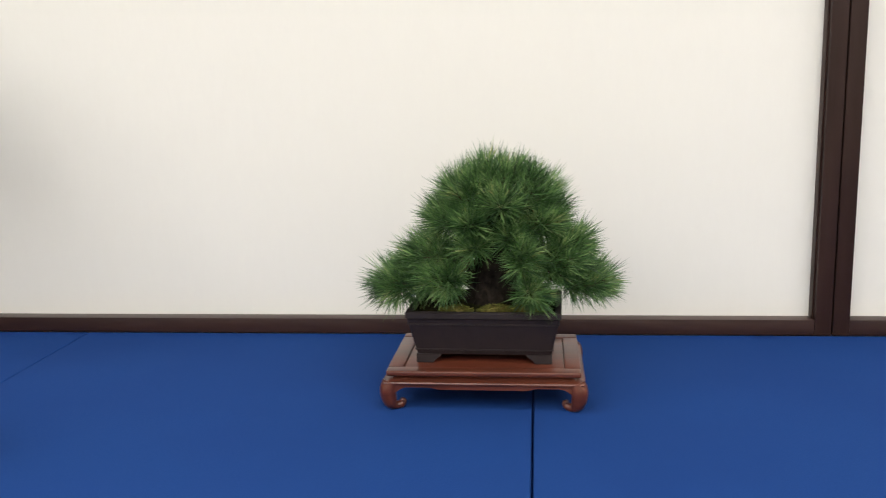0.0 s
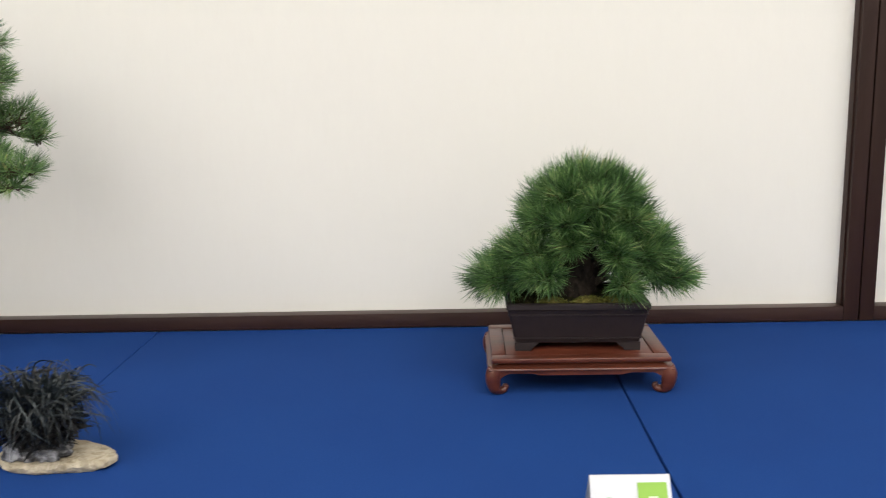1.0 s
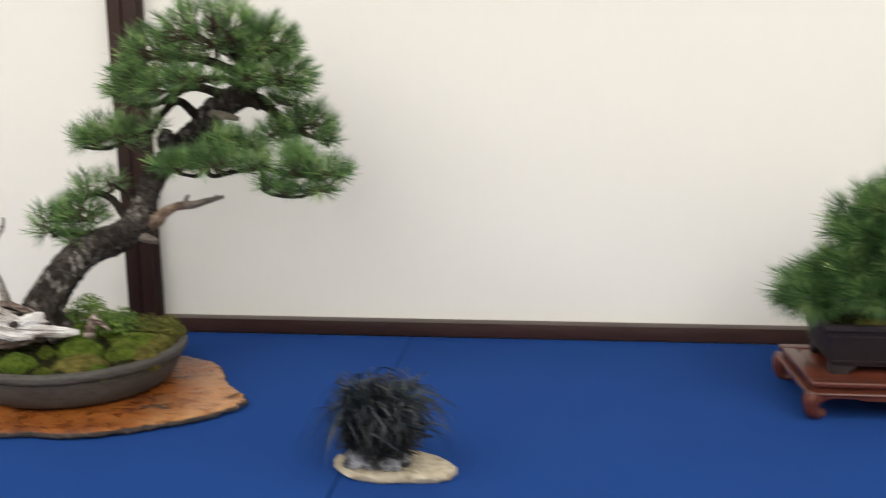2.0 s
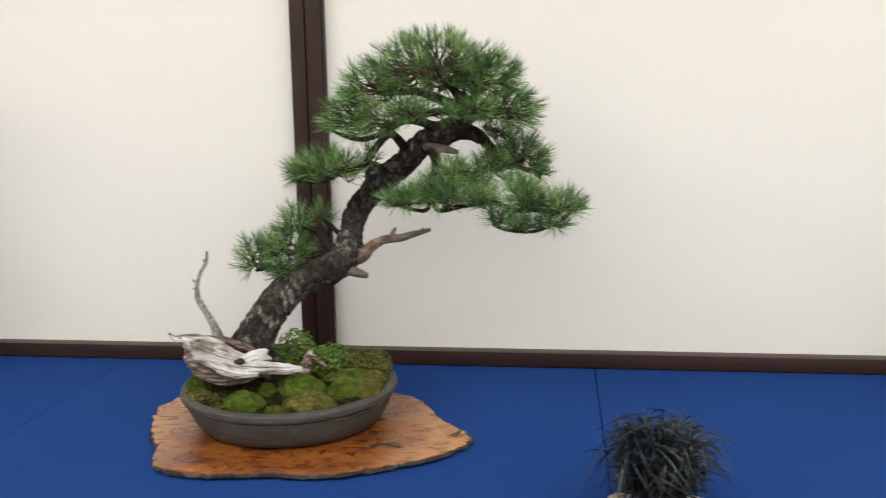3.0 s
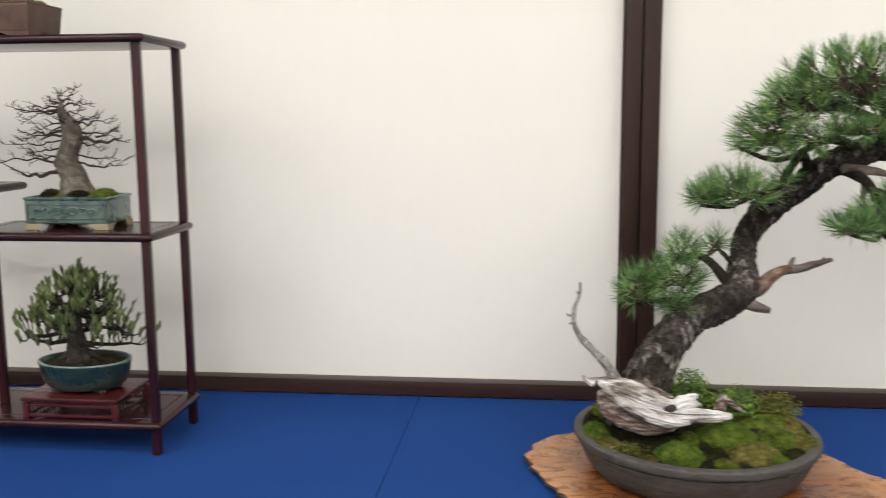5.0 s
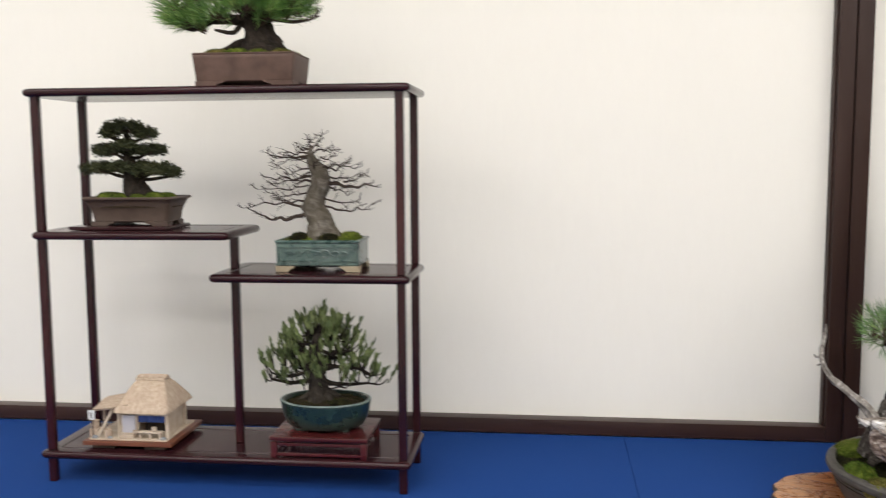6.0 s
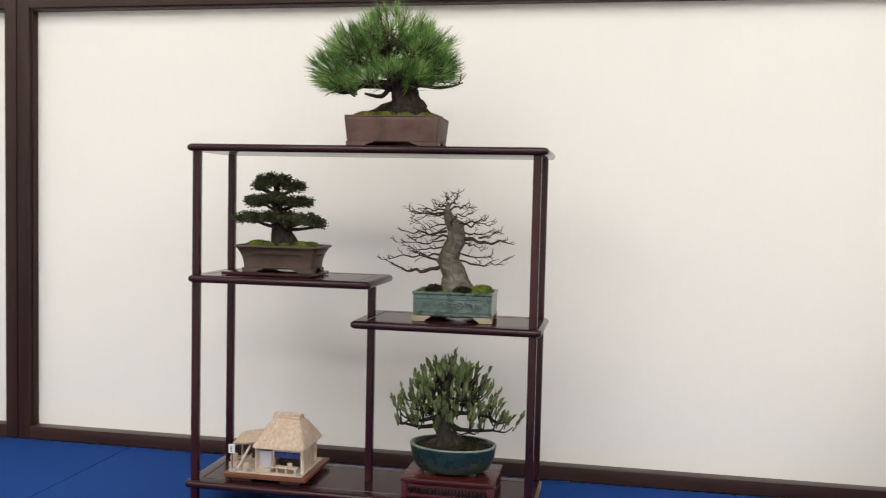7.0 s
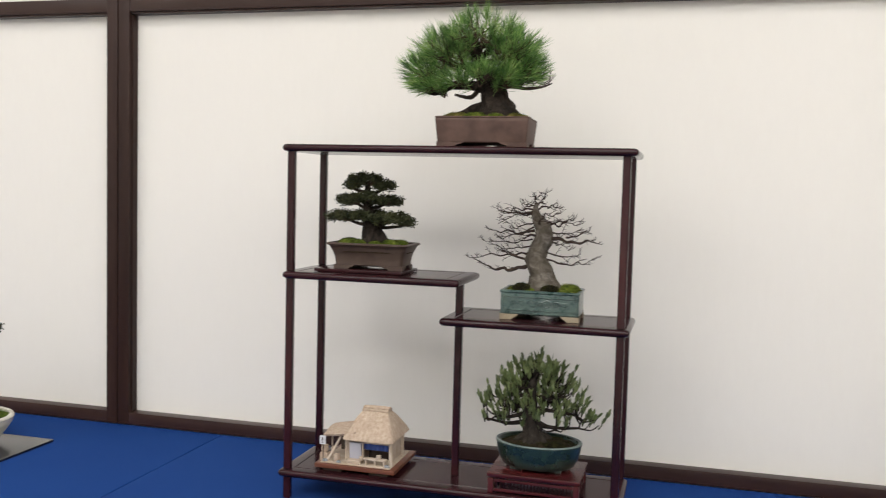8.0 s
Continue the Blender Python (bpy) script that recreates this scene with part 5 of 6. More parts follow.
        cushion(t, hub, (c[0], c[1], c[2] - 0.003), (r[0], r[1], r[2] * 1.35), int(n * 1.02), 0.0265, PINE_B, count=25, width=0.0009, low=-0.60, up=0.50, opening=(12, 60))
    return t


# ---- black grass on a flat stone ----
def black_grass():
    st = placed_thing("flat_stone", (0.615, -0.585, 0.0), "pale cream flat stone slab lying on the blue felt", "stone")
    n = 60
    rows = []
    for k, z in ((0.93, 0.0004), (1.0, 0.004), (1.0, 0.009), (0.96, 0.0115), (0.6, 0.0125), (0.2, 0.012)):
        row = []
        for i in range(n):
            a = 2 * math.pi * i / n
            r = 1 + 0.10 * math.sin(2 * a + 0.6) + 0.06 * math.sin(3 * a + 1.8) + 0.05 * noise.noise(Vector((math.cos(a) * 2.5, math.sin(a) * 2.5, 4))) + 0.05 * noise.noise(Vector((math.cos(a) * 9, math.sin(a) * 9, z * 200))) + 0.03 * noise.noise(Vector((math.cos(a) * 22, math.sin(a) * 22, z * 300)))
            row.append((0.614 + 0.070 * r * k * math.cos(a), -0.581 + 0.046 * r * k * math.sin(a) - 0.014 * r * k * math.cos(a), z + 0.0012 * noise.noise(Vector((math.cos(a) * 5 * k, math.sin(a) * 5 * k, 1)))))
        rows.append(row)
    part("stone", Shape().rings(rows), PALE_STONE, st)
    g = placed_thing("accent_plant", (0.603, -0.585, 0.0115), "tuft of arching black grass growing on a grey rock", "plant")
    rock = Shape()
    for cx, cy, rx, ry, rz, sd in ((0.600, -0.588, 0.034, 0.025, 0.017, 0.0), (0.572, -0.603, 0.014, 0.010, 0.016, 3.0), (0.615, -0.608, 0.014, 0.008, 0.011, 6.0)):
        rows = []
        for j in range(9):
            e = -0.35 + (math.pi / 2 + 0.33) * j / 8
            rows.append([Vector((cx, cy, 0.018)) + Vector((rx * math.cos(a) * math.cos(e), ry * math.sin(a) * math.cos(e), rz * math.sin(e)))
                         * (1 + 0.35 * noise.noise(Vector((math.cos(a) * 2.2 + sd, math.sin(a) * 2.2, e * 2))) + 0.25 * noise.noise(Vector((math.cos(a) * 6, math.sin(a) * 6 + sd, e * 5)))) for a in [2 * math.pi * i / 30 for i in range(30)]])
        rock.rings(rows)
    part("rock", rock, SILVER_ROCK, g, "craggy silver-grey rock")
    blades = Shape()
    for k in range(560):
        # a mop: each blade springs from the crown of the tuft, arches over and hangs down its side, its tip curling
        a = random.uniform(0, 2 * math.pi)
        out = Vector((math.cos(a), 0.82 * math.sin(a), 0))
        across = Vector((-math.sin(a), math.cos(a), 0))
        fall = random.random()
        p = Vector((0.602, -0.588, random.uniform(0.034, 0.060))) + out * 0.024 * random.random()
        reach = random.uniform(0.034, 0.062) * (0.55 + 0.55 * fall)
        peak = p + out * reach * random.uniform(0.6, 1.15) + Vector((0, 0, random.uniform(0.062, 0.118) * (1.0 - 0.25 * fall))) + across * random.uniform(-0.030, 0.030)
        end = p + out * reach * random.uniform(0.75, 1.40) + across * random.uniform(-0.040, 0.040)
        end.z = 0.112 - 0.092 * fall ** 1.1 * random.uniform(0.75, 1.1)
        curl = random.uniform(-0.012, 0.012)
        w, row, seg = random.uniform(0.0017, 0.0031), [], 11
        side = (across + unit() * 0.9).normalized()
        for j in range(seg + 1):
            u = j / seg
            q = p * (1 - u) ** 2 + peak * 2 * u * (1 - u) + end * u * u + across * curl * max(0.0, u - 0.5) * 6 * u
            q.z = max(q.z, 0.014)
            ww = w * 0.5 * (1 - u ** 4)
            row += [q - side * ww, q + side * ww + Vector((0, 0, 0.0005))]
        blades.add(row, [(2 * j, 2 * j + 1, 2 * j + 3, 2 * j + 2) for j in range(seg)])
    # short brown-black blades added as the painted shade inside the tuft
    core = Shape()
    for k in range(900):
        u = unit()
        p = Vector((0.602, -0.588, 0.056)) + Vector((u.x * 0.046, u.y * 0.038, u.z * 0.038)) * random.uniform(0.55, 1.0)
        if p.z < 0.020:
            continue
        d = (unit() + Vector((u.x, u.y, -0.4))).normalized() * random.uniform(0.012, 0.026)
        side = d.cross(unit()).normalized() * 0.0016
        core.add((p - side, p + side, p + d * 0.6 + side, p + d * 0.6 - side, p + d), ((0, 1, 2, 3), (3, 2, 4)))
    part("withered_core", core, TUFT_SHADE, g, "added brown-black blades that paint the shade inside the tuft", smooth=False)
    part("grass_tuft", blades, BLACK_GRASS, g, "strap-like blackish blades", smooth=False)
    for x, y, z, dx in ((0.552, -0.590, 0.115, -0.03), (0.608, -0.60, 0.121, 0.0), (0.619, -0.592, 0.124, 0.006), (0.644, -0.588, 0.112, 0.02)):
        fl = Shape().tube([(0.603, -0.588, 0.04), (0.603 + dx * 0.6, -0.593, z - 0.03), (x, y, z)], (0.0012, 0.001, 0.0008), 5)
        head = part("seed_head", fl, BLACK_GRASS, g, "dark withered seed head")
        berries = Shape()
        for _ in range(9):
            c = Vector((x, y, z)) + unit() * 0.0055 * random.random()
            r = random.uniform(0.0012, 0.0020)
            berries.rings([[c + Vector((r * math.cos(a) * math.cos(e), r * math.sin(a) * math.cos(e), r * math.sin(e))) for a in [2 * math.pi * i / 6 for i in range(6)]] for e in (-1.2, -0.4, 0.4, 1.2)])
        part("berries", berries, WITHERED, head, "shrivelled grey-brown berries")


# ---- folded cards ----
def folded_card(x, y, half, lean, high, prints, name="label_card", label="white folded paper card with a small green square"):
    c = placed_thing(name, (x, y, 0.0), label, "card", "label cards")
    t = 0.0006
    for s in (-1, 1):
        leaf = Shape().add([(x + a * half, y + s * (lean * (1 - b) + 0.0003 + d), high * b) for d in (0, t) for a, b in ((-1, 0), (1, 0), (1, 1), (-1, 1))],
                           [(0, 1, 2, 3), (7, 6, 5, 4), (0, 4, 5, 1), (1, 5, 6, 2), (2, 6, 7, 3), (3, 7, 4, 0)])
        part("leaf", leaf, CARD_WHITE, c, smooth=False)
    for x0, x1, z0, z1, m, lift, nm in prints:
        pr = Shape().add([(x + half * a, y - lean * (1 - b) - 0.0011 - lift, high * b) for a, b in ((x0, z0), (x1, z0), (x1, z1), (x0, z1))], [(0, 1, 2, 3)])
        part(nm, pr, m, c, smooth=False)
    return c


# ---- display shelf ----
SHELF_Y0, SHELF_Y1 = -0.329, -0.167


def display_shelf():
    s = placed_thing("display_shelf", (-0.977, -0.25, 0.0), "dark red-brown lacquered wooden display shelf with staggered tiers", "shelf")

    def tier(x0, x1, top, name):
        thick = 0.0125
        b = Shape()
        hx, hy, cx, cy = (x1 - x0) / 2, (SHELF_Y1 - SHELF_Y0) / 2, (x0 + x1) / 2, (SHELF_Y0 + SHELF_Y1) / 2
        rows = []
        for k in range(9):
            a = -math.pi / 2 + math.pi * k / 8
            rows.append(soft_rect(hx - 0.006 + 0.006 * math.cos(a), hy - 0.006 + 0.006 * math.sin(math.pi / 2 + a), 0.007, top - thick / 2 + thick / 2 * math.sin(a), 5, cx, cy))
        rows.append(soft_rect(hx - 0.022, hy - 0.022, 0.002, top, 5, cx, cy))
        rows.append(soft_rect(hx - 0.0228, hy - 0.0228, 0.002, top - 0.0012, 5, cx, cy))
        rows.append(soft_rect(hx - 0.0242, hy - 0.0242, 0.002, top - 0.0012, 5, cx, cy))
        rows.append(soft_rect(hx - 0.025, hy - 0.025, 0.002, top - 0.0002, 5, cx, cy))
        part(name, b.rings(rows), SHELF_WOOD, s)

    tier(-1.271, -0.680, 0.6125, "top_tier")
    tier(-1.268, -0.957, 0.3965, "upper_tier")
    tier(-0.989, -0.683, 0.3330, "lower_tier")
    tier(-1.271, -0.685, 0.0520, "base_tier")
    h = 0.0064

    def post(x, y, z0, z1, name="post"):
        rows = [soft_rect(h - d, h - d, 0.0028, z, 4, x, y) for z, d in ((z0, 0.0008), (z0 + 0.001, 0), (z1, 0))]
        part(name, Shape().rings(rows), POST_WOOD, s)

    for x, levels in ((-1.2575, (0.0395, 0.052, 0.384, 0.3965, 0.600)), (-0.6975, (0.0395, 0.052, 0.3205, 0.333, 0.600))):
        for y in (-0.3130, -0.1735):
            post(x, y, 0.0, levels[0], "foot")
            post(x, y, levels[1], levels[2])
            post(x, y, levels[3], levels[4])
    post(-0.9725, -0.2525, 0.052, 0.3205)
    post(-0.9725, -0.2525, 0.333, 0.384)


# ---- pine on the shelf top ----
def shelf_pine():
    t = placed_thing("bonsai_pine", (-0.932, -0.262, 0.6126), "small broad bright green pine bonsai in a brown rectangular pot", "bonsai")
    at = pose(-0.932, -0.262, 0, 0, 0, 1.5)
    square_pot(t, at, 0.0775, 0.050, 0.6127, 0.6615, 0.0045, 0.003, 0.006, RED_CLAY, lip=0.0005, lip_h=0.004, foot=0.006, foot_len=0.55)
    moss_bed(t, 0.071, 0.044, 0.6585, 0.010, 1.6, squash=6, seed=4, fuzz=1500, bumps=0.004, fuzz_len=0.003, material=MOSS_BED).matrix_basis = Matrix.Translation(-t.location) @ at
    for dx, dy, rx, mt, fz in ((-0.045, -0.026, 0.022, DRY_MOSS, MOSS_FUZZ), (-0.012, -0.032, 0.022, MOSS, DARK_FUZZ), (0.020, -0.032, 0.018, MOSS, MOSS_FUZZ), (0.052, -0.022, 0.019, DRY_MOSS, MOSS_FUZZ), (0.058, 0.010, 0.016, MOSS, MOSS_FUZZ)):
        moss_mound(t, (-0.932 + dx, -0.262 + dy, 0.660), rx, rx * 0.6, rx * 0.42, mt, 400, fz, fuzz_len=0.0028)
    tr = gnarled([(-0.915, -0.258, 0.655), (-0.916, -0.258, 0.668), (-0.918, -0.258, 0.682), (-0.923, -0.257, 0.699), (-0.931, -0.255, 0.718), (-0.943, -0.253, 0.737), (-0.951, -0.250, 0.761), (-0.952, -0.250, 0.788)],
                 (0.046, 0.0375, 0.0280, 0.0215, 0.0178, 0.0132, 0.0085, 0.0033), 40, 9, fibre=0.10, plates=0.0026, scale=85)
    part("trunk", tr, DARK_BARK, t, "rough dark tapering trunk")
    for k, (a, ln) in enumerate(((188, 0.078), (232, 0.05), (280, 0.045), (330, 0.05), (8, 0.045), (150, 0.06))):
        q = radians(a)
        part("root", gnarled([(-0.918, -0.258, 0.684), (-0.918 + 0.5 * ln * math.cos(q), -0.258 + 0.4 * ln * math.sin(q), 0.674), (-0.918 + ln * math.cos(q), -0.258 + 0.7 * ln * math.sin(q), 0.661)], (0.014, 0.009, 0.003), 14, 6, plates=0.0015, seed=k), DARK_BARK, t)
    for pts, rad in (([(-0.929, -0.256, 0.710), (-0.960, -0.262, 0.715), (-0.993, -0.264, 0.715), (-1.017, -0.264, 0.704), (-1.042, -0.262, 0.708), (-1.065, -0.262, 0.720)], (0.0115, 0.0080, 0.0064, 0.0049, 0.0038, 0.0019)),
                     ([(-0.945, -0.256, 0.716), (-0.955, -0.268, 0.698), (-0.965, -0.275, 0.695), (-0.984, -0.278, 0.699)], (0.0048, 0.0036, 0.0029, 0.0016)),
                     ([(-0.943, -0.253, 0.739), (-0.977, -0.252, 0.748), (-1.012, -0.252, 0.756)], (0.0075, 0.0054, 0.0029)), ([(-0.936, -0.254, 0.732), (-0.904, -0.258, 0.741), (-0.875, -0.260, 0.746)], (0.0078, 0.0054, 0.0028)),
                     ([(-0.951, -0.250, 0.756), (-0.930, -0.250, 0.779), (-0.907, -0.250, 0.792)], (0.0060, 0.0044, 0.0019)), ([(-0.951, -0.250, 0.761), (-0.974, -0.250, 0.779), (-0.999, -0.250, 0.789)], (0.0060, 0.0044, 0.0019)),
                     ([(-0.945, -0.255, 0.735), (-0.940, -0.285, 0.742), (-0.932, -0.300, 0.744)], (0.006, 0.0045, 0.0025)), ([(-0.950, -0.248, 0.745), (-0.955, -0.215, 0.762)], (0.006, 0.003))):
        part("branch", gnarled(pts, rad, 12, 6, plates=0.001, scale=110), DARK_BARK, t)
    bare, tips = Shape(), []
    bare.tube([(-0.912, -0.257, 0.720), (-0.903, -0.258, 0.717), (-0.883, -0.262, 0.712), (-0.865, -0.262, 0.710), (-0.842, -0.260, 0.713), (-0.826, -0.258, 0.719)], (0.0042, 0.0038, 0.0029, 0.0024, 0.0018, 0.0009), 7, 0.3, 90)
    bare.tube([(-0.879, -0.262, 0.711), (-0.871, -0.262, 0.721), (-0.856, -0.260, 0.723), (-0.842, -0.260, 0.728)], (0.0024, 0.0019, 0.0014, 0.0009), 6, 0.3, 90)
    for x, z in ((-0.862, 0.711), (-0.850, 0.712), (-0.840, 0.714), (-0.832, 0.717), (-0.846, 0.727)):
        grow(bare, Vector((x, -0.261, z)), Vector((0.6, random.uniform(-0.4, 0.4), 0.6)).normalized(), 0.024, 0.0010, 1, tips, 0.02)
    part("bare_branch", bare, BARE_TWIG, t, "leafless twiggy low branch")
    low_tiers = (((-1.026, -0.258, 0.720), (-1.056, -0.262, 0.751), (0.048, 0.062, 0.040), 56), ((-1.046, -0.262, 0.712), (-1.041, -0.275, 0.726), (0.044, 0.050, 0.022), 32), ((-0.880, -0.259, 0.744), (-0.857, -0.258, 0.754), (0.040, 0.060, 0.035), 42),
                 ((-0.932, -0.296, 0.742), (-0.932, -0.305, 0.746), (0.042, 0.040, 0.020), 24), ((-0.993, -0.262, 0.720), (-0.987, -0.285, 0.736), (0.041, 0.045, 0.024), 16), ((-0.895, -0.262, 0.740), (-0.888, -0.290, 0.744), (0.036, 0.045, 0.024), 20), ((-0.905, -0.270, 0.735), (-0.893, -0.285, 0.732), (0.040, 0.034, 0.018), 14))
    high_tiers = (((-0.951, -0.250, 0.782), (-0.950, -0.255, 0.812), (0.088, 0.080, 0.044), 74), ((-0.995, -0.250, 0.782), (-1.018, -0.262, 0.786), (0.060, 0.070, 0.043), 56), ((-0.910, -0.250, 0.786), (-0.883, -0.260, 0.786), (0.056, 0.070, 0.042), 54),
                  ((-0.954, -0.225, 0.759), (-0.955, -0.200, 0.785), (0.105, 0.050, 0.056), 50))
    for hub, c, r, n in low_tiers + high_tiers:
        cushion(t, hub, (c[0] * 0.88 - 0.1100, c[1], c[2] - 0.015), (r[0] * 0.96, r[1], r[2] * 1.15), int(n * 1.15), 0.0285, PINE_C, count=24, width=0.00085, low=-0.75, up=0.42, heart=(-0.945, -0.255, 0.690), twig_r=0.0012, opening=(7, 44))
    return t


# ---- small tiered evergreen ----
def tiered_evergreen():
    bd = placed_thing("thin_board", (-1.142, -0.262, 0.3965), "thin dark brown lacquered board under a small pot", "board")
    part("board", Shape().box((-1.218, -0.305, 0.3972), (-1.062, -0.208, 0.4025), 0.0012).box((-1.208, -0.297, 0.3966), (-1.072, -0.216, 0.3973), 0), SHELF_WOOD, bd)
    t = placed_thing("bonsai_evergreen", (-1.127, -0.257, 0.4025), "tiny tiered dark evergreen bonsai in a flared grey-brown pot", "bonsai")
    at = pose(-1.127, -0.257, 0, 0, 0, 2)
    square_pot(t, at, 0.0725, 0.046, 0.4026, 0.4475, 0.013, 0.007, 0.006, GREY_CLAY, lip=0.0035, lip_h=0.005, flare=0.6, foot=0.0055, foot_len=0.55)
    moss_bed(t, 0.064, 0.038, 0.443, 0.006, 1.6, squash=6, seed=9, fuzz=900, bumps=0.003, material=SOIL, fuzz_len=0.0025).matrix_basis = Matrix.Translation(-t.location) @ at
    for dx, dy, r in ((-0.042, -0.018, 0.017), (-0.018, -0.024, 0.015), (0.010, -0.022, 0.014), (0.036, -0.018, 0.018), (0.046, 0.004, 0.015), (-0.045, 0.008, 0.016), (0.0, 0.016, 0.02)):
        moss_mound(t, (-1.127 + dx, -0.257 + dy, 0.444), r, r * 0.8, r * 0.62, MOSS, 380, random.choice((MOSS_FUZZ, DARK_FUZZ)), fuzz_len=0.0025)
    tr = gnarled([(-1.125, -0.257, 0.440), (-1.127, -0.257, 0.455), (-1.132, -0.257, 0.468), (-1.135, -0.257, 0.486), (-1.141, -0.257, 0.510), (-1.141, -0.257, 0.530), (-1.140, -0.257, 0.552)],
                 (0.0330, 0.0225, 0.0165, 0.0115, 0.0078, 0.0054, 0.0024), 28, 8, fibre=0.08, plates=0.0015, scale=120)
    part("trunk", tr, DARK_BARK, t, "short flared dark brown trunk")
    upper = (((-1.142, -0.257, 0.546), (-1.144, -0.257, 0.552), (0.034, 0.032, 0.0150), 2500), ((-1.116, -0.257, 0.538), (-1.108, -0.257, 0.542), (0.024, 0.026, 0.0100), 1000), ((-1.168, -0.257, 0.540), (-1.168, -0.257, 0.543), (0.017, 0.022, 0.0090), 700),
             ((-1.157, -0.257, 0.512), (-1.170, -0.257, 0.517), (0.028, 0.032, 0.0130), 1900), ((-1.110, -0.257, 0.513), (-1.106, -0.257, 0.517), (0.032, 0.030, 0.0115), 1700), ((-1.136, -0.270, 0.519), (-1.130, -0.282, 0.523), (0.026, 0.018, 0.0100), 800))
    lower = (((-1.172, -0.257, 0.484), (-1.180, -0.258, 0.489), (0.042, 0.032, 0.0110), 2100), ((-1.146, -0.270, 0.487), (-1.143, -0.283, 0.491), (0.022, 0.018, 0.0090), 650), ((-1.099, -0.257, 0.483), (-1.095, -0.258, 0.488), (0.040, 0.030, 0.0120), 2000),
             ((-1.068, -0.257, 0.479), (-1.066, -0.258, 0.482), (0.018, 0.022, 0.0095), 700), ((-1.118, -0.268, 0.481), (-1.108, -0.278, 0.486), (0.024, 0.018, 0.0095), 700), ((-1.140, -0.235, 0.486), (-1.140, -0.226, 0.492), (0.040, 0.018, 0.0110), 900))
    for hub, c, r, n in upper + lower:
        trunk_at = Vector((-1.136, -0.257, hub[2] - 0.006))
        part("branch", Shape().tube((trunk_at, trunk_at.lerp(Vector(hub), 0.5) - Vector((0, 0, 0.002)), hub), (0.0038, 0.0030, 0.0020), 7, 0.2, 120), DARK_BARK, t)
        tiny_pad(t, hub, c, r, n, 0.0048, TINY_LEAF)


# ---- bare deciduous tree in the celadon pot ----
def bare_tree():
    t = placed_thing("bonsai_maple", (-0.828, -0.247, 0.333), "leafless thick-trunked bonsai in a celadon glazed rectangular pot", "bonsai")
    at = pose(-0.8285, -0.247, 0, 0, 0, 1.0)
    body = square_pot(t, at, 0.0658, 0.043, 0.3332, 0.3815, 0.002, 0.0035, 0.006, CELADON, lip=0.0018, lip_h=0.005, foot=0.0075, foot_len=0.42, foot_material=CREAM_CLAY, band=(0.3445,))
    y = -0.0422
    for side in (-1, 1):
        for cx, r, turns in ((0.012, 0.008, 1.5), (0.028, 0.006, 1.3), (0.042, 0.0045, 1.2), (0.002, 0.005, 1.0)):
            pts = []
            for k in range(14):
                a = k / 13 * turns * 2 * math.pi
                q = r * (1 - 0.75 * k / 13)
                pts.append((side * (cx + q * math.cos(a)), y, 0.3605 + q * math.sin(a) * 0.9))
            part("scroll_relief", Shape().tube(pts, [0.0012 - 0.0005 * k / 13 for k in range(14)], 5, steps=2).moved(at), CELADON, body, "raised cloud scroll")
    rimmed = Shape()
    for lo, hi in (((-0.0605, y - 0.0010, 0.3500), (-0.0590, y + 0.002, 0.3705)), ((0.0590, y - 0.0010, 0.3500), (0.0605, y + 0.002, 0.3705)), ((-0.0605, y - 0.0010, 0.3490), (0.0605, y + 0.002, 0.3503)), ((-0.0605, y - 0.0010, 0.3702), (0.0605, y + 0.002, 0.3715))):
        rimmed.box(lo, hi, 0.0004, 1)
    part("border", rimmed.moved(at), CELADON, body)
    moss_bed(t, 0.061, 0.0365, 0.378, 0.010, 1.8, squash=6, seed=12, fuzz=1800, bumps=0.004, fuzz_len=0.003).matrix_basis = Matrix.Translation(-t.location) @ at
    for dx, dy, r, z in ((0.043, -0.004, 0.021, 0.379), (-0.032, -0.018, 0.018, 0.380), (0.012, -0.024, 0.017, 0.381)):
        moss_mound(t, (-0.8285 + dx, -0.247 + dy, z), r, r * 0.8, r * 0.6, MOSS if dx > 0.03 else MOSS_BED, 500, MOSS_FUZZ if dx > 0.03 else DARK_FUZZ, fuzz_len=0.003)
    tr = gnarled([(-0.826, -0.250, 0.374), (-0.827, -0.250, 0.385), (-0.829, -0.250, 0.397), (-0.832, -0.250, 0.411), (-0.842, -0.250, 0.429), (-0.838, -0.250, 0.447), (-0.830, -0.250, 0.464), (-0.831, -0.250, 0.481), (-0.840, -0.250, 0.496),
                  (-0.845, -0.250, 0.510), (-0.844, -0.250, 0.525)], (0.0370, 0.0290, 0.0225, 0.0198, 0.0178, 0.0150, 0.0160, 0.0136, 0.0100, 0.0062, 0.0020), 40, 9, fibre=0.08, plates=0.0008, scale=60)
    part("trunk", tr, GREY_BARK, t, "stout mottled grey-brown knobbly trunk")
    for x, y, z, r in ((-0.850, -0.252, 0.430, 0.0105), (-0.824, -0.254, 0.465, 0.0085)):
        rows = [[Vector((x, y, z)) + Vector((math.cos(a) * math.cos(e), math.sin(a) * math.cos(e), math.sin(e))) * r * (1 + 0.2 * noise.noise(Vector((x * 90 + math.cos(a), math.sin(a), e)))) for a in [2 * math.pi * i / 16 for i in range(16)]] for e in (-1.4, -0.9, -0.4, 0.1, 0.6, 1.1, 1.4)]
        part("burr", Shape().rings(rows), GREY_BARK, t)
    left_limbs = (  # start x and z, end x and z, sag, girth
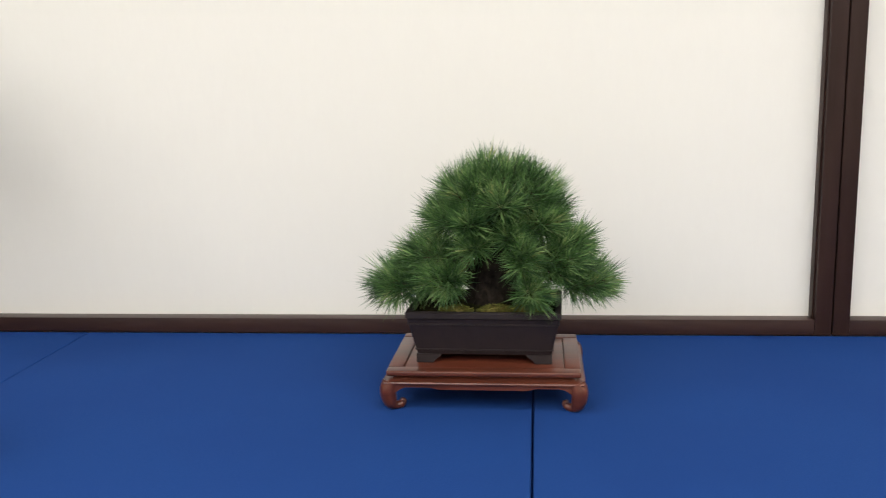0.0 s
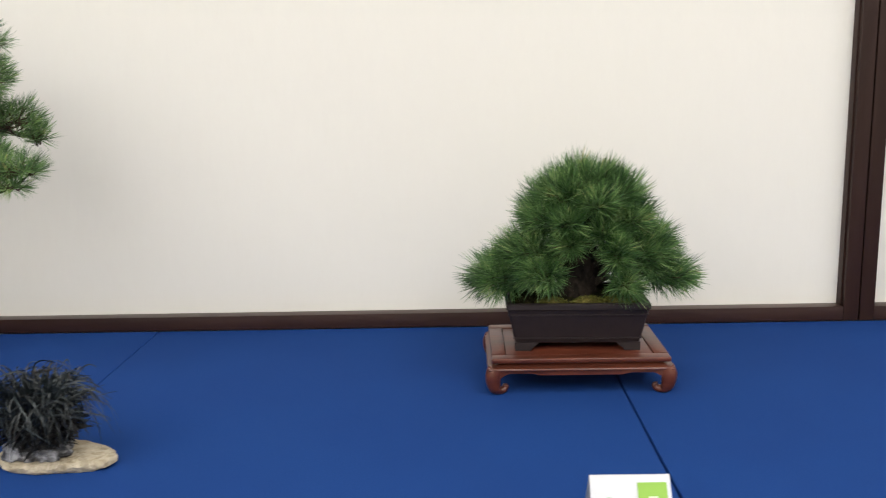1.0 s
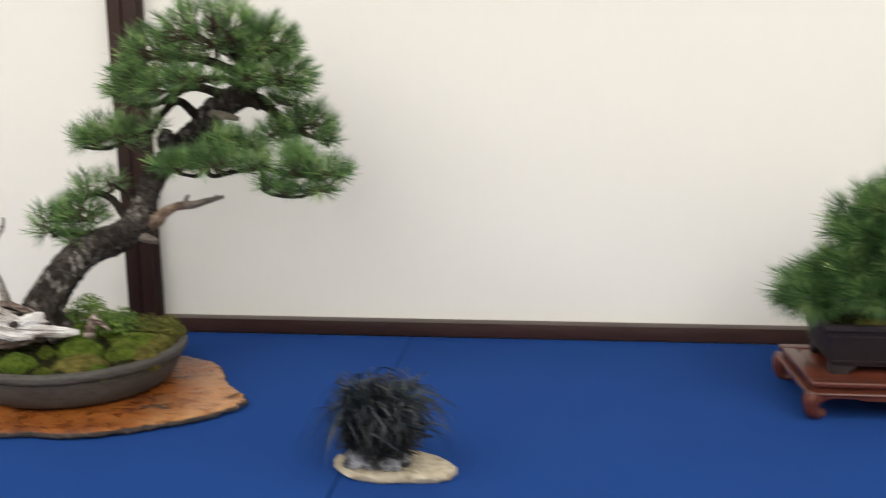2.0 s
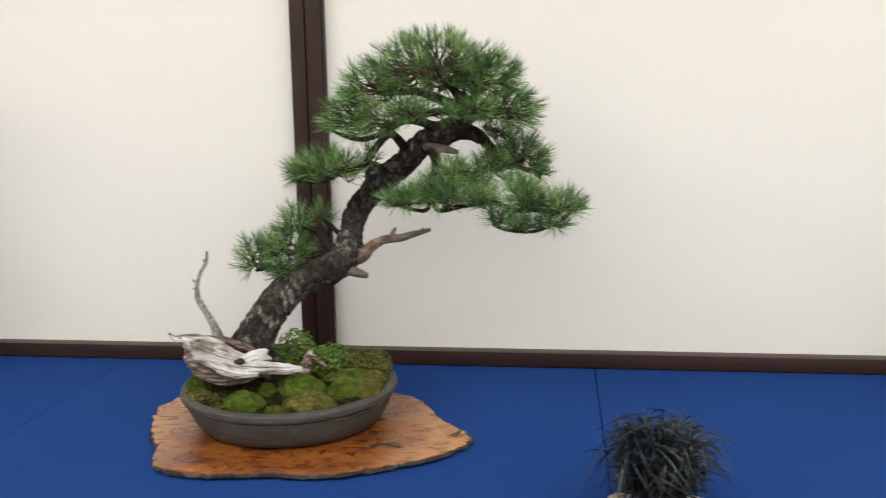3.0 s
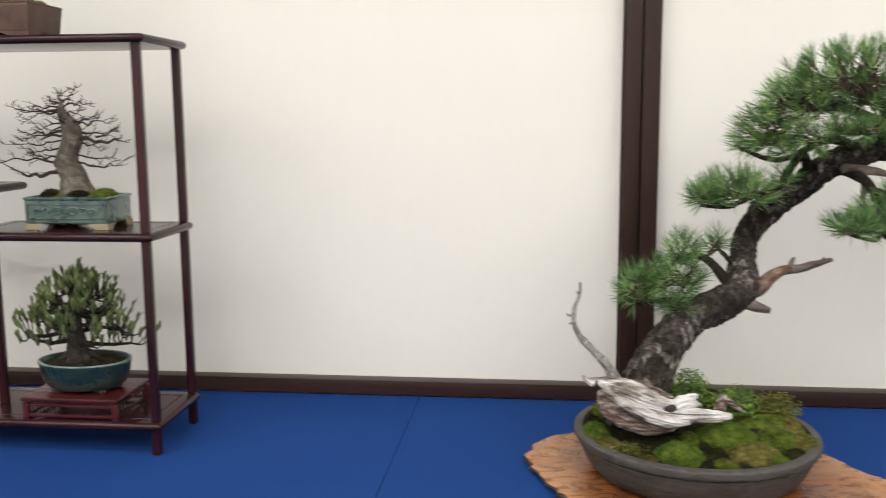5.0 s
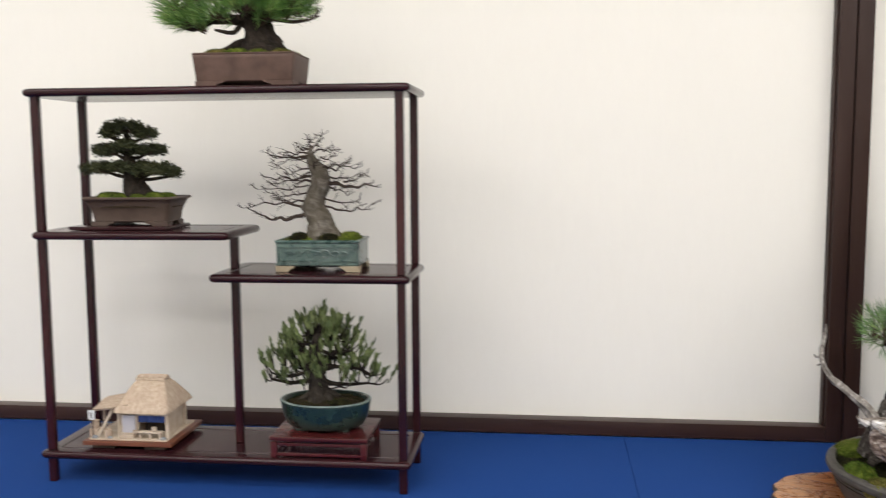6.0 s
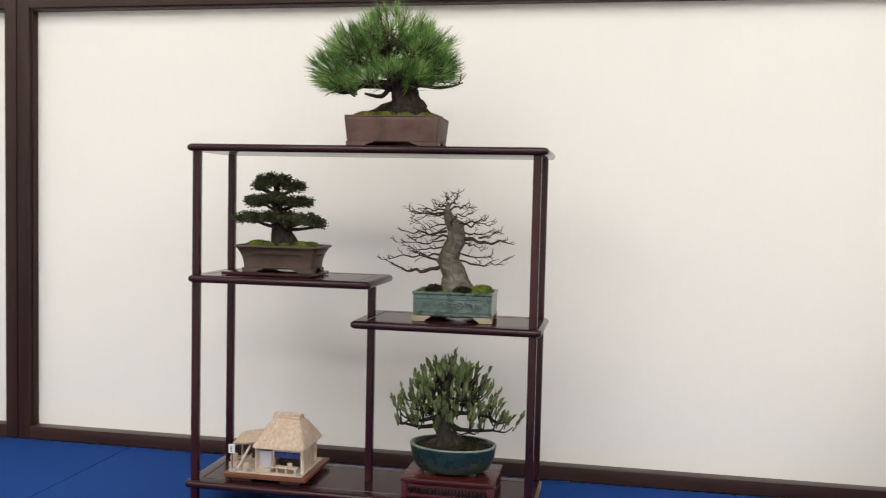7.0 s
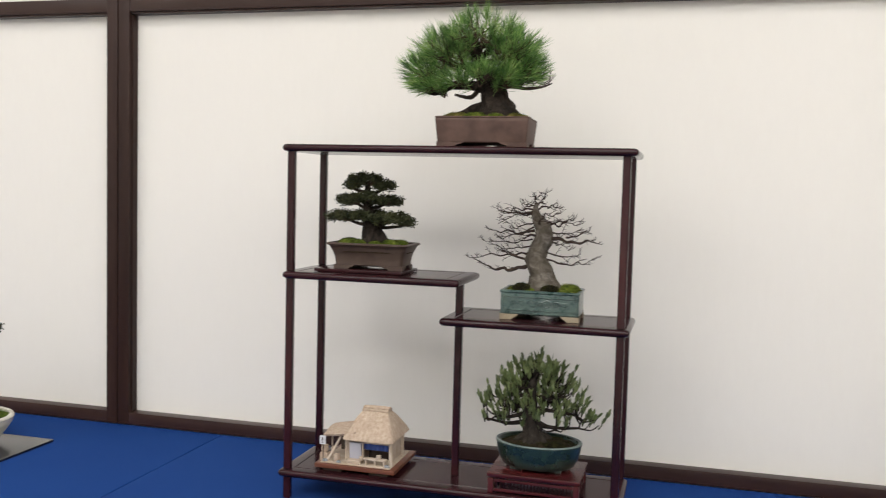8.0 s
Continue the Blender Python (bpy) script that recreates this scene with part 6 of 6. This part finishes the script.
        (-0.850, 0.422, -0.946, 0.426, -0.012, 0.0052), (-0.854, 0.429, -0.950, 0.432, 0.008, 0.0029), (-0.853, 0.439, -0.918, 0.455, -0.006, 0.0026), (-0.851, 0.452, -0.897, 0.447, 0.003, 0.0021), (-0.848, 0.464, -0.920, 0.463, -0.005, 0.0018),
        (-0.845, 0.478, -0.928, 0.480, -0.003, 0.0031), (-0.846, 0.484, -0.900, 0.469, -0.004, 0.0021), (-0.845, 0.492, -0.885, 0.490, -0.005, 0.0021), (-0.846, 0.507, -0.900, 0.498, 0.002, 0.0025), (-0.846, 0.510, -0.900, 0.520, -0.004, 0.0031),
        (-0.845, 0.512, -0.898, 0.510, 0.004, 0.0021))
    right_limbs = (
        (-0.845, 0.518, -0.867, 0.533, -0.002, 0.0025), (-0.843, 0.522, -0.848, 0.541, 0.000, 0.0021), (-0.841, 0.520, -0.831, 0.546, -0.002, 0.0025), (-0.841, 0.512, -0.808, 0.523, 0.004, 0.0025), (-0.838, 0.501, -0.802, 0.510, 0.003, 0.0021),
        (-0.832, 0.492, -0.782, 0.505, -0.004, 0.0030), (-0.828, 0.490, -0.773, 0.498, -0.003, 0.0025), (-0.826, 0.479, -0.775, 0.486, -0.005, 0.0023), (-0.822, 0.468, -0.738, 0.469, -0.003, 0.0048), (-0.823, 0.459, -0.790, 0.451, 0.004, 0.0021),
        (-0.825, 0.443, -0.772, 0.446, -0.006, 0.0021), (-0.823, 0.431, -0.742, 0.438, -0.007, 0.0024), (-0.792, 0.469, -0.760, 0.484, -0.003, 0.0021))
    for k, (x0, z0, x1, z1, sag, r) in enumerate(left_limbs + right_limbs):
        br, tips = Shape(), []
        dy = random.uniform(-0.028, 0.028)
        pts, n = [], 9
        for j in range(n):
            u = j / (n - 1)
            pts.append(Vector((x0 + (x1 - x0) * u, -0.252 + dy * u, z0 + (z1 - 0.07 * max(z1 - 0.49, 0) - 0.004 - z0) * u + sag * math.sin(math.pi * u))) + unit() * 0.0034 * min(u * 3, 1))
        br.tube(pts, [r * 0.76 * (1 - 0.78 * j / (n - 1)) for j in range(n)], 7, 0.35, 160, 3)
        out = math.copysign(1, x1 - x0) if abs(x1 - x0) > 0.03 else 0.0
        for j in range(2, n):
            for _ in range(1 if j < n - 2 else 2):
                way = Vector((out + random.uniform(-0.7, 0.5), random.uniform(-0.7, 0.7), random.uniform(-0.15, 0.95))).normalized()
                grow(br, pts[j].copy(), way, random.uniform(0.009, 0.019) * (0.9 if j < n - 2 else 0.65), 0.00075, 1, tips, 0.03, 44, 3, 0.4, 0.42)
        part("branch", br, BARE_TWIG, t, "fine leafless branch")
    for x, z, way in ((-0.842, 0.470, (-0.3, -1, 0.25)), (-0.836, 0.490, (0.4, -1, 0.3)), (-0.834, 0.480, (0.1, 1, 0.3))):
        br, tips = Shape(), []
        grow(br, Vector((x, -0.250 + 0.012 * way[1], z)), Vector(way).normalized(), 0.034, 0.0022, 2, tips, 0.0, 46, 5, 0.4, 0.3)
        part("branch", br, BARE_TWIG, t, "fine leafless branch")
    t.location.x -= 0.003


# ---- broad-leaved shrub in the teal pot ----
def slatted_stand():
    s = placed_thing("display_stand", (-0.826, -0.268, 0.0520), "small red lacquered wooden stand with rows of thin spindles", "stand")
    x0, x1, y0, y1, top = -0.9015, -0.7505, -0.3255, -0.2115, 0.0860
    part("top", Shape().box((x0, y0, top - 0.006), (x1, y1, top), 0.0016), RED_WOOD, s)
    part("frieze", Shape().box((x0 + 0.004, y0 + 0.004, top - 0.0085), (x1 - 0.004, y1 - 0.004, top - 0.006), 0.0005), RED_WOOD, s)
    for x in (x0 + 0.006, x1 - 0.006):
        for y in (y0 + 0.006, y1 - 0.006):
            part("leg", Shape().box((x - 0.0045, y - 0.0045, 0.0522), (x + 0.0045, y + 0.0045, top - 0.0085), 0.001), RED_WOOD, s)
    for z in (0.0735, 0.0575):
        for y in (y0 + 0.006, y1 - 0.006):
            part("rail", Shape().box((x0 + 0.0107, y - 0.0022, z - 0.0022), (x1 - 0.0107, y + 0.0022, z + 0.0022), 0.0006), RED_WOOD, s)
        for x in (x0 + 0.006, x1 - 0.006):
            part("rail", Shape().box((x - 0.0022, y0 + 0.0107, z - 0.0022), (x + 0.0022, y1 - 0.0107, z + 0.0022), 0.0006), RED_WOOD, s)
    rod = Shape().tube([(0, 0, 0.0597), (0, 0, 0.0713)], (0.0011, 0.0011), 6, steps=1)
    rod2 = Shape().tube([(0, 0, 0.0757), (0, 0, top - 0.0085)], (0.0011, 0.0011), 6, steps=1)
    for shape in (rod2, rod):
        first = None
        for k in range(22):
            x = x0 + 0.016 + (x1 - x0 - 0.032) * k / 21
            for y in (y0 + 0.006, y1 - 0.006):
                m = Matrix.Translation(Vector((x, y, 0)) - s.location)
                if first is None:
                    first = part("spindle", shape, SHELF_WOOD, s)
                    first.matrix_basis = m
                else:
                    o = new("spindle", first.data)
                    o.parent, o.matrix_basis = s, m


def broad_shrub():
    t = placed_thing("bonsai_shrub", (-0.827, -0.267, 0.0895), "olive green broad-leaved shrub bonsai in an oval teal pot", "bonsai")
    prof = ((0.050, 0.0955), (0.056, 0.0945), (0.0605, 0.0985), (0.0655, 0.108), (0.0690, 0.120), (0.0702, 0.129), (0.0715, 0.1325), (0.0708, 0.1352), (0.0690, 0.1356))
    pot = round_pot(t, -0.827, -0.267, prof, 0.0032, TEAL, 0.72)
    part("rim", Shape().rings([oval(r, r * 0.72 + d, z, 72, -0.827, -0.267) for r, z, d in ((0.0717, 0.1340, 0.0002), (0.0712, 0.1358, 0), (0.0702, 0.1363, 0), (0.0686, 0.1358, 0))], False, False), TEAL_RIM, pot, "worn pale glaze line on the rim")
    for sx in (-1, 1):
        for sy in (-1, 1):
            part("foot", Shape().box((-0.827 + sx * 0.032 - 0.010, -0.267 + sy * 0.020 - 0.008, 0.0896), (-0.827 + sx * 0.032 + 0.010, -0.267 + sy * 0.020 + 0.008, 0.0955), 0.002), TEAL, pot)
    bed = moss_bed(t, 0.0665, 0.047, 0.1295, 0.007, 1.8, seed=15, fuzz=1500, bumps=0.005, material=SOIL, fuzz_material=DARK_FUZZ, fuzz_len=0.003)
    bed.matrix_basis = Matrix.Translation(Vector((-0.827, -0.267, 0)) - t.location)
    moss_mound(t, (-0.800, -0.290, 0.130), 0.020, 0.013, 0.010, MOSS_BED, 300, DARK_FUZZ, fuzz_len=0.003)
    tr = gnarled([(-0.835, -0.265, 0.122), (-0.836, -0.265, 0.136), (-0.838, -0.265, 0.154), (-0.842, -0.265, 0.172), (-0.844, -0.265, 0.190), (-0.843, -0.265, 0.212), (-0.839, -0.265, 0.234), (-0.837, -0.265, 0.248)],
                 (0.028, 0.0195, 0.0155, 0.0138, 0.0125, 0.0098, 0.0055, 0.002), 32, 8, fibre=0.10, plates=0.0016, scale=90)
    part("trunk", tr, SHRUB_BARK, t, "gnarled dark grey-brown trunk")
    for k, (a, ln) in enumerate(((200, 0.034), (260, 0.030), (320, 0.036), (20, 0.034), (110, 0.03))):
        q = radians(a)
        part("root", gnarled([(-0.836, -0.265, 0.146), (-0.836 + 0.6 * ln * math.cos(q), -0.265 + 0.5 * ln * math.sin(q), 0.138), (-0.836 + ln * math.cos(q), -0.265 + 0.8 * ln * math.sin(q), 0.130)], (0.010, 0.0065, 0.0025), 12, 6, plates=0.001, seed=k), SHRUB_BARK, t)
    limbs, leaves = Shape(), Shape()
    clusters, nodes = [], []
    for k in range(15):
        h = (k + 0.5) / 15
        b = k * 2.39996 + 0.5
        reach = 0.072 * (1 - h ** 1.6) + 0.012
        start = Vector((-0.842, -0.265, 0.158 + 0.080 * h))
        end = Vector((-0.838 + reach * math.cos(b), -0.265 + 0.62 * reach * math.sin(b), 0.151 + 0.087 * h))
        bend = start.lerp(end, 0.55) + unit() * 0.005 - Vector((0, 0, 0.004))
        limbs.tube((start, bend, end), (0.0046 - 0.002 * h, 0.0030, 0.0018), 8, 0.3, 100, 4)
        nodes += [start.lerp(bend, 0.6), bend, bend.lerp(end, 0.5), end]
    for k in range(185):
        h = ((k + random.random()) / 185) ** 0.9
        reach = (0.093 * (1 - h ** 1.7) ** 0.75 + 0.012) * math.sqrt(random.uniform(0.10, 1))
        b = k * 2.39996 + random.uniform(-0.4, 0.4)
        end = Vector((-0.833 + reach * math.cos(b), -0.266 + 0.66 * reach * math.sin(b), 0.158 + 0.097 * h + random.uniform(-0.006, 0.006)))
        if h < 0.20 and reach < 0.040 or abs(end.x + 0.840) < 0.012 and end.y < -0.270 and end.z < 0.168:
            continue
        p = min(nodes, key=lambda q: (q - end).length)
        mid = p.lerp(end, 0.6) - Vector((0, 0, 0.004))
        limbs.tube((p, mid, end + Vector((0, 0, 0.004))), (0.0017, 0.0012, 0.0008), 5, 0.25, 120, 3)
        clusters.append((end, Vector((math.cos(b), 0.7 * math.sin(b), 0)) * (reach / 0.1)))
    for c, away in clusters:
        shoot = (away * 0.55 + unit() * 0.28 + Vector((0, 0, 1.0))).normalized() * random.choice((0.010, 0.014, 0.018, 0.024))
        limbs.tube((c - Vector((0, 0, 0.003)), c + shoot * 0.5, c + shoot), (0.0010, 0.0008, 0.0005), 4)
        for _ in range(random.randint(8, 12)):
            d = (unit() * 0.40 + Vector((0, 0, 0.25)) + shoot.normalized() + Vector((0, 0, 0.12))).normalized()
            ln = random.uniform(0.010, 0.0175)
            w = ln * random.uniform(0.13, 0.20)
            p = c + shoot * random.uniform(-0.3, 1.0)
            side = d.cross(unit()).normalized()
            nrm = d.cross(side)
            row = []
            for s, ww in ((0, 0.15), (0.25, 0.7), (0.5, 1.0), (0.78, 0.72), (1, 0.0)):
                q = p + d * ln * s - nrm * 0.14 * ln * s * s
                row += [q - side * w * ww + nrm * w * 0.3 * ww, q, q + side * w * ww + nrm * w * 0.3 * ww]
            leaves.add(row, [(3 * k + j, 3 * k + j + 1, 3 * k + j + 4, 3 * k + j + 3) for k in range(4) for j in range(2)])
    part("branchwork", limbs, DARK_BARK, t)
    part("foliage", leaves, BROAD_LEAF, t, "small pointed olive green leaves")
    t.location.z -= 0.0036


# ---- miniature thatched house ----
def thatched_house():
    tray = placed_thing("wooden_tray", (-1.136, -0.246, 0.0520), "thin red-brown wooden board on low feet", "board")
    part("board", Shape().box((-1.2085, -0.312, 0.0585), (-1.0635, -0.182, 0.0655), 0.0012), TRAY_WOOD, tray)
    for x in (-1.178, -1.094):
        part("foot", Shape().box((x - 0.017, -0.305, 0.0522), (x + 0.017, -0.190, 0.0585), 0.0008), SHADOW_WOOD, tray)
    h = placed_thing("miniature_house", (-1.137, -0.250, 0.0655), "miniature thatched farmhouse with a tan straw roof and blue curtain", "model house")
    part("base", Shape().box((-1.200, -0.306, 0.0656), (-1.073, -0.195, 0.0685), 0.0006), PALE_WOOD, h)
    # main roof: hipped, thick, flaring at the eaves
    roof = Shape()
    cx, cy = -1.117, -0.250
    rows = []
    for t, z in ((0, 0.1085), (0.02, 0.1110), (0.12, 0.1165), (0.3, 0.1250), (0.5, 0.1345), (0.72, 0.1447), (0.88, 0.1510)):
        s = (1 - t) ** 0.85
        hx, hy = 0.020 + 0.026 * s, 0.006 + 0.046 * s
        rows.append([(x, y, z + 0.0016 * noise.noise(Vector((x * 130, y * 130, z * 90)))) for x, y, z in soft_rect(hx, hy, 0.004 + 0.004 * s, z, 8, cx, cy)])
    under = soft_rect(0.038, 0.044, 0.006, 0.1100, 8, cx, cy)
    roof.rings([under] + rows)
    part("roof", roof, THATCH, h, "thick tan thatched roof")
    ridge = Shape()
    for k, (y, z, r) in enumerate(((-0.259, 0.1520, 0.0030), (-0.2535, 0.1552, 0.0034), (-0.2465, 0.1552, 0.0034), (-0.241, 0.1520, 0.0030))):
        ridge.tube([(cx - 0.024, y, z), (cx, y, z + 0.0006), (cx + 0.024, y, z)], (r, r, r), 8, 0.15, 200)
    part("ridge", ridge, THATCH, h, "bundled straw ridge")
    lean = Shape()
    rows = []
    for x, z, hy in ((-1.205, 0.1120, 0.030), (-1.202, 0.1150, 0.033), (-1.185, 0.1175, 0.036), (-1.165, 0.1205, 0.038), (-1.140, 0.1260, 0.040)):
        rows.append([(x, cy - hy - 0.004, z - 0.0085), (x, cy - hy - 0.006, z - 0.0050), (x, cy - hy * 0.5, z - 0.001), (x, cy, z + 0.0028), (x, cy + hy * 0.5, z + 0.002), (x, cy + hy, z - 0.001), (x, cy + hy, z - 0.0045), (x, cy, z - 0.0035)])
    part("side_roof", lean.rings(rows), THATCH, h, "low thatched lean-to roof")
    part("back_wall", Shape().box((-1.164, -0.222, 0.0686), (-1.076, -0.218, 0.113), 0.0004), PALE_WOOD, h)
    part("side_wall", Shape().box((-1.084, -0.280, 0.0686), (-1.0805, -0.2222, 0.109), 0.0004), PALE_WOOD, h)
    # two added dark sheets imitate the shade under the lean-to and indoors
    part("shed_screen", Shape().box((-1.192, -0.228, 0.0686), (-1.165, -0.226, 0.110), 0.0003), SHADOW_WOOD, h, "dark sheet standing in for the shade under the lean-to")
    part("room_screen", Shape().box((-1.127, -0.262, 0.0686), (-1.0845, -0.260, 0.109), 0.0003), SHADOW_WOOD, h, "dark sheet standing in for the shade inside the house")
    part("log_post", Shape().tube([(-1.0745, -0.296, 0.0686), (-1.0765, -0.293, 0.088), (-1.0785, -0.290, 0.111)], (0.0034, 0.0030, 0.0026), 9, 0.15, 200), PALE_WOOD, h, "pale bent log post")
    door = Shape()
    for k in range(9):
        door.box((-1.1585 + k * 0.0026, -0.2865, 0.0686), (-1.1567 + k * 0.0026, -0.2845, 0.1085), 0.0002, 1)
    door.box((-1.1592, -0.2844, 0.0686), (-1.1345, -0.2832, 0.1085), 0)
    part("lattice_door", door, PALE_WOOD, h, "pale slatted sliding door")
    part("wall", Shape().box((-1.134, -0.2835, 0.0686), (-1.128, -0.2805, 0.1085), 0.0003), PALE_WOOD, h)
    cur = Shape()
    pts = [(-1.127 + 0.047 * k / 24, -0.2895 + 0.0009 * math.sin(k * 1.4)) for k in range(25)]
    cur.add([(x, y, z) for z in (0.0915, 0.1028) for x, y in pts], [(k, k + 1, k + 26, k + 25) for k in range(24)])
    cur.add([(x, y + 0.0006, z) for z in (0.0915, 0.1028) for x, y in pts], [(k, k + 25, k + 26, k + 1) for k in range(24)])
    part("curtain", cur, BLUE_CLOTH, h, "indigo cloth curtain under the eaves")
    part("lintel", Shape().box((-1.129, -0.2940, 0.1030), (-1.078, -0.2890, 0.1072), 0.0004), PALE_WOOD, h)
    for x, y in ((-1.1275, -0.291), (-1.0785, -0.291), (-1.1605, -0.286), (-1.192, -0.270)):
        part("post", Shape().box((x - 0.0014, y - 0.0014, 0.0686), (x + 0.0014, y + 0.0014, 0.112), 0.0004), PALE_WOOD, h)
    brace = Shape().tube([(-1.189, -0.3005, 0.0690), (-1.178, -0.292, 0.092), (-1.170, -0.285, 0.1105)], (0.0026, 0.0023, 0.002), 8)
    part("brace", brace, PALE_WOOD, h, "slanting pale log")
    bench = Shape().box((-1.122, -0.3035, 0.0775), (-1.082, -0.2935, 0.0800), 0.0004)
    for x in (-1.118, -1.102, -1.086):
        bench.box((x - 0.0015, -0.302, 0.0686), (x + 0.0015, -0.295, 0.0775), 0.0002)
    part("bench", bench, PALE_WOOD, h, "low pale wooden bench")
    part("step", Shape().box((-1.152, -0.3035, 0.0686), (-1.128, -0.2915, 0.0745), 0.0006), PALE_WOOD, h)
    part("door_panel", Shape().box((-1.152, -0.2910, 0.0686), (-1.131, -0.2868, 0.1020), 0.0005), LILAC_PAPER, h, "pale bluish white hanging door panel")
    for x, y, z, r, zz, m in ((-1.1275, -0.298, 0.0745, 0.0042, 0.006, PALE_WOOD), (-1.096, -0.2985, 0.0800, 0.0045, 0.0062, PALE_WOOD), (-1.172, -0.2985, 0.0686, 0.0062, 0.0125, THATCH), (-1.1995, -0.286, 0.0790, 0.0068, 0.0125, THATCH)):
        pot = Shape().rings([oval(r * q, r * q, z + zz * t, 18, x, y) for q, t in ((0.7, 0), (0.95, 0.25), (1.0, 0.55), (0.85, 0.85), (0.9, 1.0), (0.75, 1.0), (0.7, 0.8))])
        part("jar" if m is PALE_WOOD else "basket", pot, m, h)
    part("crate", Shape().box((-1.206, -0.294, 0.0656), (-1.192, -0.279, 0.0790), 0.0006), THATCH, h, "small straw-coloured crate")
    for x, y, r in ((-1.192, -0.303, 0.0055), (-1.167, -0.3035, 0.0045), (-1.0795, -0.303, 0.0052)):
        st = Shape().rings([[(x + r * math.cos(a) * math.cos(e), y + r * 0.8 * math.sin(a) * math.cos(e), 0.0690 + r * 0.7 * math.sin(e)) for a in [2 * math.pi * i / 12 for i in range(12)]] for e in (-0.1, 0.3, 0.8, 1.3)])
        part("stone", st, GREY_STONE, h)
    sign = part("sign", Shape().box((-1.2035, -0.3015, 0.0965), (-1.1930, -0.2985, 0.1115), 0.0006), CARD_WHITE, h, "white paper sign board")
    mark = Shape()
    for a, b, c, d in ((-1.1998, 0.1070, -1.1968, 0.1082), (-1.1990, 0.1000, -1.1978, 0.1070), (-1.2002, 0.1035, -1.1965, 0.1045), (-1.1998, 0.0992, -1.1964, 0.1001)):
        mark.box((a, -0.3019, b), (c, -0.3016, d), 0)
    part("lettering", mark, SHADOW_WOOD, sign, "dark brush strokes", smooth=False)
    part("sign_post", Shape().box((-1.1990, -0.2984, 0.0690), (-1.1975, -0.2970, 0.112), 0.0003), SHADOW_WOOD, h)


# ---- cream bowl at the table's far part ----
def cream_bowl():
    bd = placed_thing("thin_board", (-2.03, -0.25, 0.0), "thin black lacquered board lying on the blue felt", "board")
    part("board", Shape().box((-2.21, -0.335, 0.0002), (-1.850, -0.168, 0.0052), 0.0008), BLACK_BOARD, bd)
    t = placed_thing("bonsai_evergreen", (-1.998, -0.250, 0.0052), "dark evergreen bonsai in a cream glazed bowl", "bonsai")
    prof = ((0.048, 0.0075), (0.056, 0.0056), (0.060, 0.008), (0.074, 0.022), (0.086, 0.036), (0.0935, 0.047), (0.0965, 0.052), (0.0965, 0.056), (0.0990, 0.060), (0.0975, 0.063), (0.0950, 0.0635))
    round_pot(t, -1.998, -0.250, prof, 0.006, CREAM_GLAZE, 0.85)
    bed = moss_bed(t, 0.090, 0.076, 0.058, 0.014, seed=21, fuzz=2500, fuzz_material=GREEN_FUZZ)
    bed.matrix_basis = Matrix.Translation(Vector((-1.998, -0.250, 0)) - t.location)
    tr = Shape().tube([(-1.995, -0.245, 0.06), (-2.0, -0.245, 0.09), (-2.015, -0.24, 0.13), (-2.01, -0.235, 0.18), (-2.005, -0.23, 0.23), (-2.01, -0.23, 0.28)], (0.03, 0.022, 0.016, 0.013, 0.009, 0.004), 14, 0.3, 60)
    part("trunk", tr, DARK_BARK, t)
    for hub, c, r, n in (((-1.980, -0.22, 0.225), (-1.976, -0.216, 0.234), (0.038, 0.03, 0.014), 1300), ((-2.05, -0.24, 0.20), (-2.06, -0.24, 0.21), (0.045, 0.04, 0.016), 1200), ((-2.01, -0.235, 0.28), (-2.01, -0.235, 0.295), (0.05, 0.045, 0.022), 1800)):
        part("branch", Shape().tube((Vector((-2.007, -0.233, hub[2] - 0.02)), hub), (0.005, 0.0025), 7), DARK_BARK, t)
        tiny_pad(t, hub, c, r, n, 0.006, TINY_LEAF)


rounded_pine()
wood_slab()
leaning_pine()
black_grass()
display_shelf()
shelf_pine()
tiered_evergreen()
bare_tree()
slatted_stand()
broad_shrub()
thatched_house()
cream_bowl()
GREEN_CARD = ((0.17, 0.90, 0.05, 0.86, CARD_GREEN, 0.0004, "green_square"), (0.43, 0.66, 0.42, 0.60, PRINT_PALE, 0.0008, "number_bar"), (-0.80, -0.52, 0.34, 0.39, PRINT_GREY, 0.0004, "text_bar"),
              (-0.62, -0.50, 0.46, 0.58, CARD_GREEN, 0.0004, "small_mark"), (-0.80, -0.20, 0.18, 0.22, PRINT_GREY, 0.0004, "text_bar"))
WIDE_CARD = ((-0.48, -0.30, 0.80, 0.90, PRINT_GREY, 0.0004, "text_bar"), (-0.24, -0.02, 0.80, 0.90, PRINT_GREY, 0.0004, "text_bar"), (0.02, 0.34, 0.80, 0.90, PRINT_GREY, 0.0004, "text_bar"),
             (-0.6, 0.6, 0.5, 0.6, PRINT_GREY, 0.0004, "text_bar"), (-0.5, 0.5, 0.25, 0.32, PRINT_GREY, 0.0004, "text_bar"))
folded_card(1.2925, -0.736, 0.0420, 0.030, 0.045, GREEN_CARD)
folded_card(0.735, -0.812, 0.0715, 0.030, 0.045, WIDE_CARD, label="wide white folded paper card with grey print")
folded_card(0.072, -0.742, 0.0715, 0.030, 0.045, WIDE_CARD, label="wide white folded paper card with grey print")
